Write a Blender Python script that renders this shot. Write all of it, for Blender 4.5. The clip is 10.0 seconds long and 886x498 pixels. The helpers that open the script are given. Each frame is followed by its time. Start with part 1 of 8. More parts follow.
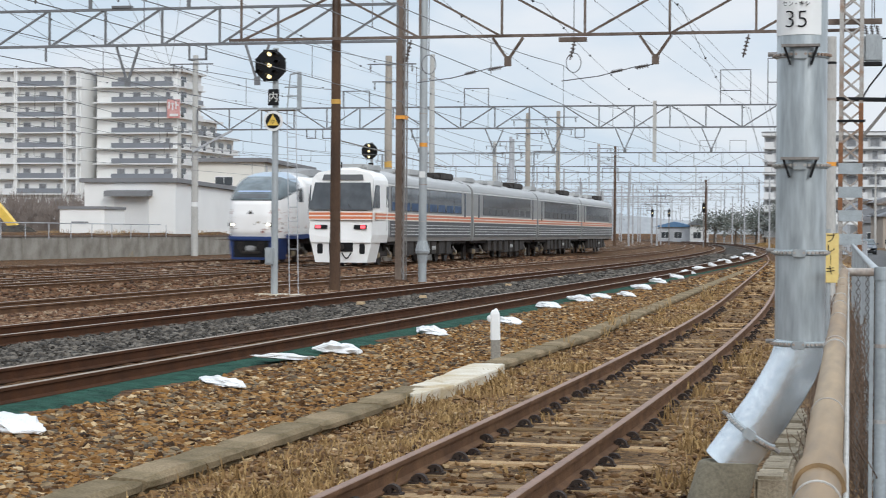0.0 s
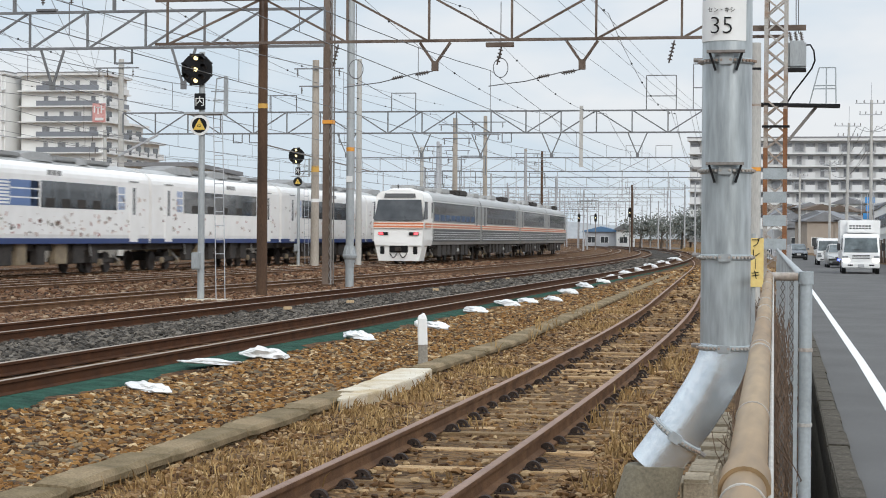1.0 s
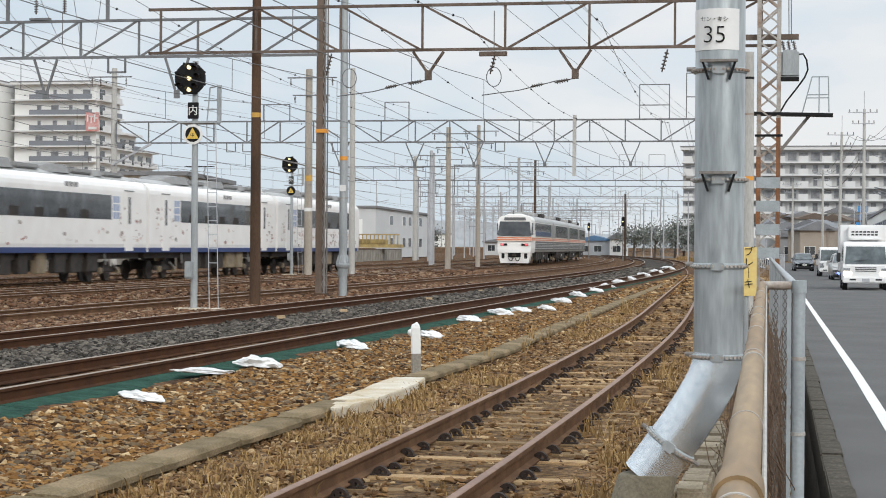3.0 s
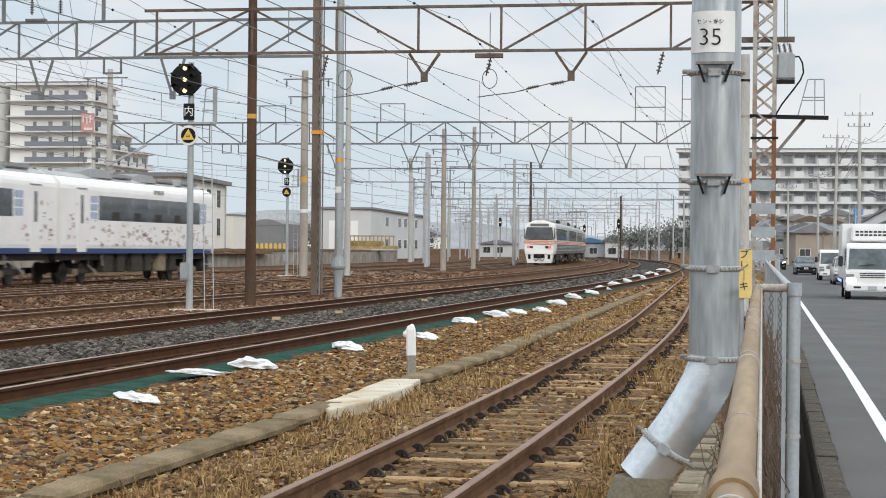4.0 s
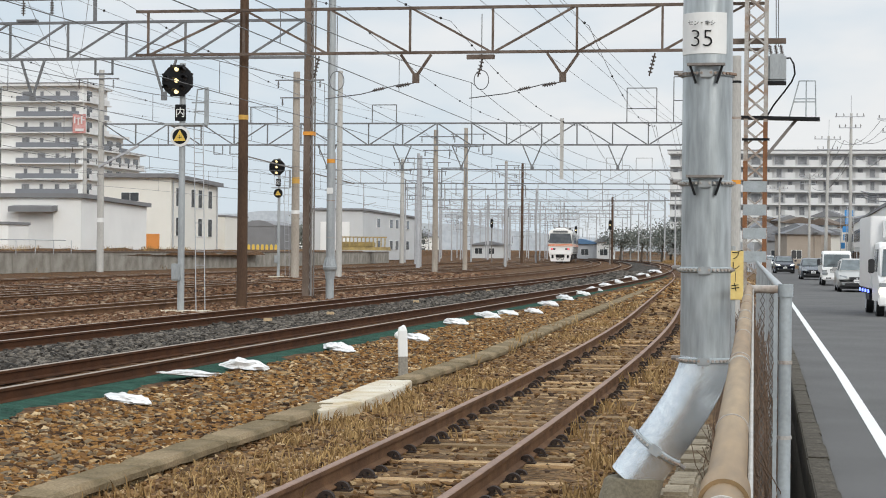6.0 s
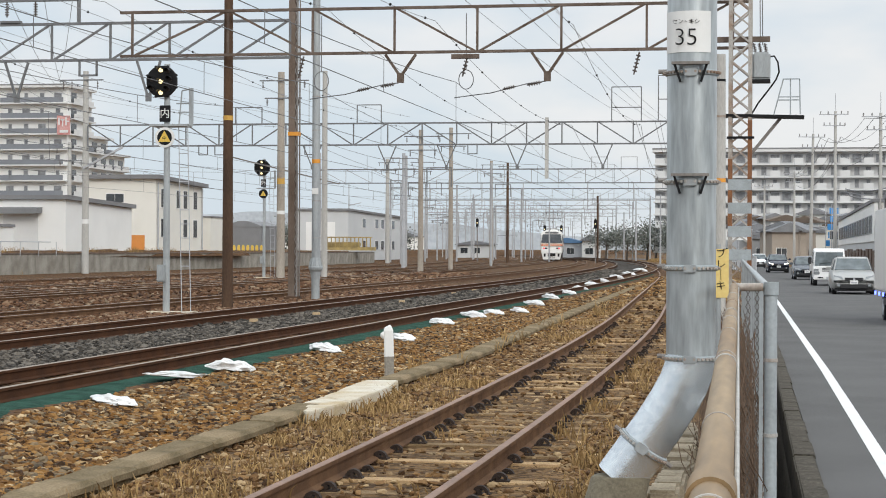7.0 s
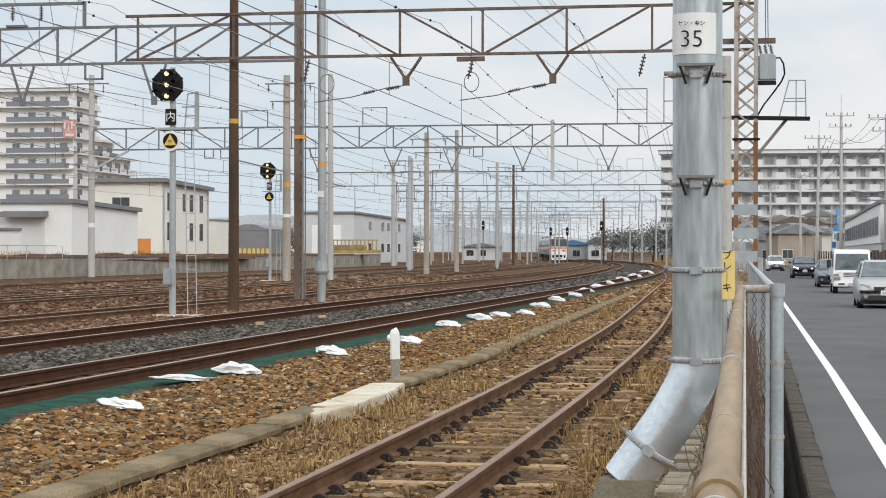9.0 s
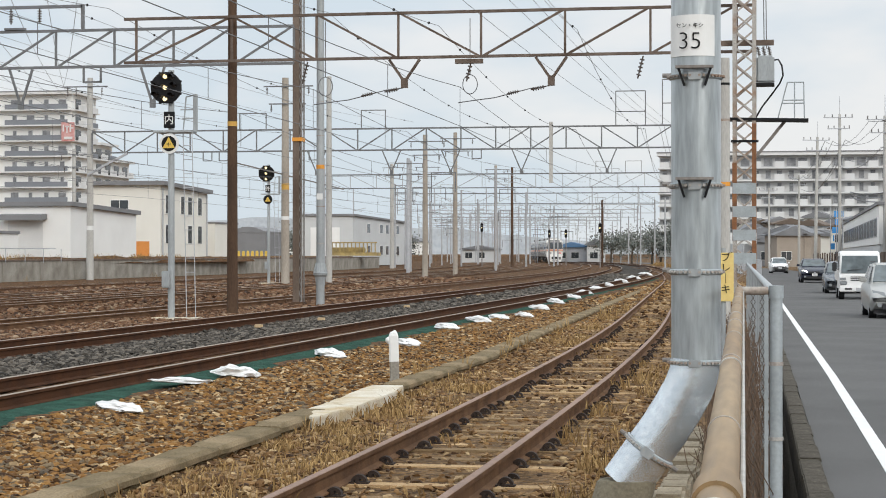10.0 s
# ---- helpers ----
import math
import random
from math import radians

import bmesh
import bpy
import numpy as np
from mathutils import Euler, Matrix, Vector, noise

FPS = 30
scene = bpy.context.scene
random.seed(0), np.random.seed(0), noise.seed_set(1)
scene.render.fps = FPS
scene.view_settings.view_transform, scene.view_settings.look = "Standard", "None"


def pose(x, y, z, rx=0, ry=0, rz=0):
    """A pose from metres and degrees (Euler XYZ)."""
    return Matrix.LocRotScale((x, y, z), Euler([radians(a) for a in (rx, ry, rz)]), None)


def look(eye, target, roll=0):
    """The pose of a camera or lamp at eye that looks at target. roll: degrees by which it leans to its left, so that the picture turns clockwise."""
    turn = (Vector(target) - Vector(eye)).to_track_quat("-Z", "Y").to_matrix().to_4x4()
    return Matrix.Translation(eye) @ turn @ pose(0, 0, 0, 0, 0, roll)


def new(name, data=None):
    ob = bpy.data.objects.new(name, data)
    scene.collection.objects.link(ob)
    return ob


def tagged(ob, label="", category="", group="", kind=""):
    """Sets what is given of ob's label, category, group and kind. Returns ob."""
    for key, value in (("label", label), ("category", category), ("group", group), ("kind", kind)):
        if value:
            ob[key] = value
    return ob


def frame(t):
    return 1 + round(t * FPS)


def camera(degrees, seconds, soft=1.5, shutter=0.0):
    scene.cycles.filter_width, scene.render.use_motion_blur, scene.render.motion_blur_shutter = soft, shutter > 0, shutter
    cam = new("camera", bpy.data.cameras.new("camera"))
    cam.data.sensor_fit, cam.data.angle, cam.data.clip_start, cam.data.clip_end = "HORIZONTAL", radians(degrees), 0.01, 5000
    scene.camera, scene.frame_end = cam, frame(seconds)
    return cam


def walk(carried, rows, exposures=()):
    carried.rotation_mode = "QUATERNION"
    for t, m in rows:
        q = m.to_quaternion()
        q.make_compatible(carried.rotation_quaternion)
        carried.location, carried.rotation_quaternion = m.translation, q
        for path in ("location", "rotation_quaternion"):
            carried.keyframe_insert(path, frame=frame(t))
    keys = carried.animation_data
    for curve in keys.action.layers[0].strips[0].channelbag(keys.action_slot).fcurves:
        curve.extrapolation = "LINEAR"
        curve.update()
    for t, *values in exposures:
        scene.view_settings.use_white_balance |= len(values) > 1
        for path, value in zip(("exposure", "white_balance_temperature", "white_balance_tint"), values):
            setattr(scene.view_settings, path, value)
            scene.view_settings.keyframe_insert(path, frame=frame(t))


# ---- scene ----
cam = camera(25.97, 10.0, soft=1.0, shutter=0.3)
PATH = [
    (0.0, pose(0, 0, 1.85, 89.496, -0.415, 13.312)),
    (0.5, pose(0, 0, 1.85, 89.521, -0.387, 11.709)),
    (1.0, pose(0, 0, 1.85, 89.653, -0.415, 11.143)),
    (1.5, pose(0, 0, 1.85, 89.786, -0.536, 11.086)),
    (2.0, pose(0, 0, 1.85, 89.914, -0.483, 10.956)),
    (2.5, pose(0, 0, 1.85, 89.910, -0.388, 10.971)),
    (4.0, pose(0, 0, 1.85, 89.975, -0.536, 10.809)),
    (4.5, pose(0, 0, 1.85, 90.008, -0.613, 10.734)),
    (5.0, pose(0, 0, 1.85, 90.061, -0.775, 10.807)),
    (6.5, pose(0, 0, 1.85, 89.995, -0.364, 10.320)),
    (7.0, pose(0, 0, 1.85, 90.006, -0.256, 10.129)),
    (7.5, pose(0, 0, 1.85, 90.057, -0.258, 10.144)),
    (8.0, pose(0, 0, 1.85, 90.120, -0.167, 10.238)),
    (8.5, pose(0, 0, 1.85, 90.112, -0.079, 10.299)),
    (9.0, pose(0, 0, 1.85, 90.082, -0.091, 10.307)),
    (9.5, pose(0, 0, 1.85, 90.103, -0.085, 10.335)),
    (10.0, pose(0, 0, 1.85, 90.152, -0.000, 10.269)),
]
walk(cam, PATH, [(0.0, 0.0, 6250, 10), (0.5, 0.0, 6350, 10), (1.5, 0.0, 6500, 10), (2.5, 0.0, 6550, 10), (5.0, 0.0, 6600, 10), (10.0, 0.0, 6650, 10)])

# ---------------------------------------------------------------- light
scene.view_settings.exposure = 0.0
world = bpy.data.worlds.new("overcast_sky")
scene.world = world
world.use_nodes = True
wt = world.node_tree
wt.nodes.clear()
w_out = wt.nodes.new("ShaderNodeOutputWorld")
w_bg = wt.nodes.new("ShaderNodeBackground")
w_sky = wt.nodes.new("ShaderNodeTexSky")
w_sky.sky_type = "NISHITA"
w_sky.sun_disc = False
w_sky.sun_elevation = radians(27)
w_sky.sun_rotation = radians(149)
w_co = wt.nodes.new("ShaderNodeTexCoord")
w_map = wt.nodes.new("ShaderNodeMapping")
w_map.inputs["Scale"].default_value = (1.0, 1.0, 2.6)
w_no = wt.nodes.new("ShaderNodeTexNoise")
w_no.inputs["Scale"].default_value = 4.6
w_no.inputs["Detail"].default_value = 5
w_ramp = wt.nodes.new("ShaderNodeValToRGB")
w_ramp.color_ramp.elements[0].position, w_ramp.color_ramp.elements[0].color = 0.43, (0.60, 0.69, 0.775, 1)
w_ramp.color_ramp.elements[1].position, w_ramp.color_ramp.elements[1].color = 0.585, (0.775, 0.795, 0.82, 1)
w_sc = wt.nodes.new("ShaderNodeMixRGB")
w_sc.blend_type = "MULTIPLY"
w_sc.inputs[0].default_value = 1.0
w_sc.inputs[2].default_value = (0.06, 0.06, 0.06, 1)
w_mix = wt.nodes.new("ShaderNodeMixRGB")
w_mix.inputs[0].default_value = 0.90
w_bg.inputs["Strength"].default_value = 1.13
wt.links.new(w_co.outputs["Generated"], w_map.inputs["Vector"])
wt.links.new(w_map.outputs[0], w_no.inputs["Vector"])
wt.links.new(w_no.outputs["Fac"], w_ramp.inputs[0])
wt.links.new(w_sky.outputs[0], w_sc.inputs[1])
wt.links.new(w_sc.outputs[0], w_mix.inputs[1])
wt.links.new(w_ramp.outputs[0], w_mix.inputs[2])
w_sep = wt.nodes.new("ShaderNodeSeparateXYZ")
w_zen = wt.nodes.new("ShaderNodeMapRange")
w_zen.inputs[1].default_value, w_zen.inputs[2].default_value = 0.12, 0.9
w_zen.inputs[3].default_value, w_zen.inputs[4].default_value = 1.13, 2.3
wt.links.new(w_co.outputs["Generated"], w_sep.inputs[0])
wt.links.new(w_sep.outputs["Z"], w_zen.inputs[0])
wt.links.new(w_zen.outputs[0], w_bg.inputs["Strength"])
wt.links.new(w_mix.outputs[0], w_bg.inputs["Color"])
wt.links.new(w_bg.outputs[0], w_out.inputs[0])
sun = new("sun", bpy.data.lights.new("sun", "SUN"))
sun.data.energy, sun.data.angle, sun.data.color = 1.3, radians(20), (1.0, 0.96, 0.9)
sun.matrix_world = look((0, 0, 50), (-28, 45, 23))


# ---------------------------------------------------------------- materials
def mat(name, rgb, rough=0.7, metal=0.0, vary=0.25, scale=6.0, fine=60.0, bump=0.15, second=None, amount=0.5, spec=0.4, per_piece=0.0, streak=None):
    """A surface with variation at two scales, a second colour in patches, fine relief."""
    m = bpy.data.materials.new(name)
    m.use_nodes = True
    nt = m.node_tree
    b = nt.nodes["Principled BSDF"]
    b.inputs["Roughness"].default_value = rough
    b.inputs["Metallic"].default_value = metal
    b.inputs["Specular IOR Level"].default_value = spec
    co = nt.nodes.new("ShaderNodeTexCoord")
    mp = nt.nodes.new("ShaderNodeMapping")
    if streak:
        mp.inputs["Scale"].default_value = streak
    nt.links.new(co.outputs["Object"], mp.inputs["Vector"])
    n1 = nt.nodes.new("ShaderNodeTexNoise")
    n1.inputs["Scale"].default_value, n1.inputs["Detail"].default_value = scale, 6
    n2 = nt.nodes.new("ShaderNodeTexNoise")
    n2.inputs["Scale"].default_value, n2.inputs["Detail"].default_value = fine, 4
    nt.links.new(mp.outputs[0], n1.inputs["Vector"])
    nt.links.new(mp.outputs[0], n2.inputs["Vector"])
    rp = nt.nodes.new("ShaderNodeValToRGB")
    two = second if second else tuple(c * (1 - vary) for c in rgb)
    e = rp.color_ramp.elements
    e[0].position, e[0].color = max(0.0, 0.5 - 0.2), (*two, 1)
    e[1].position, e[1].color = min(1.0, 0.5 + 0.2 * (1 - amount) + 0.05), (*rgb, 1)
    nt.links.new(n1.outputs["Fac"], rp.inputs[0])
    mx = nt.nodes.new("ShaderNodeMixRGB")
    mx.blend_type = "OVERLAY"
    mx.inputs[0].default_value = min(1.0, vary * 1.6)
    nt.links.new(rp.outputs[0], mx.inputs[1])
    nt.links.new(n2.outputs["Fac"], mx.inputs[2])
    last = mx.outputs[0]
    if per_piece:
        info = nt.nodes.new("ShaderNodeObjectInfo")
        hs = nt.nodes.new("ShaderNodeHueSaturation")
        mr = nt.nodes.new("ShaderNodeMapRange")
        mr.inputs[3].default_value, mr.inputs[4].default_value = 1 - per_piece, 1 + per_piece
        nt.links.new(info.outputs["Random"], mr.inputs[0])
        nt.links.new(mr.outputs[0], hs.inputs["Value"])
        nt.links.new(last, hs.inputs["Color"])
        last = hs.outputs[0]
    nt.links.new(last, b.inputs["Base Color"])
    if bump:
        bp = nt.nodes.new("ShaderNodeBump")
        bp.inputs["Strength"].default_value = bump
        bp.inputs["Distance"].default_value = 0.02
        nt.links.new(n2.outputs["Fac"], bp.inputs["Height"])
        nt.links.new(bp.outputs[0], b.inputs["Normal"])
    return m


def island_mat(name, stops, rough=0.85, bump=0.3, fine=40.0):
    """Loose pieces joined in one mesh: each island takes its own colour."""
    m = bpy.data.materials.new(name)
    m.use_nodes = True
    nt = m.node_tree
    b = nt.nodes["Principled BSDF"]
    b.inputs["Roughness"].default_value = rough
    b.inputs["Specular IOR Level"].default_value = 0.25
    geo = nt.nodes.new("ShaderNodeNewGeometry")
    rp = nt.nodes.new("ShaderNodeValToRGB")
    e = rp.color_ramp.elements
    while len(e) < len(stops):
        e.new(0.5)
    for el, (p, c) in zip(e, stops):
        el.position, el.color = p, (*c, 1)
    nt.links.new(geo.outputs["Random Per Island"], rp.inputs[0])
    co = nt.nodes.new("ShaderNodeTexCoord")
    n2 = nt.nodes.new("ShaderNodeTexNoise")
    n2.inputs["Scale"].default_value, n2.inputs["Detail"].default_value = fine, 3
    nt.links.new(co.outputs["Object"], n2.inputs["Vector"])
    mx = nt.nodes.new("ShaderNodeMixRGB")
    mx.blend_type = "OVERLAY"
    mx.inputs[0].default_value = 0.5
    nt.links.new(rp.outputs[0], mx.inputs[1])
    nt.links.new(n2.outputs["Fac"], mx.inputs[2])
    nt.links.new(mx.outputs[0], b.inputs["Base Color"])
    bp = nt.nodes.new("ShaderNodeBump")
    bp.inputs["Strength"].default_value = bump
    bp.inputs["Distance"].default_value = 0.01
    nt.links.new(n2.outputs["Fac"], bp.inputs["Height"])
    nt.links.new(bp.outputs[0], b.inputs["Normal"])
    return m


def ballast_mat(name, light, dark, scale=22.0):
    """Bed of crushed stone: cells of their own colour, with relief."""
    m = bpy.data.materials.new(name)
    m.use_nodes = True
    nt = m.node_tree
    b = nt.nodes["Principled BSDF"]
    b.inputs["Roughness"].default_value = 0.9
    b.inputs["Specular IOR Level"].default_value = 0.2
    co = nt.nodes.new("ShaderNodeTexCoord")
    vo = nt.nodes.new("ShaderNodeTexVoronoi")
    vo.inputs["Scale"].default_value = scale
    nt.links.new(co.outputs["Object"], vo.inputs["Vector"])
    sep = nt.nodes.new("ShaderNodeSeparateColor")
    nt.links.new(vo.outputs["Color"], sep.inputs[0])
    rp = nt.nodes.new("ShaderNodeValToRGB")
    rp.color_ramp.elements[0].color, rp.color_ramp.elements[1].color = (*dark, 1), (*light, 1)
    nt.links.new(sep.outputs[0], rp.inputs[0])
    n1 = nt.nodes.new("ShaderNodeTexNoise")
    n1.inputs["Scale"].default_value, n1.inputs["Detail"].default_value = 0.9, 6
    nt.links.new(co.outputs["Object"], n1.inputs["Vector"])
    mx = nt.nodes.new("ShaderNodeMixRGB")
    mx.blend_type = "OVERLAY"
    mx.inputs[0].default_value = 0.6
    nt.links.new(rp.outputs[0], mx.inputs[1])
    nt.links.new(n1.outputs["Fac"], mx.inputs[2])
    nt.links.new(mx.outputs[0], b.inputs["Base Color"])
    bp = nt.nodes.new("ShaderNodeBump")
    bp.inputs["Strength"].default_value = 1.0
    bp.inputs["Distance"].default_value = 0.05
    bp.invert = True
    nt.links.new(vo.outputs["Distance"], bp.inputs["Height"])
    nt.links.new(bp.outputs[0], b.inputs["Normal"])
    return m


def glow_mat(name, rgb, strength):
    m = bpy.data.materials.new(name)
    m.use_nodes = True
    b = m.node_tree.nodes["Principled BSDF"]
    b.inputs["Base Color"].default_value = (*rgb, 1)
    b.inputs["Emission Color"].default_value = (*rgb, 1)
    b.inputs["Emission Strength"].default_value = strength
    return m


M = {}
M["ground"] = ballast_mat("yard_ground", (0.240, 0.141, 0.063), (0.059, 0.033, 0.015), 17.0)
# Brown bed kept extra dark: shade in the gaps between stones painted in.
M["ballast"] = ballast_mat("gap_shade_brown_ballast", (0.173, 0.087, 0.034), (0.027, 0.013, 0.006), 15.0)
M["ballast_grey"] = ballast_mat("grey_ballast", (0.088, 0.075, 0.061), (0.018, 0.015, 0.012), 19.0)
M["stones"] = island_mat("crushed_stones", [(0, (0.022, 0.011, 0.004)), (0.2, (0.076, 0.034, 0.009)), (0.5, (0.219, 0.106, 0.029)), (0.68, (0.275, 0.147, 0.046)), (0.78, (0.076, 0.059, 0.040)), (0.88, (0.204, 0.147, 0.084)), (0.95, (0.367, 0.247, 0.122)), (1, (0.530, 0.399, 0.235))])
M["stones_red"] = island_mat("rusty_stones", [(0, (0.03, 0.015, 0.008)), (0.3, (0.095, 0.046, 0.023)), (0.65, (0.165, 0.085, 0.044)), (0.9, (0.21, 0.135, 0.082)), (1, (0.32, 0.24, 0.16))])
M["stones_pale"] = island_mat("siding_stones", [(0, (0.031, 0.015, 0.007)), (0.3, (0.122, 0.063, 0.024)), (0.65, (0.240, 0.136, 0.055)), (0.88, (0.275, 0.185, 0.097)), (1, (0.449, 0.323, 0.176))])
M["stones_grey"] = island_mat("grey_stones", [(0, (0.018, 0.015, 0.012)), (0.5, (0.068, 0.059, 0.049)), (1, (0.165, 0.143, 0.118))])
M["straw"] = island_mat("dry_grass", [(0, (0.133, 0.081, 0.034)), (0.5, (0.286, 0.180, 0.076)), (1, (0.449, 0.304, 0.134))])
M["rust"] = mat("rusty_rail", (0.165, 0.092, 0.05), 0.85, 0.0, 0.3, 3.0, 90, 0.2, (0.092, 0.05, 0.03), 0.5, 0.1)
M["rail_dark"] = mat("dark_rail_side", (0.085, 0.037, 0.018), 0.85, 0.0, 0.3, 3.0, 90, 0.2, (0.055, 0.027, 0.016), 0.5, 0.1)
M["clip"] = mat("dark_rail_clip", (0.035, 0.022, 0.016), 0.8, 0, 0.3, 5, 60, 0.2)
M["rail_top"] = mat("worn_rail_top", (0.33, 0.255, 0.195), 0.5, 0.4, 0.2, 2.0, 50, 0.05)
M["rail_top_dull"] = mat("dull_rail_top", (0.27, 0.165, 0.115), 0.6, 0.1, 0.3, 2.0, 50, 0.1)
M["sleeper_wood"] = mat("weathered_sleeper", (0.479, 0.332, 0.181), 0.9, 0, 0.35, 5, 60, 0.5, (0.245, 0.157, 0.084), 0.4, 0.15, 0.4, (1, 8, 8))
M["sleeper_conc"] = mat("rust_stained_sleeper", (0.13, 0.075, 0.042), 0.9, 0, 0.3, 5, 60, 0.3, None, 0.5, 0.15, 0.2)
M["concrete"] = mat("old_concrete", (0.36, 0.335, 0.29), 0.88, 0, 0.34, 0.9, 30, 0.3, (0.19, 0.17, 0.14))
M["kerb"] = mat("mossy_kerb_concrete", (0.27, 0.205, 0.125), 0.9, 0, 0.4, 2.2, 50, 0.6, (0.115, 0.09, 0.05), 0.55, 0.1)
M["slab"] = mat("pale_slab", (0.62, 0.575, 0.485), 0.85, 0, 0.25, 2.2, 50, 0.3, (0.46, 0.36, 0.22), 0.5, 0.2)
M["footing"] = mat("weathered_footing_concrete", (0.34, 0.29, 0.215), 0.9, 0, 0.35, 4, 50, 0.4, (0.20, 0.165, 0.115), 0.5, 0.15, 0.2)
M["sleeve"] = mat("damp_olive_concrete", (0.20, 0.175, 0.125), 0.85, 0, 0.3, 3, 50, 0.3, (0.12, 0.105, 0.075), 0.5, 0.2)
M["conc_pole"] = mat("spun_concrete", (0.50, 0.49, 0.46), 0.8, 0, 0.2, 1.2, 30, 0.1, (0.40, 0.385, 0.36), 0.5, 0.3, 0, (1, 1, 0.2))
M["conc_pole_warm"] = mat("aged_spun_concrete", (0.42, 0.375, 0.32), 0.85, 0, 0.25, 1.2, 30, 0.1, (0.30, 0.26, 0.215), 0.5, 0.3, 0, (1, 1, 0.2))
M["brown_steel"] = mat("brown_rusted_steel", (0.115, 0.068, 0.042), 0.8, 0.0, 0.3, 1.5, 40, 0.15, (0.058, 0.037, 0.026), 0.5, 0.2, 0, (1, 1, 0.25))
M["brown_grey"] = mat("weathered_brown_column", (0.20, 0.155, 0.125), 0.75, 0.1, 0.3, 1.5, 40, 0.1, (0.105, 0.072, 0.052), 0.5, 0.3, 0, (1, 1, 0.25))
M["orange_rust"] = mat("orange_rusted_steel", (0.28, 0.12, 0.05), 0.85, 0.0, 0.4, 4, 40, 0.2, (0.16, 0.08, 0.045))
M["grey_steel"] = mat("grey_steel", (0.27, 0.26, 0.25), 0.65, 0.1, 0.3, 1.5, 40, 0.1, (0.19, 0.165, 0.145), 0.5, 0.3, 0, (1, 1, 0.25))
M["truss_rust"] = mat("rusting_truss_steel", (0.17, 0.13, 0.105), 0.75, 0.1, 0.4, 2.5, 40, 0.15, (0.085, 0.058, 0.042))
M["truss_grey"] = mat("grey_truss_steel", (0.20, 0.205, 0.21), 0.65, 0.2, 0.25, 2.0, 40, 0.1)
# Galvanised grey, lightened so that distance haze is in the colour.
M["far_steel"] = mat("hazed_galvanised_steel", (0.47, 0.48, 0.50), 0.7, 0.0, 0.2, 0.6, 10, 0)
M["galv"] = mat("galvanised_steel", (0.40, 0.425, 0.435), 0.45, 0.15, 0.16, 2.2, 34, 0.06, (0.31, 0.33, 0.335), 0.5, 0.5, 0, (1, 1, 0.3))
M["galv_riser"] = mat("new_galvanised_pipe", (0.50, 0.54, 0.555), 0.34, 0.5, 0.35, 3.5, 26, 0.05, (0.33, 0.36, 0.37), 0.5, 0.5, 0, (1, 1, 0.16))
M["galv_new"] = mat("bright_galvanised_elbow", (0.74, 0.79, 0.82), 0.24, 0.75, 0.2, 3.0, 30, 0.05, (0.50, 0.54, 0.57))
M["galv_rust"] = mat("rust_stained_galvanised", (0.42, 0.40, 0.37), 0.6, 0.2, 0.35, 2.2, 40, 0.1, (0.26, 0.15, 0.085), 0.9)
M["pipe_tan"] = mat("tan_weathered_pipe", (0.20, 0.118, 0.05), 0.5, 0.0, 0.35, 5.0, 40, 0.08, (0.30, 0.21, 0.115), 0.3, 0.3, 0, (1, 0.12, 1))
M["black"] = mat("matt_black", (0.012, 0.012, 0.013), 0.6, 0, 0.2, 4, 40, 0.05, None, 0.5, 0.2)
M["galv_grey"] = mat("dull_galvanised_post", (0.40, 0.44, 0.46), 0.5, 0.2, 0.15, 3, 34, 0.06, (0.31, 0.34, 0.35))
# Mossy stone darkened further: the deep ditch's shade is in this colour.
M["ditch"] = mat("shade_dark_mossy_ditch_stone", (0.055, 0.047, 0.035), 0.9, 0, 0.35, 2.5, 50, 0.5, (0.026, 0.022, 0.017))
M["ditch_stone"] = mat("mottled_kerb_stone", (0.11, 0.095, 0.075), 0.9, 0, 0.5, 4, 30, 0.6, (0.04, 0.036, 0.028), 0.5, 0.15, 0.06)
M["white"] = mat("white_paint", (0.80, 0.80, 0.78), 0.5, 0, 0.08, 2, 30, 0.02)
M["yellow"] = mat("yellow_paint", (0.78, 0.53, 0.10), 0.5, 0, 0.15, 3, 30, 0.02)
M["yellow_pale"] = mat("faded_yellow_board", (0.80, 0.60, 0.22), 0.6, 0, 0.15, 3, 30, 0.02)
M["band_amber"] = mat("amber_paint_band", (0.62, 0.36, 0.08), 0.6, 0, 0.2, 3, 30, 0.02)
M["orange"] = mat("orange_band", (0.80, 0.34, 0.05), 0.5, 0, 0.15, 3, 30, 0.02)
M["lamp_on"] = glow_mat("lit_signal_lamp", (1.0, 0.80, 0.42), 1.8)
M["asphalt"] = mat("worn_asphalt", (0.125, 0.122, 0.119), 0.9, 0, 0.2, 0.5, 150, 0.25, (0.098, 0.096, 0.093), 0.5, 0.2)
M["sandbag"] = mat("white_sandbag", (0.80, 0.80, 0.79), 0.8, 0, 0.15, 6, 60, 0.5, (0.62, 0.62, 0.61))
M["net"] = mat("green_netting", (0.030, 0.085, 0.060), 0.9, 0, 0.5, 4, 45, 1.0, (0.012, 0.036, 0.026), 0.5, 0.1)
M["wire"] = mat("overhead_wire", (0.16, 0.16, 0.165), 0.5, 0.4, 0.1, 1, 10, 0)
# Paler copy of the wire: haze painted in for the far spans.
M["wire_far"] = mat("hazed_distant_wire", (0.30, 0.31, 0.325), 0.6, 0.0, 0.1, 1, 10, 0)
M["insulator"] = mat("brown_insulator", (0.09, 0.07, 0.06), 0.35, 0, 0.2, 8, 40, 0)
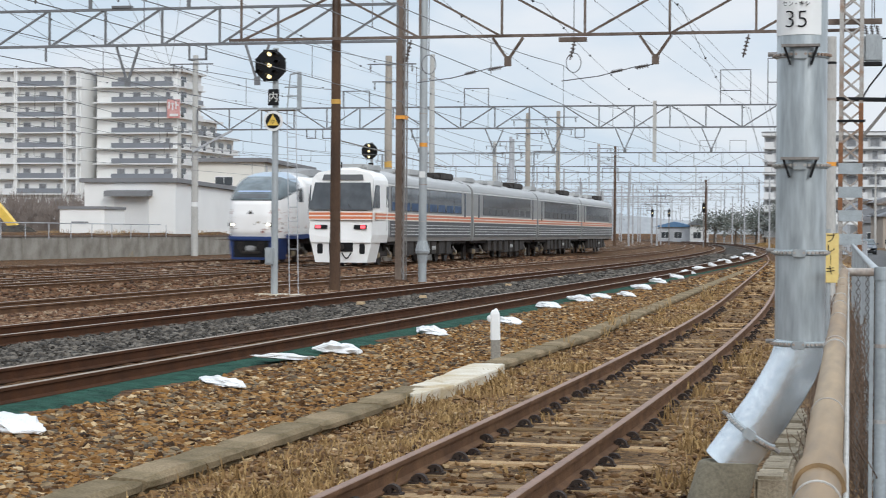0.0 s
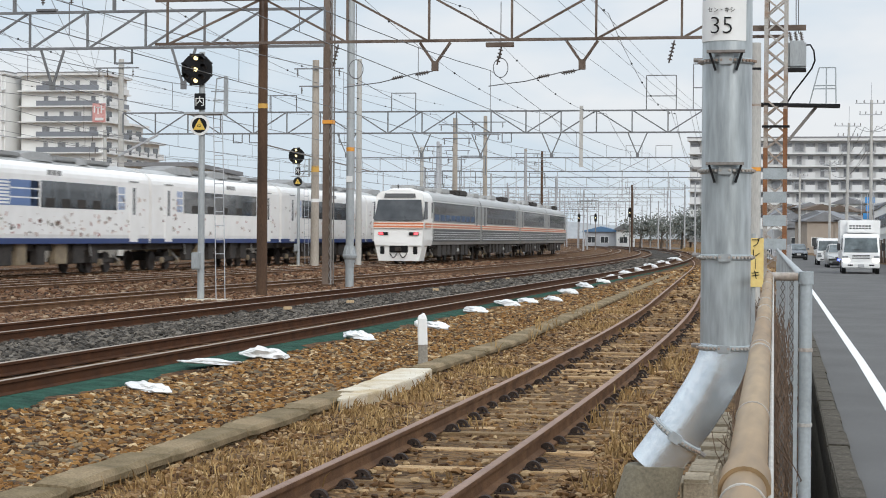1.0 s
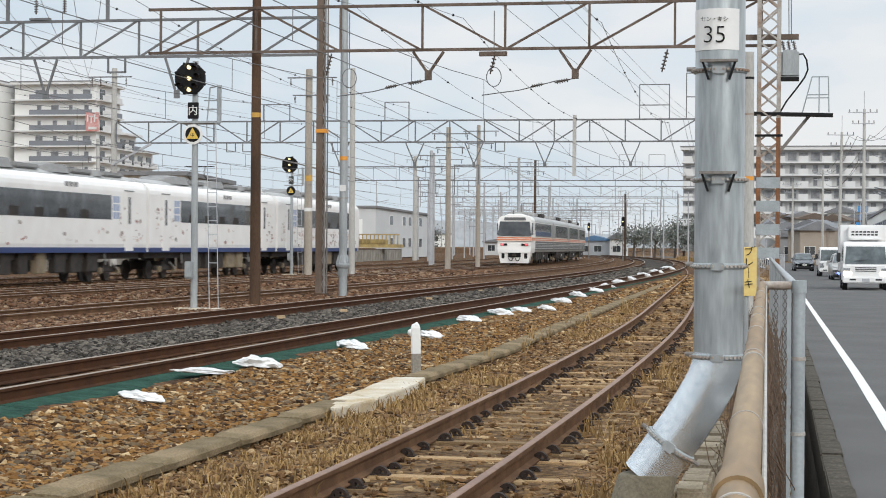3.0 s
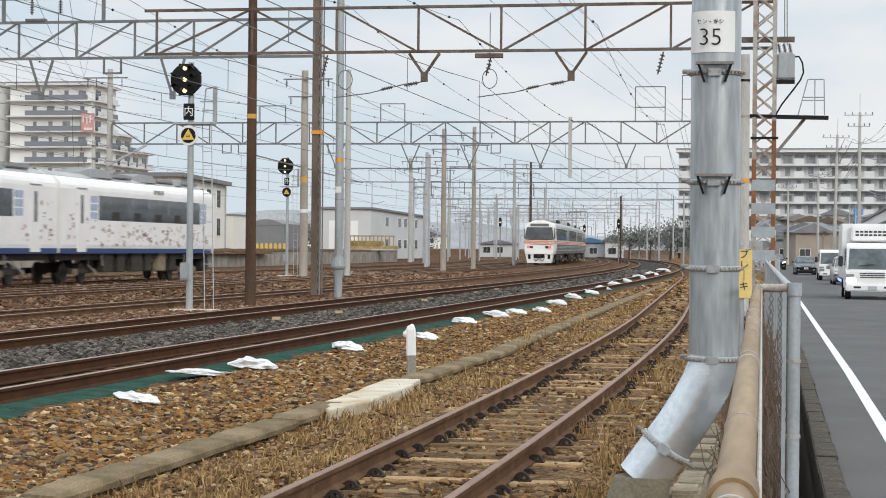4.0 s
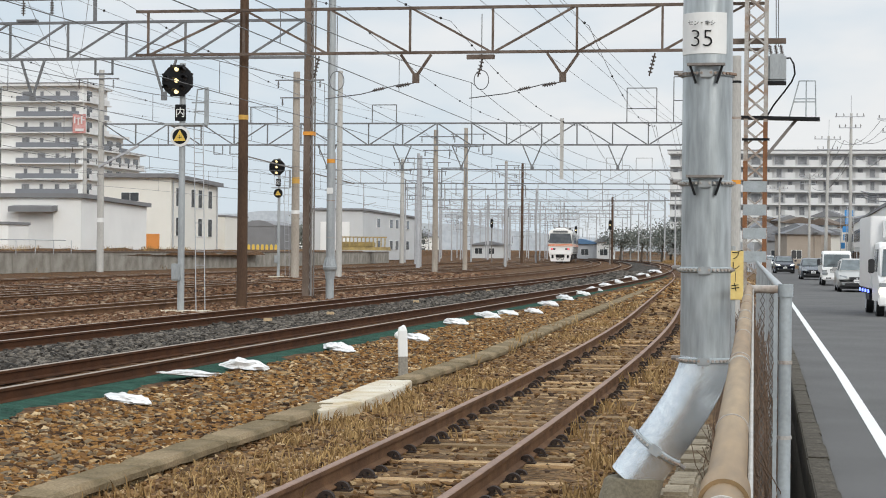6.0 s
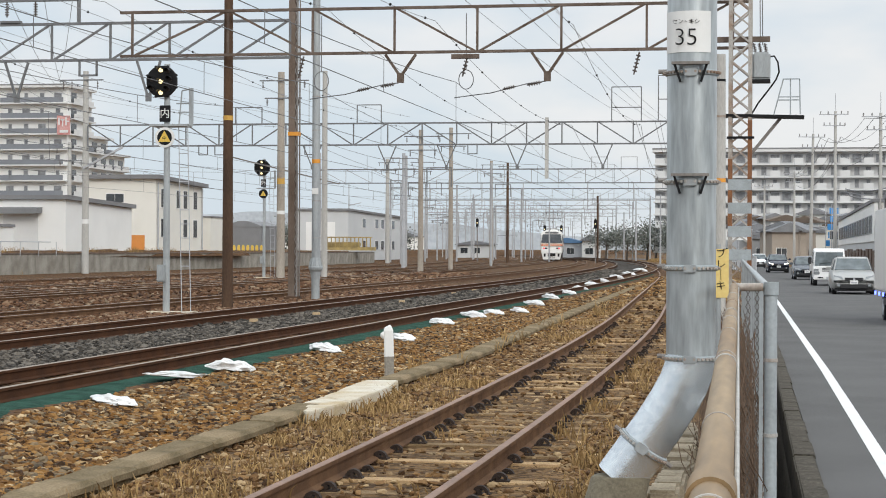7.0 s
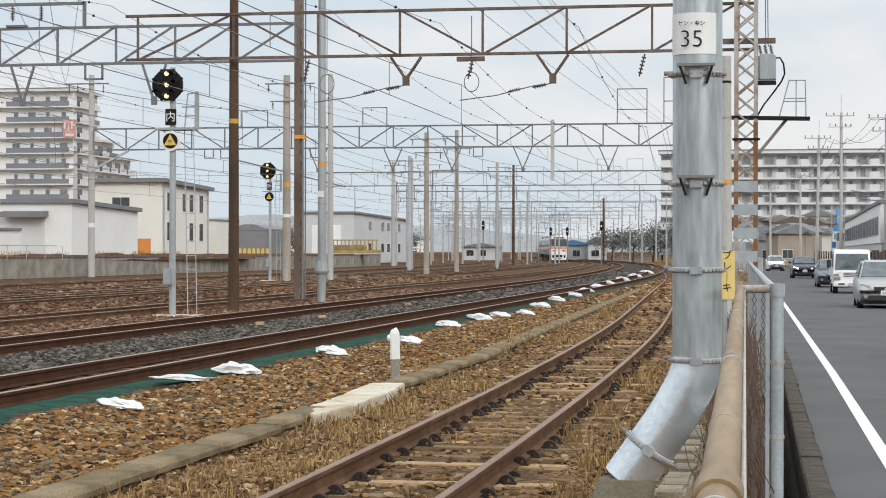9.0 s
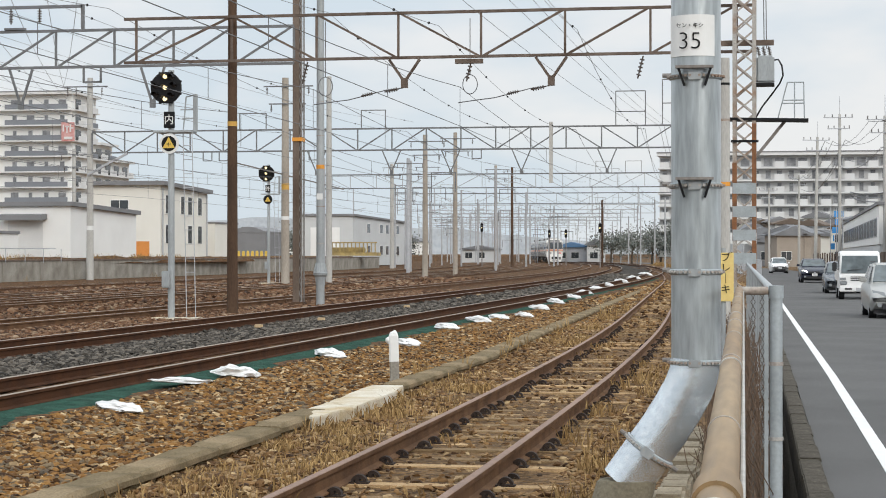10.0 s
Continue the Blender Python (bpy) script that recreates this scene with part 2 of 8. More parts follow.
M["glass_dark"] = mat("dark_window_glass", (0.035, 0.04, 0.045), 0.12, 0, 0.3, 0.7, 3, 0, (0.07, 0.075, 0.08), 0.5, 0.6)
M["glass_blue"] = mat("tinted_window_glass", (0.045, 0.06, 0.08), 0.25, 0, 0.35, 0.9, 3, 0, (0.016, 0.02, 0.027), 0.5, 0.35)
# Sky reflection painted into the glass as a lighter bluish colour.
M["windscreen"] = mat("sky_painted_windscreen", (0.13, 0.16, 0.17), 0.1, 0, 0.4, 1.2, 3, 0, (0.05, 0.065, 0.07), 0.5, 0.6)
# Far gantries: steel colour raised to stand in for haze.
M["gantry_far"] = mat("hazed_far_gantry_steel", (0.42, 0.425, 0.435), 0.7, 0.0, 0.2, 0.6, 10, 0)
M["block"] = mat("pale_orange_block", (0.55, 0.40, 0.24), 0.7, 0, 0.2, 6, 40, 0.1)
M["tyre"] = mat("tyre_rubber", (0.02, 0.02, 0.021), 0.8, 0, 0.2, 9, 60, 0.1)
M["under"] = mat("underframe_grime", (0.028, 0.025, 0.023), 0.8, 0, 0.3, 3, 40, 0.2, (0.055, 0.045, 0.038))
M["under_tan"] = mat("tan_equipment_box", (0.30, 0.24, 0.155), 0.75, 0, 0.3, 2, 40, 0.1, (0.18, 0.14, 0.10))
M["wheel_steel"] = mat("wheel_steel", (0.11, 0.10, 0.095), 0.5, 0.6, 0.2, 3, 40, 0.1)


# ---------------------------------------------------------------- building helpers
def part(name, bm, material, parent=None, label="", smooth=False):
    """Links a bmesh as one mesh object under a thing or a part."""
    me = bpy.data.meshes.new(name)
    bmesh.ops.recalc_face_normals(bm, faces=bm.faces)
    bm.to_mesh(me)
    bm.free()
    if material:
        me.materials.append(material)
    if smooth:
        for p in me.polygons:
            p.use_smooth = True
        me.set_sharp_from_angle(angle=radians(38))
    ob = new(name, me)
    if parent:
        ob.parent = parent
    if label:
        ob["label"] = label
    return ob


def shared(name, mesh, parent, m):
    """One more object on a mesh that is already built."""
    ob = new(name, mesh)
    ob.parent = parent
    ob.matrix_basis = m
    return ob


def thing(name, label, category, group="", kind="", at=None):
    ob = tagged(new(name), label, category, group, kind)
    if at is not None:
        ob.matrix_basis = at
    return ob


def box(bm, x0, x1, y0, y1, z0, z1, bevel=0.0):
    vs = [bm.verts.new((x, y, z)) for x in (x0, x1) for y in (y0, y1) for z in (z0, z1)]
    fs = [bm.faces.new([vs[i] for i in q]) for q in ((0, 1, 3, 2), (4, 6, 7, 5), (0, 4, 5, 1), (2, 3, 7, 6), (0, 2, 6, 4), (1, 5, 7, 3))]
    if bevel:
        es = {e for f in fs for e in f.edges}
        bmesh.ops.bevel(bm, geom=list(es), offset=bevel, segments=2, affect="EDGES")
    return bm


def B(*a, **k):
    return box(bmesh.new(), *a, **k)


def rod(bm, p, q, r, n=8, r2=None, cap=True):
    """A round bar from p to q."""
    p, q = Vector(p), Vector(q)
    d = (q - p).normalized()
    u = d.orthogonal().normalized()
    v = d.cross(u)
    r2 = r if r2 is None else r2
    a = [bm.verts.new(p + (u * math.cos(k * 2 * math.pi / n) + v * math.sin(k * 2 * math.pi / n)) * r) for k in range(n)]
    b = [bm.verts.new(q + (u * math.cos(k * 2 * math.pi / n) + v * math.sin(k * 2 * math.pi / n)) * r2) for k in range(n)]
    for k in range(n):
        bm.faces.new((a[k], a[(k + 1) % n], b[(k + 1) % n], b[k]))
    if cap:
        bm.faces.new(a[::-1])
        bm.faces.new(b)
    return bm


def R_(*a, **k):
    return rod(bmesh.new(), *a, **k)


def bar(bm, p, q, w, h, side=(0, 1, 0)):
    """A square bar from p to q; w across side, h across the other."""
    p, q = Vector(p), Vector(q)
    d = (q - p).normalized()
    s = Vector(side)
    s = (s - d * s.dot(d)).normalized()
    t = d.cross(s)
    vs = [bm.verts.new(c + s * (a * w / 2) + t * (b * h / 2)) for c in (p, q) for a, b in ((-1, -1), (1, -1), (1, 1), (-1, 1))]
    for q4 in ((3, 2, 1, 0), (4, 5, 6, 7), (0, 1, 5, 4), (1, 2, 6, 5), (2, 3, 7, 6), (3, 0, 4, 7)):
        bm.faces.new([vs[i] for i in q4])
    return bm


def A_(*a, **k):
    return bar(bmesh.new(), *a, **k)


def loft(bm, rings, close=True, cap=True):
    """Skin over rings of points; each ring is closed on itself."""
    vr = [[bm.verts.new(p) for p in ring] for ring in rings]
    n = len(vr[0])
    for a, b in zip(vr[:-1], vr[1:]):
        for k in range(n if close else n - 1):
            bm.faces.new((a[k], a[(k + 1) % n], b[(k + 1) % n], b[k]))
    if cap:
        bm.faces.new(vr[0][::-1])
        bm.faces.new(vr[-1])
    return bm


def disc(bm, c, r, axis, depth, n=20):
    axis = Vector(axis).normalized()
    return rod(bm, Vector(c) - axis * depth / 2, Vector(c) + axis * depth / 2, r, n)


def letters(name, text, size, m, material, parent, extrude=0.002, thin=0.0):
    """Raised writing as a mesh, set with the pose m."""
    cu = bpy.data.curves.new(name, "FONT")
    cu.body, cu.size, cu.extrude, cu.offset = text, size, extrude, thin
    cu.align_x, cu.align_y = "CENTER", "CENTER"
    tmp = new(name, cu)
    me = bpy.data.meshes.new_from_object(tmp.evaluated_get(bpy.context.evaluated_depsgraph_get()))
    bpy.data.objects.remove(tmp)
    me.materials.clear()
    me.materials.append(material)
    ob = new(name, me)
    ob.parent = parent
    ob.matrix_basis = m
    return ob


# ---------------------------------------------------------------- plan of the yard
def bend(y, y0, radius):
    """Sideways shift of a line that is straight up to y0 and then curves to the left."""
    return 0.0 if y <= y0 else -(y - y0) ** 2 / (2 * radius)


def x_siding(y):
    if y < 13:
        return -2.83
    if y < 50:
        return -2.83 - (y - 13) ** 2 / 1560
    return -2.83 - 37 ** 2 / 1560 - (y - 50) * 0.0474 - max(0, y - 100) ** 2 / 3000


def x_one(y):
    return -8.76 + bend(y, 80, 1420)


def x_two(y):
    return -12.83 + bend(y, 80, 1420)


def x_three(y):
    return -17.4 + bend(y, 88, 1480)


def x_four(y):
    return -24.2 + bend(y, 100, 1700)


def x_mid(y):
    return -28.0 + bend(y, 102, 1720)


def x_five(y):
    return -31.7 + bend(y, 104, 1740)


def x_six(y):
    return -38.0 + bend(y, 108, 1760)


def x_road(y):
    """The white edge line of the road."""
    return 1.283 - 0.0225 * y + bend(y, 120, 1500) - 0.004 * max(0, 30 - y)


Z_SID, Z_MAIN = 0.25, 0.36


# ---------------------------------------------------------------- ground
def ground_height(u):
    """Cross-section of the yard: u is the offset from the first main track's line."""
    keys = ((-400, 1.5), (-60, 1.7), (-39.6, 1.55), (-38.4, 0.15), (-33, 0.02), (-27, 0.02), (-22, 0.1), (-17.5, 0.13), (-15.3, 0.17), (-10.5, 0.19), (-9.9, 0.17), (-6.6, 0.17), (-5.2, 0.19),
            (1.2, 0.19), (1.9, 0.12), (3.3, 0.05), (3.6, 0.07), (4.8, 0.07), (7.4, 0.07), (8.3, 0.05), (9.13, 0.05), (9.17, -1.1), (9.4, -1.1), (9.45, -0.02), (60, -0.02), (400, -0.02))
    for (a, za), (b, zb) in zip(keys[:-1], keys[1:]):
        if u <= b:
            k = (u - a) / (b - a)
            return za + (zb - za) * k
    return -0.02


def build_ground():
    us = [-1500, -700, -400, -250, -150, -100, -80, -60, -54, -48, -44, -41] + [-40 + 0.8 * k for k in range(33)] + [-13.5 + 0.3 * k for k in range(72)] + [8.3, 9.13, 9.17, 9.38, 9.45, 12, 20, 40, 80, 200, 500, 1500]
    ys = [-60, -30, -10, 0, 4, 8] + [9 + 0.5 * k for k in range(80)] + [50 + 2 * k for k in range(40)] + [135, 150, 170, 190, 215, 240, 270, 300, 340, 380, 430, 500, 700, 1200, 2500, 4500]
    verts, faces = [], []
    for y in ys:
        s = bend(min(y, 430), 80, 1420)
        for u in us:
            z = ground_height(u)
            if -40 < u < 8 and y < 130:
                z += 0.025 * noise.noise((u * 0.9, y * 0.9, 0)) + 0.018 * noise.noise((u * 3, y * 3, 5))
            if 7.4 < u < 9.6:
                uu = x_road(y) - (-8.76 + s) - 0.79 + (u - 9.4) if u > 7.5 else u
            elif u >= 9.45:
                uu = x_road(y) - (-8.76 + s) - 0.79 + (u - 9.4)
            else:
                uu = u
            verts.append((-8.76 + s + uu, y, z))
    n = len(us)
    for j in range(len(ys) - 1):
        for i in range(n - 1):
            a = j * n + i
            faces.append((a, a + 1, a + n + 1, a + n))
    me = bpy.data.meshes.new("ground")
    me.from_pydata(verts, [], faces)
    for p in me.polygons:
        p.use_smooth = True
    me.materials.append(M["ground"])
    me.materials.append(M["ballast"])
    me.materials.append(M["ballast_grey"])
    me.materials.append(M["ditch"])
    for p in me.polygons:
        u = p.center.x + 8.76 - bend(min(p.center.y, 430), 80, 1420)
        if -3.6 < u < -0.65:
            p.material_index = 2
        elif -40 < u < 2.6:
            p.material_index = 1
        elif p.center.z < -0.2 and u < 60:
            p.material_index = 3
    return tagged(new("ground", me), "brown crushed-stone railway yard ground with dry weeds", "ground", kind="structure")


build_ground()


def strip(name, material, x_of, left, right, y0, y1, z0, z1, step, label, category="road", parent=None):
    """A long slab that follows a line of the plan."""
    bm = bmesh.new()
    rings = []
    y = y0
    while y <= y1 + 1e-6:
        x = x_of(y)
        rings.append([(x + left, y, z0), (x + right, y, z0), (x + right, y, z1), (x + left, y, z1)])
        y += step
    loft(bm, rings)
    ob = part(name, bm, material, parent)
    if not parent:
        tagged(ob, label, category, kind="structure")
    return ob


road = strip("road", M["asphalt"], x_road, -0.58, 7.2, -30, 430, -0.4, 0.0, 5, "grey worn asphalt road beside the railway fence")
strip("edge_line", M["white"], x_road, -0.065, 0.065, -30, 300, -0.02, 0.004, 5, "", parent=road)
# Kerb side down into the ditch, in the same colour with painted shade.
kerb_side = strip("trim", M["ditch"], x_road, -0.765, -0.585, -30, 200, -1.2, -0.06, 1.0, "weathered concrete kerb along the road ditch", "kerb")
yk = 9.0
while yk < 70:
    s_ = part("kerbstone", B(-0.095, 0.095 + random.uniform(-0.01, 0.012), 0, 1.197, -0.1, 0.03 + random.uniform(-0.006, 0.008), bevel=0.012), M["ditch_stone"], kerb_side)
    s_.matrix_basis = pose(x_road(yk) - 0.68 + random.uniform(-0.005, 0.005), yk, 0, 0, random.uniform(-1, 1), math.degrees(math.atan(x_road(yk) - x_road(yk + 1))))
    yk += 1.2


# ---------------------------------------------------------------- tracks
def build_rail(parent, x_of, off, z, y0, y1, mat_side, mat_top, name="rail"):
    prof = [(-0.062, -0.16), (0.062, -0.16), (0.062, -0.148), (0.012, -0.128), (0.010, -0.045), (0.033, -0.036), (0.033, -0.005), (0.028, 0.0), (-0.028, 0.0), (-0.033, -0.005), (-0.033, -0.036), (-0.010, -0.045), (-0.012, -0.128), (-0.062, -0.148)]
    rings, y = [], y0
    while y <= y1:
        x = x_of(y) + off
        rings.append([(x + a, y, z + b) for a, b in prof])
        y += 2.0 if y < 100 else 8.0
    bm = loft(bmesh.new(), rings)
    ob = part(name, bm, mat_side, parent)
    ob.data.materials.append(mat_top)
    for p in ob.data.polygons:
        if p.normal.z > 0.6 and p.center.z > z - 0.004:
            p.material_index = 1
    return ob


def build_track(x_of, z, y0, y1, label, side, top, sleeper, pitch, s0, s1, half, wide, clips=False):
    t = thing("railway_track", label, "railway track", "tracks of the yard")
    for off in (-0.566, 0.566):
        build_rail(t, x_of, off, z, y0, y1, side, top)
    if s1 > s0:
        base = B(-half, half, -wide / 2, wide / 2, -0.155, 0.0, bevel=0.008)
        first = part("sleeper", base, sleeper, t)
        loop = [(0.05 * math.cos(math.pi * k / 8), 0.05 * math.sin(math.pi * k / 8)) for k in range(9)]
        clip = loft(bmesh.new(), [[(x + ox * x / 0.05, oy, z + 0.01 + ox * z / 0.05) for ox, oy in ((-0.012, -0.03), (0.012, -0.03), (0.012, 0.03), (-0.012, 0.03))] for x, z in loop])
        box(clip, -0.075, 0.075, -0.05, 0.05, -0.005, 0.014)
        rod(clip, (-0.01, -0.04, 0.03), (-0.01, 0.04, 0.03), 0.018, 6)
        cl = part("rail_clip", clip, M["clip"], first)
        cl.matrix_basis = pose(0.66, 0, 0)
        cl_me, me = cl.data, first.data
        k, y = 0, s0
        while y < s1:
            yaw = math.atan((x_of(y + 1) - x_of(y - 1)) / 2)
            wob = random.uniform(-0.03, 0.03)
            m = pose(x_of(y) + random.uniform(-0.05, 0.05), y + wob, z - 0.172 + random.choice((0.012, 0.006, 0.0, -0.01, -0.022, -0.035)), 0, 0, -math.degrees(yaw) + random.uniform(-1.2, 1.2))
            if k == 0:
                first.matrix_basis = m
            else:
                o = shared("sleeper", me, t, m)
                for cx in (-0.66, -0.472, 0.472, 0.66) if clips and y < 46 else ():
                    shared("rail_clip", cl_me, o, pose(cx, 0, 0))
            k += 1
            y += pitch
    return t


build_track(x_siding, Z_SID, -20, 240, "rusty siding track on weathered wooden sleepers in stones", M["rust"], M["rail_top_dull"], M["sleeper_wood"], 0.66, 8.5, 92, 1.05, 0.2, True)
build_track(x_one, Z_MAIN, -20, 430, "main line track with brown rails and shiny railheads", M["rail_dark"], M["rail_top"], M["sleeper_conc"], 0.6, 15, 70, 1.0, 0.24)
build_track(x_two, Z_MAIN, -20, 430, "main line track with brown rails on grey ballast", M["rail_dark"], M["rail_top"], M["sleeper_conc"], 0.6, 22, 70, 1.0, 0.24)
build_track(x_three, Z_MAIN - 0.02, -20, 430, "rust-brown track on reddish brown ballast", M["rust"], M["rail_top"], M["sleeper_conc"], 0.62, 36, 70, 1.0, 0.24)
for fx, z in ((x_four, 0.30), (x_mid, 0.22), (x_five, 0.20), (x_six, 0.2)):
    build_track(fx, z, -20, 460, "distant rust-brown yard track on low ballast", M["rust"], M["rail_top"], None, 1, 0, 0, 1, 1)


# ---------------------------------------------------------------- edge of the siding: kerb, slab, marker, bags
def x_kerb(y):
    return -5.0 + (0.0 if y < 30 else -(y - 30) * 0.031)


kerb = thing("trim", "mossy concrete kerb between siding and main line", "kerb", kind="structure")
y = 6.0
while y < 96:
    length = 1.96
    if not 19.6 < y + 1 < 23.0:
        rings = []
        for j in range(13):
            f = j * length / 12
            e = 0.02 if j in (0, 12) else 0.0
            q = [0.009 * noise.noise((f * 2.3 + y * 7, c * 3.1, 0)) + 0.008 * noise.noise((f * 9 + y, c * 5, 2)) for c in range(6)]
            rings.append([(-0.14, f, -0.12), (0.115, f, -0.12), (0.115 + q[3], f, 0.10 + q[2]), (0.165 + q[0] - e, f, 0.12 + q[5]), (0.165 + q[0] - e, f, 0.165 + q[1] * 0.6), (0.125 + q[2], f, 0.20 + q[3] - e), (-0.12 + q[4], f, 0.205 + q[5] - e), (-0.16 + q[0], f, 0.16 + q[2])])
        ob = part("kerbstone", loft(bmesh.new(), rings), M["kerb"], kerb)
        ob.matrix_basis = pose(x_kerb(y), y, random.uniform(-0.008, 0.004), random.uniform(-0.2, 0.2), random.uniform(-1.0, 1.0), 1.8 if y > 30 else random.uniform(-0.5, 0.3))
    y += 2.0

slab = thing("concrete_slab", "pale cracked concrete slab lying among the stones", "slab")
for pts in ([(-5.08, 19.5), (-4.74, 18.8), (-4.63, 20.2), (-5.1, 20.9)], [(-5.1, 20.93), (-4.63, 20.23), (-4.68, 22.6), (-4.79, 23.7), (-5.0, 23.85), (-5.2, 23.65)]):
    rim = []
    for (xa, ya), (xb, yb) in zip(pts, pts[1:] + pts[:1]):
        for k in range(8):
            f = k / 8
            rim.append((xa + (xb - xa) * f + 0.02 * noise.noise((xa + f * 3, ya, 0)), ya + (yb - ya) * f + 0.05 * noise.noise((xa, ya + f * 3, 1))))
    cx, cy = sum(p[0] for p in rim) / len(rim), sum(p[1] for p in rim) / len(rim)
    rings = [[(cx + (x - cx) * k, cy + (y - cy) * k, z + (0.012 * noise.noise((x * 4, y * 2, z)) if k > 0.7 else 0)) for x, y in rim] for z, k in ((-0.02, 1.0), (0.18, 0.985), (0.2, 0.95), (0.205, 0.6))]
    part("slab", loft(bmesh.new(), rings), M["slab"], slab)

marker = thing("marker_post", "white concrete track marker post with knobbed top and grey foot", "marker post", at=pose(-5.45, 26.3, 0.05, 0, -1.5, 12))
part("foot", loft(bmesh.new(), [[(sx * w, sy * w, z) for sx, sy in ((-1, -0.7), (-0.7, -1), (0.7, -1), (1, -0.7), (1, 0.7), (0.7, 1), (-0.7, 1), (-1, 0.7))] for z, w in ((0, 0.068), (0.3, 0.066))]), M["concrete"], marker, "grey weathered concrete foot")
bm = loft(bmesh.new(), [[(sx * w, sy * w, z) for sx, sy in ((-1, -0.7), (-0.7, -1), (0.7, -1), (1, -0.7), (1, 0.7), (0.7, 1), (-0.7, 1), (-1, 0.7))] for z, w in ((0.3, 0.069), (0.58, 0.068), (0.66, 0.066), (0.705, 0.05), (0.72, 0.02))])
cap_ = part("cap", bm, M["white"], marker)
for sx, z in ((-0.075, 0.6), (0.01, 0.69)):
    bm = bmesh.new()
    bmesh.ops.create_icosphere(bm, subdivisions=2, radius=1)
    for v in bm.verts:
        v.co = Vector((sx + v.co.x * 0.04, -0.01 + v.co.y * 0.05, z + v.co.z * 0.05 * (1 + 0.3 * noise.noise(v.co * 2))))
    part("knob", bm, M["white"], cap_, "", True)


def lump(name, length, width, height, seed, material):
    """A limp bag: a flattened, creased, pinched body."""
    bm = bmesh.new()
    bmesh.ops.create_icosphere(bm, subdivisions=4, radius=1)
    for v in bm.verts:
        c = v.co.copy()
        n = noise.noise((c.x * 1.7 + seed, c.y * 1.7, c.z * 1.7)) * 0.5 + noise.noise((c.x * 4.5, c.y * 4.5 + seed, c.z * 4)) * 0.26
        pinch = 1 - 0.55 * max(0, abs(c.x) - 0.55) / 0.45
        v.co = Vector((c.x * length / 2 * (1 + 0.15 * n), c.y * width / 2 * (1 + n) * pinch, max(-0.35, c.z) * height * (1 + 1.3 * n) * pinch + 0.3 * height))
    return part(name, bm, material, None, "", True)


bag_rows = ((-7.12, 19.75, 0.72, 0.26, 0.06, -25), (-7.52, 23.3, 2.2, 0.24, 0.045, 84), (-7.40, 25.1, 0.72, 0.34, 0.09, 40), (-7.37, 30.4, 0.85, 0.32, 0.08, -42), (-7.02, 35.0, 0.65, 0.32, 0.08, -35),
            (-7.48, 41.8, 0.8, 0.32, 0.08, -40), (-7.5, 46.2, 0.85, 0.32, 0.08, -30), (-7.37, 48.7, 0.8, 0.32, 0.08, -40), (-7.04, 51.1, 0.7, 0.3, 0.08, -35), (-7.4, 57.0, 0.8, 0.32, 0.09, -30), (-7.8, 64.3, 0.85, 0.32, 0.09, -38),
            (-7.98, 71.0, 0.85, 0.34, 0.1, -30), (-8.35, 79.0, 0.9, 0.36, 0.1, -35), (-8.75, 88.0, 0.95, 0.36, 0.1, -28), (-9.3, 99.0, 1.0, 0.36, 0.11, -40), (-9.75, 112.0, 1.1, 0.36, 0.12, -30), (-10.3, 128.0, 1.2, 0.36, 0.12, -35), (-11.1, 149.0, 1.4, 0.4, 0.14, -30), (-7.15, 14.75, 0.75, 0.34, 0.08, -25))
for k, (bx, by, bl, bw, bh, turn) in enumerate(bag_rows):
    b = lump("sandbag", bl, bw, bh, k * 3.7, M["sandbag"])
    b.matrix_basis = pose(bx, by, ground_height(bx - bend(by, 80, 1420) + 8.76) + 0.035, 0, 5, turn)
    tagged(b, "white limp sandbag weighing down green netting", "sandbag", "sandbags along the track")

net = thing("netting", "dark green weed netting laid along the track shoulder", "netting")
for k in range(15):
    rings = []
    y = 10.0 + 8 * k
    while y < 18.16 + 8 * k:
        x = x_one(y)
        w = 1.26 - 0.45 * min(1, max(0, y - 35) / 60) + 0.13 * math.sin(y * 1.9) + 0.16 * noise.noise((y * 1.3, 0, 0)) + 0.07 * noise.noise((y * 6.1, 4, 0))
        dz = 0.003 * (k % 2)
        c = [0.02 * noise.noise((y * 1.6, 3 + 2 * j, 0)) + 0.018 * noise.noise((y * 5.2, 3 + 2 * j, 1)) for j in range(5)]
        rings.append([(x + 0.72, y, 0.222 + dz)] + [(x + 0.72 + (w - 0.72) * f, y, 0.226 - 0.05 * f * f + c[j] + dz) for j, f in enumerate((0.2, 0.42, 0.64, 0.84, 1.0))] + [(x + w, y, 0.05), (x + 0.72, y, 0.05)])
        y += 0.16 if y < 60 else 0.8
    part("sheet", loft(bmesh.new(), rings), M["net"], net)

for bx, by in ((-11.59, 41.1), (-11.33, 45.8), (-11.52, 57.4), (-11.80, 68.3), (-12.03, 74.3), (-13.19, 109.2)):
    s_ = thing("track_marker", "small pale block fixed between the main tracks", "marker", "blocks between main tracks", at=pose(bx, by, 0.22))
    part("block", B(-0.09, 0.09, -0.05, 0.05, 0, 0.075, bevel=0.012), M["block"], s_)


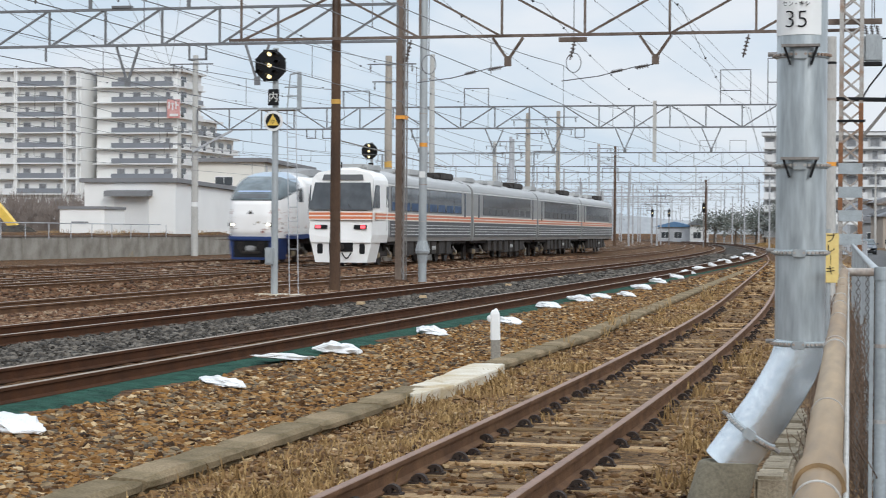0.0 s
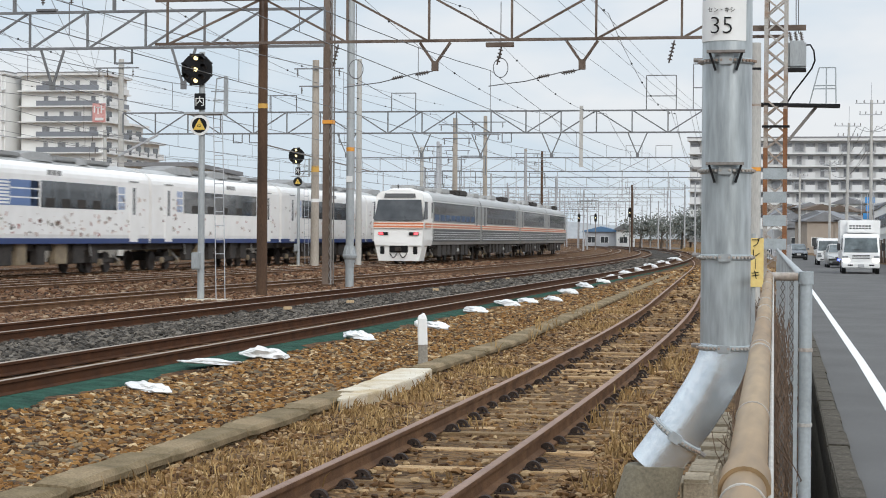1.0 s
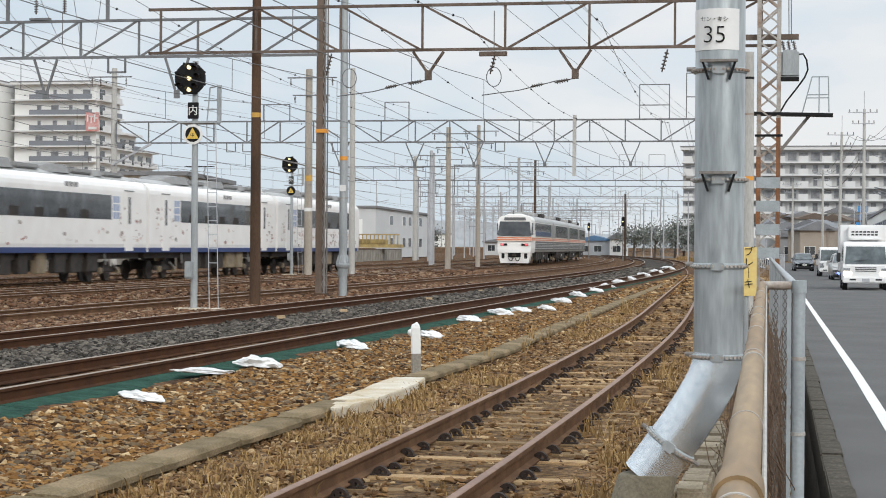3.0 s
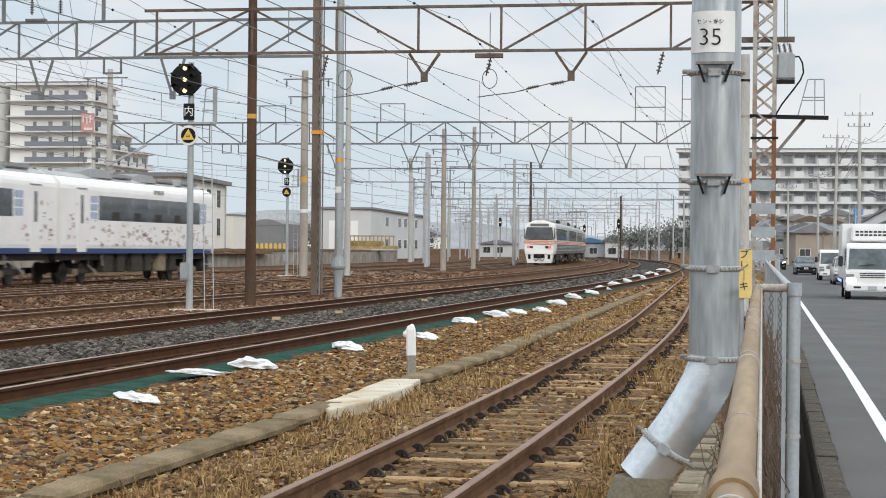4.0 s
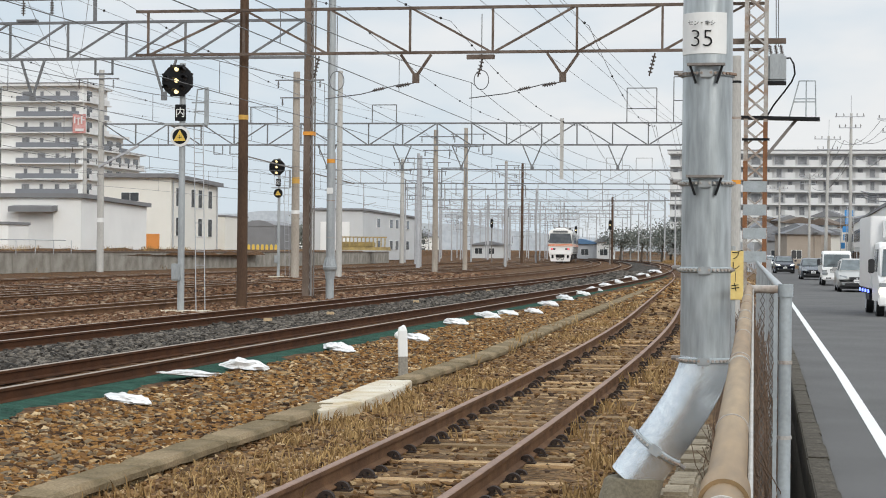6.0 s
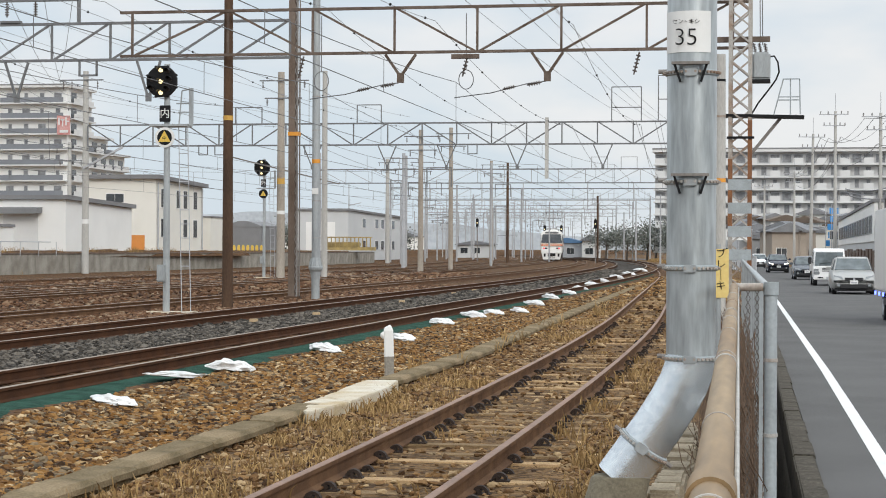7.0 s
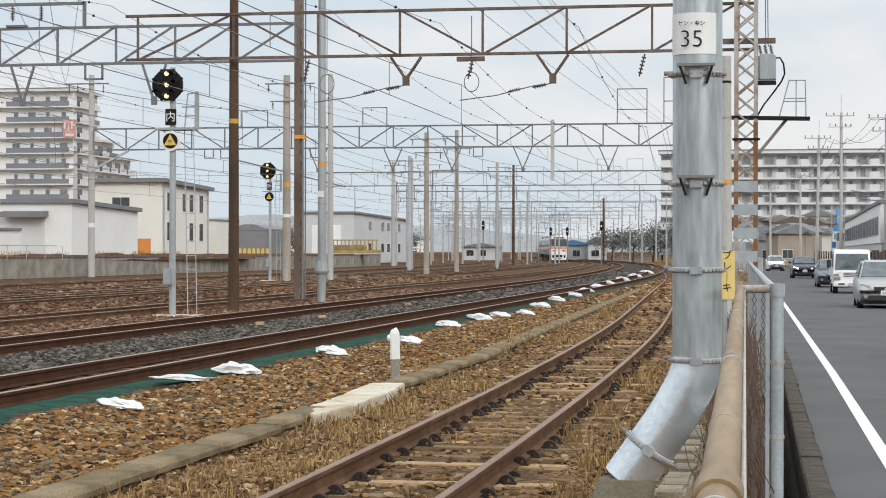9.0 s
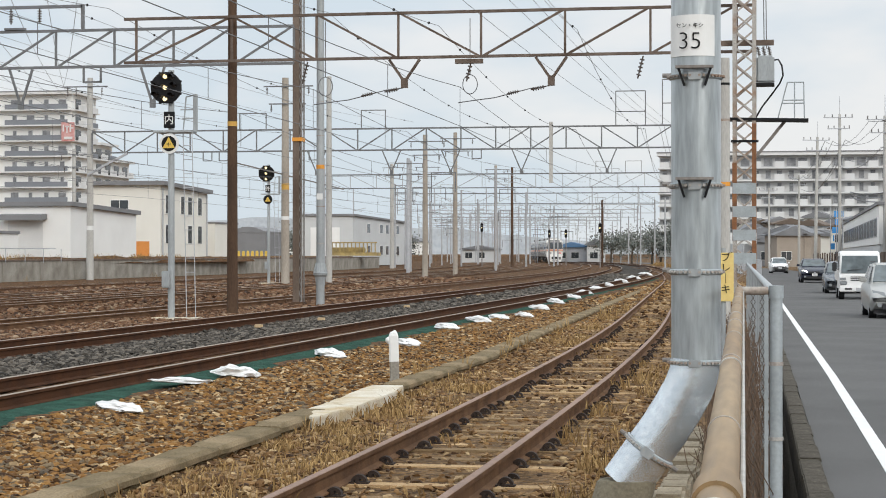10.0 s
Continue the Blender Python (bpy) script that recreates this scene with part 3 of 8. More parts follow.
# ---------------------------------------------------------------- loose stones and dry grass
def scatter_stones(name, material, spots, label):
    base = [(-0.526, 0.0, 0.851), (0.526, 0.0, 0.851), (-0.526, 0.0, -0.851), (0.526, 0.0, -0.851), (0.0, 0.851, 0.526), (0.0, 0.851, -0.526), (0.0, -0.851, 0.526), (0.0, -0.851, -0.526), (0.851, 0.526, 0.0), (-0.851, 0.526, 0.0), (0.851, -0.526, 0.0), (-0.851, -0.526, 0.0)]
    tri = [(0, 4, 1), (0, 9, 4), (9, 5, 4), (4, 5, 8), (4, 8, 1), (8, 10, 1), (8, 3, 10), (5, 3, 8), (5, 2, 3), (2, 7, 3), (7, 10, 3), (7, 6, 10), (7, 11, 6), (11, 0, 6), (0, 1, 6), (6, 1, 10), (9, 0, 11), (9, 11, 2), (9, 2, 5), (7, 2, 11)]
    rng = np.random.default_rng(7)
    n = len(spots)
    sp = np.array(spots)
    v = np.array(base)[None] * (1 + rng.uniform(-0.38, 0.38, (n, 12, 1)))
    v = v * rng.uniform(0.45, 1.35, (n, 1, 3)) * sp[:, None, 3:4]
    q = rng.normal(size=(n, 4))
    q /= np.linalg.norm(q, axis=1, keepdims=True)
    w, x, y, z = q.T
    rot = np.stack([np.stack([1 - 2 * (y * y + z * z), 2 * (x * y - w * z), 2 * (x * z + w * y)], 1), np.stack([2 * (x * y + w * z), 1 - 2 * (x * x + z * z), 2 * (y * z - w * x)], 1), np.stack([2 * (x * z - w * y), 2 * (y * z + w * x), 1 - 2 * (x * x + y * y)], 1)], 1)
    v = np.einsum("nij,nkj->nki", rot, v) * np.array((1.12, 1.12, 0.72)) + sp[:, None, :3]
    f = (np.array(tri)[None] + 12 * np.arange(n)[:, None, None]).reshape(-1, 3)
    me = bpy.data.meshes.new(name)
    me.from_pydata(v.reshape(-1, 3).tolist(), [], f.tolist())
    me.materials.append(material)
    return tagged(new(name, me), label, "ballast", kind="stuff")


def bed(x0, x1, y0, y1, count, size, skip=None):
    rows = []
    for _ in range(count):
        y = y0 + (y1 - y0) * random.random() ** 1.7
        u = random.uniform(x0, x1)
        x = u + bend(y, 80, 1420)
        if skip and skip(x, y):
            continue
        s = size * random.uniform(0.55, 1.5) * (1 + max(0, y - 30) * 0.012)
        rows.append((x, y, ground_height(u + 8.76) + s * 0.25 + 0.02 * noise.noise((u * 0.9, y * 0.9, 0)), s))
    return rows


def off_siding(x, y):
    return abs(x - x_siding(y)) < 1.0 and random.random() < 0.72


scatter_stones("ballast_stones", M["stones"], bed(-7.45, -5.05, 11, 62, 56000, 0.031)+ bed(-7.3, -5.2, 60, 120, 6000, 0.045), "brown and tan crushed ballast stones lying loose")
scatter_stones("ballast_stones", M["stones_red"], bed(-17.0, -13.9, 30, 85, 11000, 0.04) + bed(-40, -18.2, 40, 130, 15000, 0.046), "rust-brown crushed stones of the yard tracks")
scatter_stones("ballast_stones", M["stones_pale"], bed(-5.1, -1.3, 9, 48, 21000, 0.026, off_siding) + bed(-7.3, -1.6, 46, 120, 7000, 0.042, off_siding), "tan and grey weathered stones round the siding")
scatter_stones("ballast_stones", M["stones_grey"], bed(-12.2, -9.5, 18, 60, 15000, 0.036) + bed(-12.2, -9.5, 58, 150, 5000, 0.045), "grey crushed ballast stones between the main tracks")


def grass(name, patches, label):
    verts, faces = [], []
    for px, py, rad, count, tall in patches:
        for _ in range(count):
            a, r = random.uniform(0, 6.283), rad * math.sqrt(random.random())
            x, y = px + r * math.cos(a), py + 1.8 * r * math.sin(a)
            z = ground_height(x + 8.76)
            h, lean, d = tall * random.uniform(0.35, 1.2), random.uniform(0.1, 0.9), random.uniform(0, 6.283)
            w = random.uniform(0.003, 0.007) * (1 + py * 0.01)
            ax, ay = math.cos(d) * lean * h, math.sin(d) * lean * h
            i = len(verts)
            verts += [(x - w, y, z), (x + w, y, z), (x + ax * 0.4 + w * 0.8, y + ay * 0.4, z + h * 0.6), (x + ax * 0.4 - w * 0.8, y + ay * 0.4, z + h * 0.6), (x + ax, y + ay, z + h * 0.85)]
            faces += [(i, i + 1, i + 2, i + 3), (i + 3, i + 2, i + 4)]
    me = bpy.data.meshes.new(name)
    me.from_pydata(verts, [], faces)
    me.materials.append(M["straw"])
    return tagged(new(name, me), label, "dry grass", kind="stuff")


patches = []
for _ in range(55):
    yy = 10 + 60 * random.random() ** 1.5
    patches.append((x_siding(yy) - 0.85 - random.random() * 1.15, yy, random.uniform(0.12, 0.4), random.randint(25, 75), random.uniform(0.06, 0.17)))
for _ in range(26):
    yy = 9 + 50 * random.random()
    patches.append((x_siding(yy) + random.uniform(-1.2, 1.9), yy, 0.15, random.randint(8, 25), random.uniform(0.06, 0.16)))
for _ in range(22):
    yy = 8 + 26 * random.random()
    patches.append((-1.25 + random.uniform(-0.3, 0.6) - 0.03 * yy, yy, 0.2, random.randint(15, 40), random.uniform(0.1, 0.28)))
for _ in range(22):
    patches.append((x_kerb(30) - 0.1 + random.uniform(-0.3, 0.3), random.uniform(24, 60), 0.08, 6, 0.45))
for _ in range(44):
    yy = 11 + 18 * random.random() ** 1.2
    patches.append((random.uniform(-4.75, x_siding(yy) - 0.75), yy, random.uniform(0.15, 0.32), random.randint(25, 55), random.uniform(0.06, 0.12)))
grass("dry_grass", patches, "straw-coloured dry winter grass tufts along the siding")


# ---------------------------------------------------------------- big galvanised riser with the number plate
riser = thing("cable_riser", "large bright galvanised cable riser pipe with clamp bands", "pipe", at=pose(-0.58, 12.0, 0))
part("pipe", R_((0, 0, 1.2), (0, 0, 5.2), 0.153, 40), M["galv_riser"], riser, "", True)
rings = []
ax = [(0.0, 0, 1.2), (-0.01, 0, 1.12), (-0.045, 0, 1.02), (-0.11, 0, 0.9), (-0.2, 0, 0.755), (-0.34, 0, 0.56), (-0.44, 0, 0.42)]
for k, p in enumerate(ax):
    q0, q1 = Vector(ax[max(0, k - 1)]), Vector(ax[min(len(ax) - 1, k + 1)])
    d = (q1 - q0).normalized()
    u = Vector((0, 1, 0))
    v = d.cross(u)
    rings.append([tuple(Vector(p) + (u * math.cos(a * math.pi / 18) + v * math.sin(a * math.pi / 18)) * (0.155 if k else 0.153)) for a in range(36)])
part("elbow", loft(bmesh.new(), rings), M["galv_new"], riser, "shiny galvanised elbow", True)
part("concrete_sleeve", loft(bmesh.new(), [[(cx + r * 1.08 * math.cos(a * math.pi / 16), r * math.sin(a * math.pi / 16), z) for a in range(32)] for cx, r, z in ((-0.56, 0.185, -0.05), (-0.43, 0.172, 0.43), (-0.42, 0.165, 0.445), (-0.42, 0.12, 0.45))]), M["sleeve"], riser, "damp olive-grey concrete foot sleeve", True)
for z in (1.182, 1.74, 2.272, 2.945):
    ring = bmesh.new()
    rings = [[((0.156 + dr) * math.cos(a * math.pi / 16), (0.156 + dr) * math.sin(a * math.pi / 16), z + dz) for a in range(32)] for dr, dz in ((0, -0.018), (0.012, -0.012), (0.012, 0.012), (0, 0.018))]
    bd = part("band", loft(ring, rings, cap=False), M["galv_grey"], riser)
    for a in range(-9, 10):
        if abs(a) < 1:
            continue
        an = -math.pi / 2 + a * 0.16
        part("bolt", disc(bmesh.new(), (0.172 * math.cos(an), 0.172 * math.sin(an), z), 0.009, (math.cos(an), math.sin(an), 0), 0.02, 6), M["galv_rust"], bd)
    part("bolt", R_((-0.205, -0.03, z + 0.012), (-0.15, -0.03, z + 0.012), 0.014, 8), M["grey_steel"], bd)
    part("strap_plate", B(-0.04, 0.04, -0.176, -0.158, z - 0.028, z + 0.02, bevel=0.004), M["galv"], bd)
for top in (2.312, 2.995):
    st = bmesh.new()
    bar(st, (-0.115, -0.18, top), (0.115, -0.18, top), 0.016, 0.05, (0, 0, 1))
    step_ = part("foot_step", st, M["grey_steel"], riser, "folding steel foot step")
    for sx in (-1, 1):
        part("bracket", A_((sx * 0.1, -0.175, top), (sx * 0.062, -0.165, top - 0.115), 0.03, 0.014), M["black"], step_)
# clamp band on the slanting foot
c = Vector((-0.29, 0, 0.63))
d = Vector((-0.14, 0, -0.2)).normalized()
u, v = Vector((0, 1, 0)), d.cross(Vector((0, 1, 0)))
rings = [[tuple(c + d * k + (u * math.cos(a * math.pi / 16) + v * math.sin(a * math.pi / 16)) * r) for a in range(32)] for k, r in ((-0.02, 0.158), (-0.014, 0.17), (0.014, 0.17), (0.02, 0.158))]
foot_band = part("band", loft(bmesh.new(), rings, cap=False), M["galv_grey"], riser)
for a in range(-9, 10):
    if abs(a) > 0:
        e = -u * math.cos(a * 0.16) + v * math.sin(a * 0.16)
        part("bolt", disc(bmesh.new(), c + e * 0.174, 0.009, e, 0.02, 6), M["galv_rust"], foot_band)
part("strap_plate", A_(c - u * 0.174 - v * 0.035, c - u * 0.174 + v * 0.035, 0.016, 0.06), M["galv"], foot_band)
for sv in (-1, 1):
    part("bolt", R_(c + v * sv * 0.15 - u * 0.03, c + v * sv * 0.215 - u * 0.03, 0.014, 8), M["grey_steel"], foot_band)
# number plate wrapped round the pipe
arc = [math.radians(-166 + 5.2 * k) for k in range(25)]
bm = bmesh.new()
rows_ = [[bm.verts.new((r * math.cos(a), r * math.sin(a), z)) for a in arc] for r, z in ((0.158, 3.065), (0.158, 3.318), (0.1535, 3.318), (0.1535, 3.065))]
for j in range(4):
    for k in range(24):
        bm.faces.new((rows_[j][k], rows_[j][k + 1], rows_[(j + 1) % 4][k + 1], rows_[(j + 1) % 4][k]))
plate = part("number_plate", bm, M["white"], riser, "clean white plate with black number 35")
for text, size, z, thin in (("35", 0.15, 3.152, -0.0022), ("セン・キシ", 0.034, 3.25, 0.0)):
    letters("number", text, size, pose(-0.03, -0.1615, z, 90, 0, 0), M["black"], plate, 0.002, thin)
# stubs of brick footing beside the riser
stone_me = B(-0.1, 0.1, 0, 0.42, 0, 0.36, bevel=0.022)
for k in range(10):
    ob = part("footing_stone", stone_me if k == 0 else B(-0.1, 0.1, 0, 0.4 + random.uniform(-0.05, 0.03), 0, 0.36 + random.uniform(-0.03, 0.03), bevel=0.022), M["footing"])
    ob.matrix_basis = pose(-0.755 - 0.009 * k + random.uniform(-0.015, 0.015), 12.2 + 0.52 * k, -0.03, 0, 0, random.uniform(-4, 4))
    tagged(ob, "weathered square concrete footing stone beside the fence", "footing", "footing stones by the fence")

# ---------------------------------------------------------------- fence along the road
fence = thing("fence", "grey chain-link fence with steel posts beside the road", "fence")
P0, P1 = Vector((-0.071, 1.6, 1.542)), Vector((-0.343, 13.0, 1.607))
pipe = thing("handrail_pipe", "tan weathered jointed pipe fixed on the fence top", "pipe")
part("pipe", R_(P0, P1, 0.0268, 24), M["pipe_tan"], pipe, "", True)
dirp = (P1 - P0).normalized()
part("conduit", R_(P0 + Vector((0.031, 0, -0.006)), P1 + Vector((0.031, 0, -0.006)), 0.004, 8), M["conc_pole"], pipe, "thin pale cable conduit", True)
for yy in (2.2, 3.25, 6.4, 9.4, 11.6):
    c = P0 + dirp * (yy - P0.y)
    part("wire_tie", R_(c - dirp * 0.004, c + dirp * 0.004, 0.0286, 24), M["galv_rust"], pipe, "dark thin tie wire", True)
for k, yy in enumerate((2.4, 4.9, 5.05, 7.4, 8.2, 10.6)):
    c = P0 + dirp * (yy - P0.y)
    if k in (0,):
        part("coupling", R_(c - dirp * 0.07, c + dirp * 0.07, 0.032, 24), M["pipe_tan"], pipe, "pale pipe coupling", True)
    else:
        part("clamp", R_(c - dirp * 0.012, c + dirp * 0.012, 0.0296, 24), M["galv_rust"], pipe, "", True)
post = R_((-0.098, 13, -0.1), (-0.098, 13, 1.62), 0.042, 16)
part("corner_post", post, M["galv_grey"], fence, "", True)
part("post_cap", R_((-0.098, 13, 1.555), (-0.098, 13, 1.64), 0.05, 16), M["galv_grey"], fence, "", True)
part("cross_rail", R_((-0.34, 13, 1.605), (-0.15, 13, 1.605), 0.028, 14), M["galv_rust"], fence, "rust-stained short cross rail", True)


def x_fence(y):
    return -0.12 - 0.0265 * (y - 13)


part("top_rail", R_((-0.12, 13, 1.6), (x_fence(52), 52, 1.6), 0.03, 12), M["galv"], fence, "", True)
for yy in (15.0, 17.0, 19.5, 22, 24.5, 27, 30, 33, 36, 40, 44, 48, 52):
    part("post", R_((x_fence(yy) - (0.03 if yy < 13 else 0), yy, -0.1), (x_fence(yy) - (0.03 if yy < 13 else 0), yy, 1.6 if yy > 13 else 1.2), 0.027, 10), M["galv"], fence, "", True)
for z in (0.62, 1.12):
    part("clamp", R_((-0.098, 13, z - 0.012), (-0.098, 13, z + 0.012), 0.048, 16), M["galv_rust"], fence)
# the woven mesh, as thin zigzag wires on the end panel and along the road side
verts, faces = [], []


def weave(p0, p1, z0, z1, cw, ch, w):
    p0, p1 = Vector(p0), Vector(p1)
    d = (p1 - p0).normalized()
    n = int((p1 - p0).length / cw)
    out = Vector((0, 0, 1)).cross(d) * w
    for i in range(n):
        for sgn in (-1, 1):
            z, j = z0, 0
            while z < z1:
                sa = 0.25 if (j % 2 == 0) == (sgn > 0) else 0.75
                a_ = p0 + d * cw * (i + sa) + Vector((0, 0, z))
                b_ = p0 + d * cw * (i + 1 - sa) + Vector((0, 0, z + ch))
                k0 = len(verts)
                verts.extend([a_ - d * w, a_ + d * w, b_ + d * w, b_ - d * w, a_ + out, b_ + out])
                faces.extend([(k0, k0 + 1, k0 + 2, k0 + 3), (k0, k0 + 3, k0 + 5, k0 + 4), (k0 + 1, k0 + 4, k0 + 5, k0 + 2)])
                z += ch
                j += 1


weave((-0.34, 13, 0), (-0.15, 13, 0), 0.1, 1.56, 0.06, 0.055, 0.0028)
part("panel_frame", B(-0.175, -0.15, 12.985, 13.01, 0.0, 1.58), M["galv_grey"], fence)
part("panel_frame", B(-0.335, -0.322, 12.985, 13.01, 0.0, 1.58), M["galv_rust"], fence)
weave((-0.12, 13.2, 0), (x_fence(34), 34, 0), 0.1, 1.55, 0.07, 0.06, 0.003)
me = bpy.data.meshes.new("wire_mesh")
me.from_pydata(verts, [], faces)
me.materials.append(mat("rusting_mesh_wire", (0.16, 0.15, 0.14), 0.7, 0.2, 0.3, 4, 40, 0, (0.09, 0.07, 0.055)))
ob = new("wire_mesh", me)
ob.parent = fence
tagged(ob, "woven grey diamond wire mesh", kind="stuff")
# dead stalks in the ditch
verts, faces = [], []
for _ in range(1100):
    yy = random.uniform(13.05, 26)
    x, z = x_fence(yy) + random.uniform(-0.3, -0.02), 0.0
    h, dx, dy = random.uniform(0.3, 1.15), random.uniform(-0.3, 0.05), random.uniform(-0.4, 0.4)
    w, cx = random.uniform(0.002, 0.004), random.uniform(-0.15, 0.15)
    i = len(verts)
    for k in range(5):
        f = k / 4
        px, py, pz = x + dx * f + cx * math.sin(f * 3.1), yy + dy * f, z + h * f
        verts += [(px - w, py, pz), (px + w, py, pz)]
    faces += [(i + 2 * k, i + 2 * k + 1, i + 2 * k + 3, i + 2 * k + 2) for k in range(4)]
me = bpy.data.meshes.new("dead_stalks")
me.from_pydata(verts, [], faces)
me.materials.append(mat("dead_vine", (0.17, 0.115, 0.08), 0.9, 0, 0.4, 5, 40, 0))
tagged(new("dead_stalks", me), "tangled brown dead stalks and vines along the fence", "dead vines", kind="stuff")

sign = thing("brake_sign", "faded yellow upright board with black lettering", "sign", at=pose(-0.53, 16.0, 0))
part("post", R_((-0.02, 0.03, 0), (-0.02, 0.03, 1.9), 0.02, 8), M["galv"], sign)
board = part("board", B(-0.065, 0.065, -0.006, 0.006, 1.46, 1.862, bevel=0.002), M["yellow_pale"], sign)
for k, ch in enumerate(("ブ", "レ", "ー", "キ")):
    letters("lettering", ch if ch != "ー" else "｜", 0.082, pose(0, -0.0085, 1.82 - 0.088 * k, 90, 0, 0), M["black"], board)


# ---------------------------------------------------------------- poles, gantries, signals
def round_pole(name, x, y, z0, z1, r0, r1, material, label, bands=(), cat="pole", n=20):
    t = thing(name, label, cat, at=pose(x, y, 0))
    p = part("shaft", R_((0, 0, z0), (0, 0, z1), r0, n, r1), material, t, "", True)
    for z, h, m in bands:
        k = (z - z0) / (z1 - z0)
        r = r0 + (r1 - r0) * k + 0.006
        part("band", R_((0, 0, z - h / 2), (0, 0, z + h / 2), r, n), m, t, "", True)
    return t


def truss(y, xs, z0, z1, diag, material, label, deep=0.09, x_lo=None, x_hi=None, name="gantry_beam", both=True, dy=0.5, single=False):
    """A lattice beam across the tracks: chords, uprights and diagonals. diag: + leans up to the right, - up to the left."""
    t = thing(name, label, "gantry")
    a, b = x_lo if x_lo is not None else xs[0], x_hi if x_hi is not None else xs[-1]
    planes = (0.0,) if single else (0.0, dy)
    for p in planes:
        part("top_chord", A_((a, y + p, z1), (b, y + p, z1), deep, deep * 0.9), material, t)
        part("bottom_chord", A_((a, y + p, z0), (b, y + p, z0), deep, deep * 0.9), material, t)
    for p in planes:
        for x in xs:
            part("upright", A_((x, y + p, z0 + deep / 2), (x, y + p, z1 - deep / 2), deep * 0.7, deep * 0.7), material, t)
        for (xa, xb), s in zip(zip(xs[:-1], xs[1:]), diag):
            za, zb = (z0, z1) if s > 0 else (z1, z0)
            part("diagonal", A_((xa + 0.03, y + p, za), (xb - 0.03, y + p, zb), deep * 0.6, deep * 0.7), material, t)
    return t


def hanger(parent, x, y, z, drop, half, material):
    """A V-shaped drop bracket under a beam."""
    for s in (-1, 1):
        part("drop_bracket", A_((x + s * half, y, z), (x + s * 0.04, y, z - drop), 0.07, 0.07), material, parent)
    part("bracket_foot", B(x - 0.09, x + 0.09, y - 0.05, y + 0.05, z - drop - 0.22, z - drop + 0.05), material, parent)


def insulator(parent, p, q, r=0.05):
    """A rod with a row of ribs."""
    p, q = Vector(p), Vector(q)
    bm = R_(p, q, r * 0.35, 8)
    d = q - p
    for k in range(5):
        c = p + d * ((k + 1) / 6)
        rod(bm, c - d * 0.03, c + d * 0.03, r, 10)
    part("insulator", bm, M["insulator"], parent)


near = truss(51.0, [-17.9, -15.15, -12.75, -10.47, -8.2, -5.93, -3.66, -1.4], 7.17, 8.38, [1, -1, -1, -1, 1, 1, 1], M["truss_rust"], "rust-brown lattice gantry beam over the main tracks", 0.085, -18.25, -0.9, dy=0.55, single=True)
for x in (-10.3, -6.3):
    hanger(near, x, 51.0, 7.12, 0.55, 0.42, M["truss_rust"])
for x in (-8.35, -3.75, -12.9):
    insulator(near, (x - 0.1, 51.0, 7.1), (x - 0.25, 51.0, 6.5), 0.06)
part("plate", B(-8.9, -8.15, 50.93, 51.07, 6.98, 7.1), M["truss_rust"], near)
brown = round_pole("gantry_pole", -15.25, 51.4, 0, 10.2, 0.155, 0.115, M["brown_steel"], "tall dark brown steel gantry pole with yellow band", [(5.46, 0.13, M["band_amber"])])
part("stay", A_((-15.2, 51.3, 6.95), (-10.9, 59.8, 5.7), 0.07, 0.07), M["grey_steel"], brown)

left = truss(60.0, [-15.75 - 2.02 * k for k in range(14)][::-1], 8.0, 9.2, [1] * 13, M["truss_grey"], "grey steel lattice gantry beam across the yard tracks", 0.095, single=True)
for x in (-24.95, -20.4):
    hanger(left, x - 0.1, 60.0, 7.95, 1.1, 0.4, M["truss_grey"])
for a_, b_ in (((-30.5, 60, 10.0), (-22.9, 60, 10.0)), ((-22.9, 60, 10.05), (-22.9, 60, 9.25)), ((-26.4, 60, 10.05), (-26.4, 60, 9.25)), ((-30.5, 60, 10.05), (-30.5, 60, 9.25))):
    part("top_frame", A_(a_, b_, 0.1, 0.1), M["truss_grey"], left)
for x in (-24.4, -25.4, -28.4):
    insulator(left, (x, 60, 9.95), (x, 60, 9.45), 0.07)
for x in (-22.87, -22.28, -28.0):
    part("u_frame", A_((x, 60, 7.95), (x, 60, 7.5), 0.06, 0.06), M["truss_grey"], left)
part("u_frame", A_((-22.9, 60, 7.5), (-22.25, 60, 7.5), 0.06, 0.06), M["truss_grey"], left)
part("cable_box", B(-25.6, -24.9, 59.9, 60.1, 9.25, 9.32), M["truss_grey"], left)

lat = thing("gantry_pole", "grey laced steel gantry pole with orange band", "pole", at=pose(-15.75, 60.6, 0))
part("column", B(-0.16, 0.06, -0.15, 0.15, 0, 10.4, bevel=0.01), M["brown_grey"], lat)
for sy in (-0.15, 0.15):
    part("flange", B(0.125, 0.16, sy - 0.03, sy + 0.03, 0, 10.4), M["grey_steel"], lat)
for k in range(26):
    z = 0.2 + k * 0.39
    part("lacing", A_((0.06, -0.15, z), (0.14, -0.15, z + 0.2), 0.02, 0.025), M["grey_steel"], lat)
    part("lacing", A_((0.14, -0.15, z + 0.2), (0.06, -0.15, z + 0.39), 0.02, 0.025), M["grey_steel"], lat)
part("band", B(-0.168, 0.168, -0.19, 0.19, 5.51, 5.63), M["orange"], lat, "orange paint band")
part("foot", B(-0.22, 0.22, -0.22, 0.22, 0, 0.3, bevel=0.03), M["brown_steel"], lat)

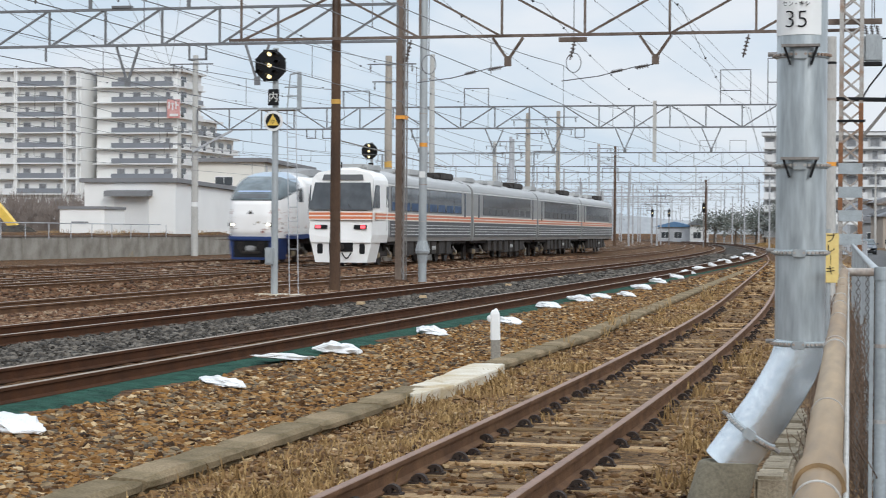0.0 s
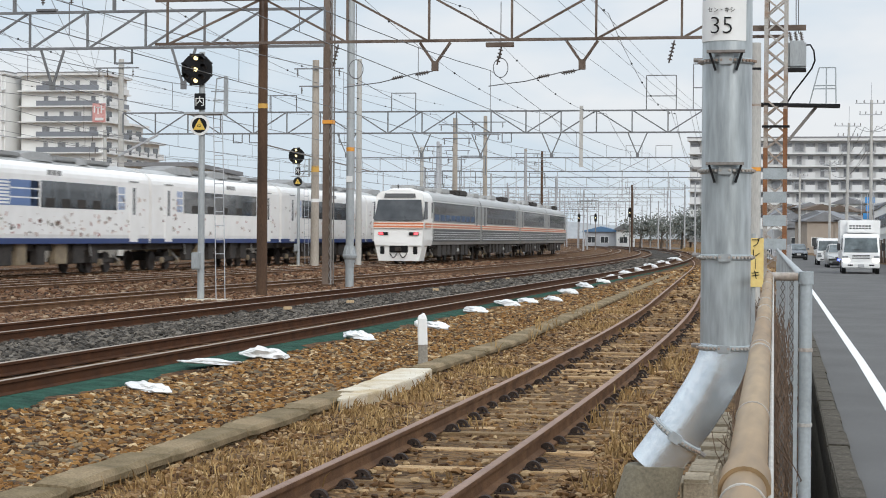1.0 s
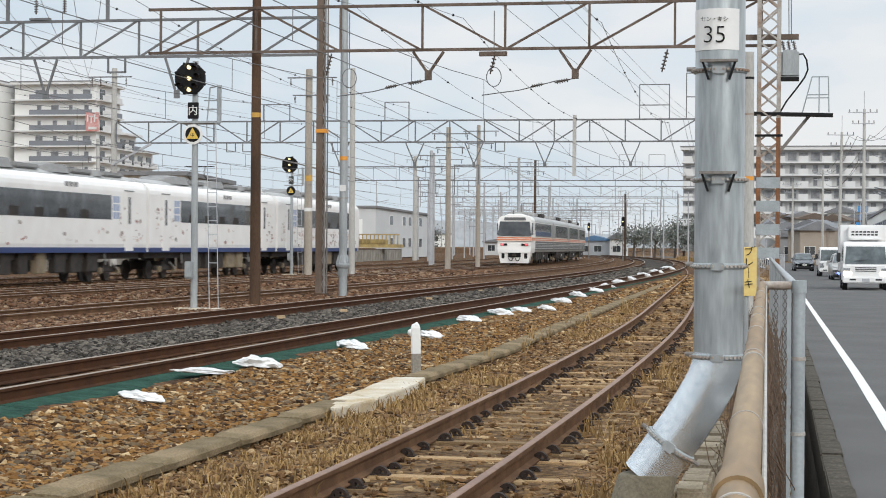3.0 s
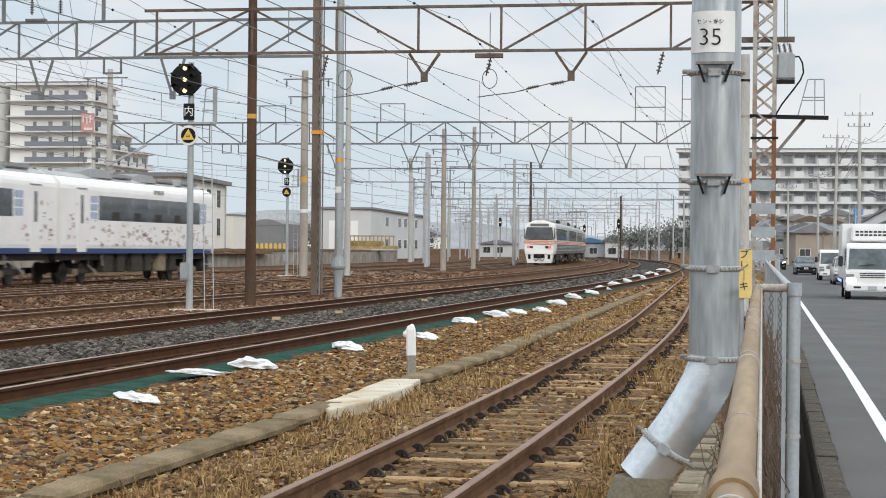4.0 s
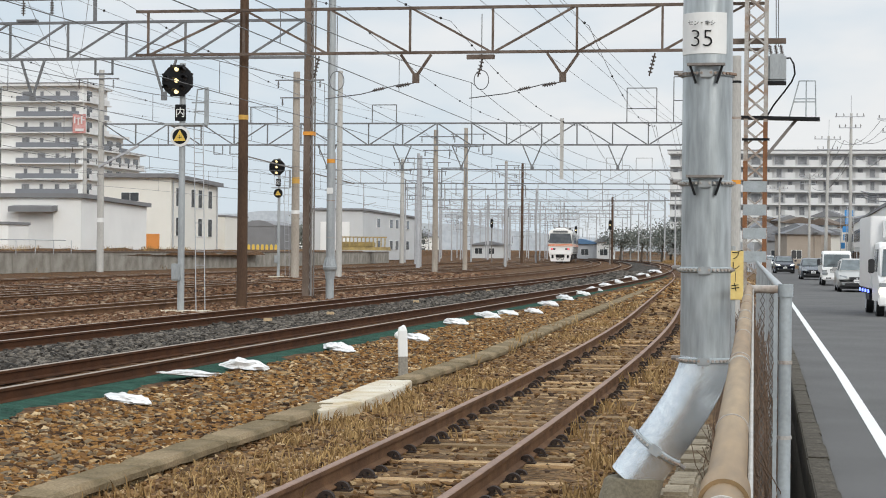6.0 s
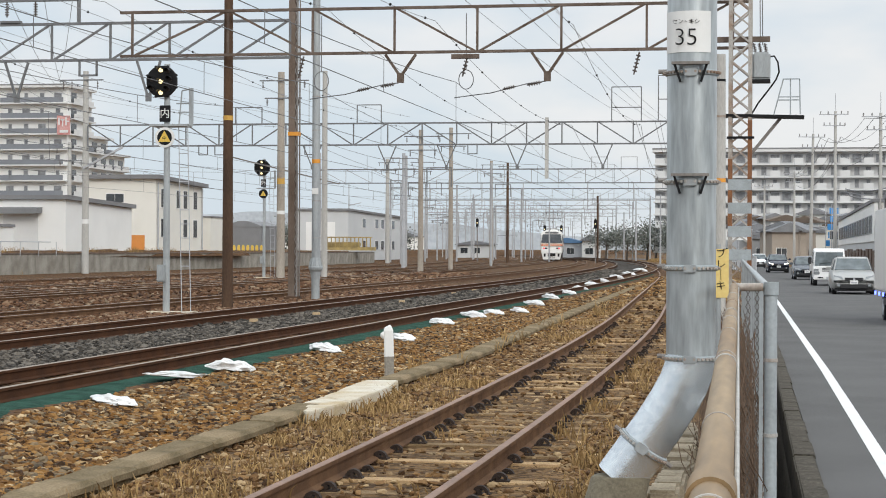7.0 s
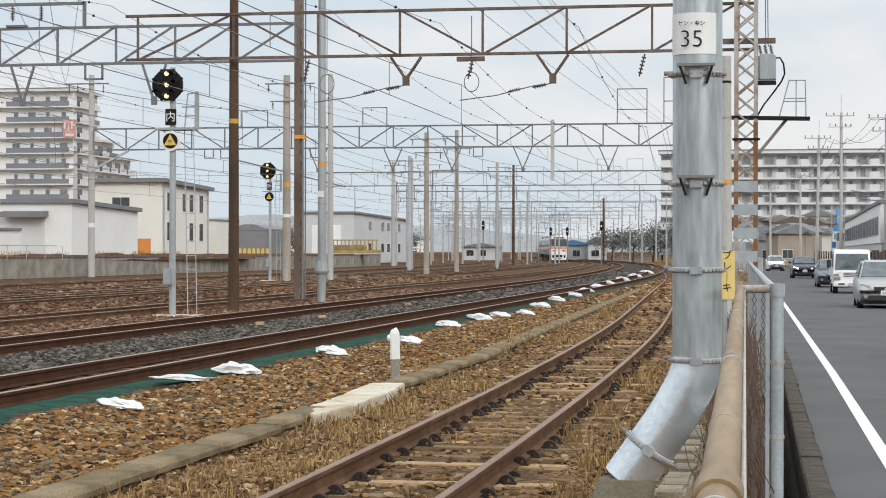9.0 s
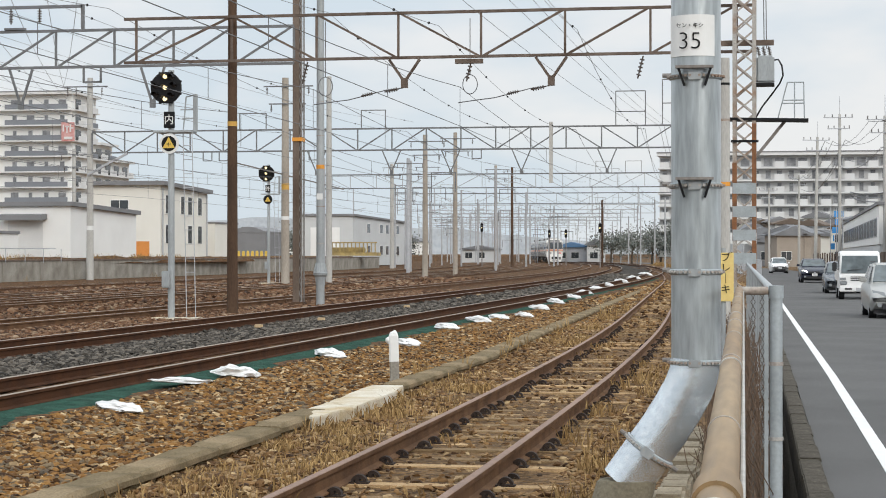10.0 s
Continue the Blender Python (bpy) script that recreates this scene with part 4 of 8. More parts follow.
tube = round_pole("steel_tube_pole", -15.07, 60.8, 0.1, 10.5, 0.135, 0.12, M["galv"], "pale galvanised tube pole with flared collar and orange band", [(4.69, 0.13, M["orange"]), (3.4, 0.02, M["galv_rust"]), (2.2, 0.02, M["galv_rust"]), (5.7, 0.02, M["galv_rust"]), (6.8, 0.02, M["galv_rust"])])
bm = loft(bmesh.new(), [[(r * math.cos(a * math.pi / 10), r * math.sin(a * math.pi / 10), z) for a in range(20)] for z, r in ((0.85, 0.145), (1.1, 0.175), (1.17, 0.225), (1.24, 0.235), (1.28, 0.2), (1.55, 0.145))])
part("collar", bm, M["galv"], tube)
for a in range(10):
    an = a * math.pi / 5
    part("rib", A_((0.145 * math.cos(an), 0.145 * math.sin(an), 1.55), (0.225 * math.cos(an), 0.225 * math.sin(an), 1.26), 0.02, 0.03), M["galv"], tube)
part("tag", B(-0.09, 0.11, -0.15, -0.13, 3.62, 3.82), M["white"], tube, "small white number tag")

mid_g = truss(122.0, [-45.9 + 2.27 * k for k in range(19)], 8.6, 10.0, [-1, 1] + [-1, -1, 1, 1] * 4 + [-1], M["truss_grey"], "grey lattice gantry beam spanning the whole yard", 0.11, dy=0.5, single=True)
for x in (-21.6, -17.0, -11.5, -30.5, -25.5):
    hanger(mid_g, x, 122.0, 8.55, 1.3, 0.6, M["truss_grey"])
part("post", B(-15.2, -14.98, 121.9, 122.1, 6.4, 10.3), M["conc_pole"], mid_g)
for p_, q_ in (((-10.95, 10.0), (-10.95, 12.2)), ((-9.07, 10.0), (-9.07, 12.2)), ((-10.95, 12.2), (-9.07, 12.2)), ((-10.95, 10.9), (-9.07, 10.9)), ((-8.0, 10.0), (-8.0, 12.9)), ((-8.0, 12.9), (-7.4, 12.9)), ((-8.0, 11.4), (-7.4, 11.4))):
    part("wire_frame", A_((p_[0], 122.0, p_[1]), (q_[0], 122.0, q_[1]), 0.06, 0.06), M["truss_grey"], mid_g)
for xa_, xb_, za_, zb_ in ((-35.7, -33.9, 10.0, 11.1), (-38.2, -37.6, 8.55, 8.0), (-37.1, -36.5, 8.55, 8.0), (-27.5, -25.9, 10.0, 11.2), (-31.0, -30.4, 8.55, 8.0), (-20.2, -19.6, 8.55, 8.0)):
    for a_, b_ in (((xa_, za_), (xa_, zb_)), ((xb_, za_), (xb_, zb_)), ((xa_, zb_), (xb_, zb_))):
        part("wire_frame", A_((a_[0], 122.0, a_[1]), (b_[0], 122.0, b_[1]), 0.06, 0.06), M["truss_grey"], mid_g)
lp = round_pole("concrete_pole", -46.2, 122.4, 0, 13.65, 0.25, 0.18, M["conc_pole"], "grey concrete mast at the edge of the yard", [(3.6, 0.3, M["white"])])
part("brace", A_((0.0, -0.4, 7.15), (2.75, -0.4, 8.55), 0.14, 0.14), M["far_steel"], lp)
part("cross_arm", A_((-1.75, -0.2, 13.05), (1.3, -0.2, 13.05), 0.08, 0.08), M["truss_grey"], lp)
for x in (-1.5, -0.9, 0.9):
    insulator(lp, (x, -0.2, 13.0), (x, -0.2, 12.4), 0.06)
rp = round_pole("concrete_pole", -4.2, 122.4, 0, 12.0, 0.22, 0.18, M["conc_pole"], "grey concrete mast carrying the wide gantry beam")


def mast(x, y, top, r, material, label, arms=True, frame_=False, bands=()):
    t = round_pole("concrete_pole", x, y, 0, top, r, r * 0.75, material, label, bands, n=14)
    if arms:
        for z, w in ((top - 0.5, 2.4), (top - 1.5, 1.8)):
            part("cross_arm", A_((-w * 0.5, -r, z), (w * 0.7, -r, z), 0.07, 0.07), M["truss_grey"], t)
            for s in (-0.42, 0.6):
                insulator(t, (w * s, -r, z - 0.04), (w * s, -r, z - 0.45), 0.06)
    if frame_:
        bm = bmesh.new()
        for s in (-0.9, 0.9):
            bar(bm, (s + 1.4, -r, top - 4.2), (s + 1.4, -r, top - 2.8), 0.08, 0.08)
        bar(bm, (0.46, -r, top - 2.8), (2.34, -r, top - 2.8), 0.08, 0.08)
        part("wire_frame", bm, M["truss_grey"], t)
    return t


mast(-28.38, 106.2, 11.9, 0.25, M["conc_pole_warm"], "tan concrete mast with yellow paint band in the yard", True, False, [(5.7, 0.35, M["band_amber"]), (3.9, 0.2, M["white"])])
mast(-26.5, 109.0, 12.2, 0.19, M["conc_pole"], "pale concrete mast standing between yard tracks", False, False)
mast(-26.4, 138.4, 10.6, 0.22, M["conc_pole_warm"], "tan concrete mast with small cross arms", True, True)
mast(-26.5, 151.8, 11.6, 0.2, M["conc_pole_warm"], "tan concrete mast with small cross arms", True, False)
mast(-33.9, 221.6, 12.2, 0.22, M["conc_pole_warm"], "tan concrete mast far along the yard", True, True)
mast(-35.2, 244.0, 13.0, 0.2, M["brown_steel"], "slim dark steel mast far along the yard", True, False)
mast(-50.3, 241.0, 13.4, 0.3, M["conc_pole"], "grey concrete mast near the depot building", True, True)
mast(-36.0, 180.0, 11.0, 0.2, M["far_steel"], "slim steel mast among the yard wires", True, True)
mast(-40.0, 210.0, 12.0, 0.2, M["far_steel"], "slim steel mast among the yard wires", True, True)
mast(-58.0, 150.0, 10.5, 0.2, M["conc_pole"], "grey concrete mast beyond the embankment", True, False)

for k in range(24):
    gy = 232 + 9.5 * k
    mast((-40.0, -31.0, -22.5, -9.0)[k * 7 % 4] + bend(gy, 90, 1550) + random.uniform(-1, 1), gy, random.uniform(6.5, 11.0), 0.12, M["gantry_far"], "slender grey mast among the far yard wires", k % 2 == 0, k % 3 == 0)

far_rows = [(gy, -44.0, -5.5, 8.6) for gy in (193, 255, 316, 352, 385, 418, 450, 482)]
for k, (gy, xa, xb, gz) in enumerate(far_rows):
    sh = bend(gy, 90, 1550)
    xa, xb = xa + sh, xb + sh
    t = thing("gantry", "distant grey lattice gantry frame over the curving tracks", "gantry", "far gantries of the yard")
    n = int((xb - xa) / 2.6)
    xs = [xa + (xb - xa) * i / n for i in range(n + 1)]
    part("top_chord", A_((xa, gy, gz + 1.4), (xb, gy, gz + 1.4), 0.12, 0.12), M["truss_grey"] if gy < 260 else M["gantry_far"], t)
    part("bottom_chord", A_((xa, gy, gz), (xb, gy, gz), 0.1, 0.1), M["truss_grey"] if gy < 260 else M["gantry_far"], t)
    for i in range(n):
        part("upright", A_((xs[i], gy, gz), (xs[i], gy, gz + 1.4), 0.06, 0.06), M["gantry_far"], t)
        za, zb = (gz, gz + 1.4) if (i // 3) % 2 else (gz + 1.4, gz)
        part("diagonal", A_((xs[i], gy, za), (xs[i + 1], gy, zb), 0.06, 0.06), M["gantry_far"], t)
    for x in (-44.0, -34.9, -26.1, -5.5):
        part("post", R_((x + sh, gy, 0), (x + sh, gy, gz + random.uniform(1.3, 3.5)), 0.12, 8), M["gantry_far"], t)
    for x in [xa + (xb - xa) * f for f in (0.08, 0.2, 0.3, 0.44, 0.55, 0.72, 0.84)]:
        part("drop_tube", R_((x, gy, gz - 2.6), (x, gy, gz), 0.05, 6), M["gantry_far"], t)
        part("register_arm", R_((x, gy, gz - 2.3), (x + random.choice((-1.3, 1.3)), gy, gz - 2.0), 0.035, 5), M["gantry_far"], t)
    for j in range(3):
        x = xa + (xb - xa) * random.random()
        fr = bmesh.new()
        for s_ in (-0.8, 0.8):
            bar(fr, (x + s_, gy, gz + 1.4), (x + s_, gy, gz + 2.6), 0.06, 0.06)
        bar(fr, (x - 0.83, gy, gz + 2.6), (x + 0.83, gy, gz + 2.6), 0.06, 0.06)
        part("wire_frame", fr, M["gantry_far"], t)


def wire(name, pts, r, material, parent=None):
    cu = bpy.data.curves.new(name, "CURVE")
    cu.dimensions, cu.bevel_depth, cu.bevel_resolution = "3D", r, 0
    sp = cu.splines.new("POLY")
    sp.points.add(len(pts) - 1)
    for p, c in zip(sp.points, pts):
        p.co = (*c, 1)
    tmp = new(name, cu)
    me = bpy.data.meshes.new_from_object(tmp.evaluated_get(bpy.context.evaluated_depsgraph_get()))
    bpy.data.objects.remove(tmp)
    me.materials.clear()
    me.materials.append(material)
    ob = new(name, me)
    if parent:
        ob.parent = parent
    return ob


# lattice mast by the fence, with transformer and platform
tower = thing("lattice_mast", "rust-stained lattice steel mast with transformer and platform", "mast", at=pose(-1.18, 50.2, 0))
for sx in (-1, 1):
    for sy in (-1, 1):
        part("leg", B(sx * 0.25 - 0.05, sx * 0.25 + 0.05, sy * 0.25 - 0.04, sy * 0.25 + 0.04, 0, 10.6), M["galv_rust"], tower)
for k in range(24):
    z = 0.3 + k * 0.43
    part("lacing", A_((-0.25, -0.25, z), (0.25, -0.25, z + 0.42), 0.025, 0.045), M["galv_rust"], tower)
    part("lacing", A_((0.25, -0.29, z), (-0.25, -0.29, z + 0.42), 0.025, 0.045), M["galv_rust"], tower)
    part("lacing", A_(((-1) ** k * 0.25, 0.25, z), (-(-1) ** k * 0.25, 0.25, z + 0.42), 0.025, 0.04), M["galv_rust"], tower)
for sx, z0, z1 in ((1, 0.4, 5.2), (-1, 2.2, 4.2)):
    part("rust_angle", B(sx * 0.25 - 0.056, sx * 0.25 + 0.056, -0.305, -0.285, z0, z1), M["orange_rust"], tower, "orange rusted leg angle")
for z in (1.6, 2.2, 2.8, 3.4):
    part("tie_plate", B(-0.3, 0.3, -0.31, -0.29, z, z + 0.28), M["galv_grey"], tower)
part("cross_plate", A_((-0.34, -0.3, 4.75), (0.36, -0.3, 4.75), 0.06, 0.09, (0, 0, 1)), M["black"], tower)
part("stub_arm", A_((-0.6, 0, 7.3), (0.75, 0, 7.3), 0.1, 0.14), M["truss_rust"], tower)
tr = part("transformer", B(0.3, 0.76, -0.25, 0.25, 6.25, 6.95, bevel=0.05), M["galv"], tower, "grey oil transformer can")
part("transformer_base", B(0.3, 0.76, -0.28, 0.28, 6.18, 6.25), M["black"], tr)
for s in (0.38, 0.52, 0.66):
    insulator(tr, (s, 0, 6.95), (s - 0.05, 0, 7.2), 0.05)
pl = part("platform", A_((-0.4, 0, 5.33), (1.62, 0, 5.28), 0.6, 0.07), M["black"], tower, "dark platform deck")
for p, q in (((0.85, 0, 5.35), (1.09, 0, 6.27)), ((1.09, 0, 6.27), (1.5, 0, 6.27)), ((1.5, 0, 6.27), (1.52, 0, 5.35)), ((1.27, 0, 6.27), (1.27, 0, 5.35)), ((0.95, 0, 5.73), (1.51, 0, 5.73)), ((0.97, 0, 5.81), (1.51, 0, 5.81))):
    part("rail", R_(p, q, 0.016, 6), M["galv_grey"], pl)
for x_, z_ in ((0.5, 7.2), (0.56, 7.15)):
    wire("lead_wire", [(x_, 0, z_), (x_ - 0.03, 0, 10.0)], 0.012, M["wire"], tower)
wire("drop_cable", [(0.74, 0, 6.85), (0.86, 0, 6.86), (0.95, 0, 6.7), (0.98, 0, 6.45), (0.9, 0, 6.25), (0.72, 0, 6.0), (0.45, 0, 5.65), (0.28, 0, 5.36)], 0.022, M["black"], tower)
part("strut", A_((0.28, 0, 4.35), (1.05, 0, 5.3), 0.06, 0.08), M["grey_steel"], tower)
round_pole("concrete_pole", -1.64, 48.5, 0, 6.75, 0.16, 0.13, M["conc_pole"], "short banded concrete pole beside the lattice mast", [(3.6, 0.1, M["orange"]), (6.1, 0.06, M["black"]), (5.2, 0.06, M["galv_rust"])])


def signal(x, y, top, head_r, label, big):
    t = thing("railway_signal", label, "signal", "yard signals", at=pose(x, y, 0))
    part("mast", R_((0, 0, 0.1), (0, 0, top + 0.05), 0.09, 14, 0.075), M["galv"], t, "", True)
    hz, hx = top - head_r, -0.09
    bm = bmesh.new()
    pts = [(head_r * math.cos(a * math.pi / 8 + 0.2), head_r * math.sin(a * math.pi / 8 + 0.2)) for a in range(16)]
    loft(bm, [[(hx + px * k, yy, hz + pz * k) for px, pz in pts] for yy, k in ((-0.2, 0.97), (-0.19, 1.0), (-0.11, 1.0))])
    head = part("signal_head", bm, M["black"], t, "black round light signal head")
    part("head_bracket", B(hx - 0.05, 0.05, -0.12, 0.0, hz - 0.06, hz + 0.06), M["under"], head)
    for a in range(8):
        an = a * math.pi / 4 + 0.4
        part("rim_lug", disc(bmesh.new(), (hx + head_r * math.cos(an), -0.16, hz + head_r * math.sin(an)), 0.035, (0, 1, 0), 0.06, 8), M["black"], head)
    unlit = ((0.42, 0.62), (0.55, 0.12), (-0.62, 0.1), (-0.62, -0.45), (0.42, -0.5))
    for px, pz, lit in [(-0.03, k * 0.7, True) for k in (-1, 0, 1)] + [(a, b, False) for a, b in unlit]:
        lx, lz = hx + px * head_r, hz + pz * head_r
        if lit:
            part("lit_lamp", disc(bmesh.new(), (lx, -0.215, lz), head_r * 0.135, (0, 1, 0), 0.03, 14), M["lamp_on"], head, "lit pale yellow lamp")
        else:
            part("unlit_lamp", disc(bmesh.new(), (lx, -0.21, lz), head_r * 0.14, (0, 1, 0), 0.03, 12), M["under"], head)
        rings = [[(lx + head_r * r * math.cos(math.pi * (0.05 + 0.9 * i / 10)), yy, lz + head_r * r * math.sin(math.pi * (0.05 + 0.9 * i / 10))) for i in range(11)] for yy, r in ((-0.2, 0.19), (-0.4, 0.18))]
        part("hood", loft(bmesh.new(), rings, close=False, cap=False), M["black"], head)
    pz = hz - head_r - 0.4
    bd = part("plate", B(-0.16, 0.13, -0.14, -0.1, pz - 0.22, pz + 0.2, bevel=0.01), M["black"], t, "black plate with white character")
    letters("character", "内" if big else "外", 0.27 if big else 0.3, pose(-0.015, -0.145, pz - 0.02, 90, 0, 0), M["white"], bd)
    cz = pz - 0.62
    rd = part("round_board", disc(bmesh.new(), (-0.02, -0.12, cz), 0.26, (0, 1, 0), 0.03, 28), M["white"] if big else M["black"], t, "round board with yellow triangle")
    part("inner_disc", disc(bmesh.new(), (-0.02, -0.137, cz), 0.195, (0, 1, 0), 0.02, 28), M["black"], rd)
    bm = loft(bmesh.new(), [[(-0.02 + 0.19 * math.cos(a), yy, cz - 0.02 + 0.19 * math.sin(a)) for a in (math.pi / 2, math.pi / 2 + 2.094, math.pi / 2 + 4.189)] for yy in (-0.16, -0.147)])
    part("triangle", bm, M["yellow"], rd, "yellow triangle")
    letters("character", "中", 0.12, pose(-0.02, -0.163, cz - 0.03, 90, 0, 0), M["black"], rd)
    # platform, ladder, guard frame
    part("platform", B(-0.45, 0.52, -0.1, 0.5, pz - 0.33, pz - 0.28), M["galv"], t)
    lad = part("ladder_rail", R_((0.38, 0.1, 0.2), (0.28, 0.1, pz - 0.3), 0.013, 6), M["far_steel"], t)
    part("ladder_rail", R_((0.62, 0.1, 0.2), (0.52, 0.1, pz - 0.3), 0.013, 6), M["far_steel"], t)
    for k in range(3, 13):
        z = 0.3 + k * (pz - 0.6) / 13
        part("rung", R_((0.38 - 0.1 * z / pz, 0.1, z), (0.62 - 0.1 * z / pz, 0.1, z), 0.01, 6), M["far_steel"], lad)
    for p, q in (((0.3, 0.3, hz - 0.2), (0.56, 0.3, hz - 0.15)), ((0.3, 0.3, hz - 0.2), (0.22, 0.3, pz - 0.3)), ((0.15, 0.3, pz + 0.28), (0.52, 0.3, pz + 0.28)), ((0.2, 0.3, pz + 0.05), (0.52, 0.3, pz + 0.05))):
        part("guard", R_(p, q, 0.02, 6), M["galv"], t)
    part("guard_post", B(0.5, 0.6, 0.25, 0.33, pz - 0.3, hz - 0.14), M["galv"], t)
    bx = part("control_box", B(-0.2, 0.02, -0.2, -0.05, 0.98, 1.42, bevel=0.02), M["galv"], t, "grey control box")
    part("box_lid", B(-0.18, 0.0, -0.215, -0.2, 1.02, 1.38), M["galv"], bx)
    part("base", B(-0.55, 0.75, -0.45, 0.5, -0.05, 0.22, bevel=0.05), M["slab"], t, "pale concrete base")
    return t


signal(-15.66, 47.3, 6.52, 0.41, "five-lamp round railway signal on a grey mast", True)
signal(-29.3, 106.0, 6.9, 0.46, "small round railway signal on a distant mast", False)


def far_signal(x, y, z, label):
    t = thing("railway_signal", label, "signal", "yard signals", at=pose(x, y, 0))
    part("mast", R_((0, 0, 0), (0, 0, z), 0.075, 8), M["grey_steel"], t)
    part("signal_head", B(-0.2, 0.2, -0.2, 0.0, z - 1.3, z - 0.1, bevel=0.08), M["black"], t)
    part("lamp", disc(bmesh.new(), (0, -0.22, z - 0.7), 0.07, (0, 1, 0), 0.04, 10), M["lamp_on"], t)


far_signal(-35.6, 286.0, 5.6, "distant colour-light signal on a dark post")
far_signal(-23.5, 240.0, 5.8, "distant colour-light signal on a dark post")
far_signal(-42.0, 262.0, 6.2, "distant colour-light signal on a dark post")
far_signal(-33.0, 285.0, 5.6, "distant colour-light signal on a dark post")
bm = R_((0, 0, 0), (0, 0, 8.6), 0.13, 8)
fm = thing("steel_mast", "slim dark mast beside the far signal", "mast", at=pose(-23.3, 240.6, 0))
part("shaft", bm, M["brown_steel"], fm)


# ---------------------------------------------------------------- overhead wires
def catenary(x_of, zc, zm, y0, y1, span, label, r=0.009, shift=0.0):
    t = thing("overhead_line", label, "overhead wire", "overhead lines above the tracks")
    cw, mw = [], []
    y = y0
    while y <= y1:
        ph = ((y - y0) % span) / span
        sag = 1.0 * 4 * ph * (1 - ph)
        zig = 0.2 * math.sin(y / span * math.pi)
        cw.append((x_of(y) + zig + shift, y, zc - 0.04 * sag))
        mw.append((x_of(y) + zig + shift, y, zm - sag * (zm - zc) * 0.55))
        y += span / 10
    wire("contact_wire", cw, r, M["wire"], t)
    wire("messenger_wire", mw, r, M["wire"], t)
    for k, (a, b) in enumerate(zip(cw, mw)):
        if k % 2 == 0 and a[1] < 160:
            part("dropper", A_(a, b, 0.012, 0.012), M["wire"], t)
    return t


catenary(x_one, 5.3, 6.35, 1, 300, 50, "contact wire and messenger over the first main track")
catenary(x_two, 5.3, 6.35, 1, 300, 50, "contact wire and messenger over the second main track")
catenary(x_three, 5.3, 6.4, 10, 300, 50, "contact wire and messenger over a yard track")
catenary(x_four, 5.3, 6.4, 12, 400, 49, "contact wire and messenger over a yard track")
catenary(x_mid, 5.3, 6.4, 12, 400, 49, "contact wire and messenger over a yard track")
catenary(x_five, 5.2, 6.4, 12, 400, 49, "contact wire and messenger over a yard track")
catenary(x_six, 5.2, 6.4, 12, 400, 49, "contact wire and messenger over a yard track")


def feeder(x0, x1, y0, y1, z0, z1, sag, r, label, beads=True, m="wire"):
    t = thing("feeder_cable", label, "overhead wire", "feeder cables of the yard")
    pts = []
    for k in range(25):
        f = k / 24
        pts.append((x0 + (x1 - x0) * f, y0 + (y1 - y0) * f, z0 + (z1 - z0) * f - sag * 4 * f * (1 - f)))
    wire("cable", pts, r, M[m], t)
    if beads:
        for k in range(2, 24, 3):
            bm = bmesh.new()
            bmesh.ops.create_icosphere(bm, subdivisions=1, radius=0.045)
            b = part("marker_ball", bm, M["black"], t)
            b.location = pts[k]
    return t


for x0, x1, z in ((-13.6, -14.6, 9.4), (-9.4, -11.0, 8.9), (-4.4, -6.6, 8.7), (-21.0, -22.0, 9.7), (-29.0, -30.0, 9.6)):
    feeder(x0, x1, 10, 60, z, z + 0.2, 0.9, 0.008, "black feeder cable with marker balls over the yard")
    feeder(x1, x1 - 2.5, 60, 122, z + 0.2, 9.8, 0.9, 0.010, "black feeder cable with marker balls over the yard")
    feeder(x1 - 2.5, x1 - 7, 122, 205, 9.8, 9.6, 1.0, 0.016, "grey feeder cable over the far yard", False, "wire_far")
for x0, x1, z in ((-6.3, -7.3, 8.9), (-7.0, -7.9, 9.3), (-7.7, -8.2, 9.2), (-8.3, -9.4, 8.6)):
    feeder(x0, x1, 30, 122, z, 10.0, 0.5, 0.009, "thin dark feeder wire above the main tracks", False)
    feeder(x1, x1 - 3.4, 122, 205, 10.0, 9.0, 0.8, 0.014, "grey feeder cable over the far yard", False, "wire_far")
for k in range(7):
    feeder(-20.0 - 2.6 * k, -24.0 - 3.0 * k, 24, 122, 9.6 + 0.25 * (k % 3), 10.4 + 0.3 * (k % 2), 0.8, 0.008, "thin grey feeder wire over the yard tracks", k % 3 == 0, "wire_far")
for k in range(6):
    z = 10.5 + 0.5 * k
    feeder(-46.0 - 0.4 * k, -15.0, 122, 20 + 4 * k, z, 8.0 + 0.6 * k, 1.2, 0.010, "thin grey cross-span wire over the yard", False, "wire_far")
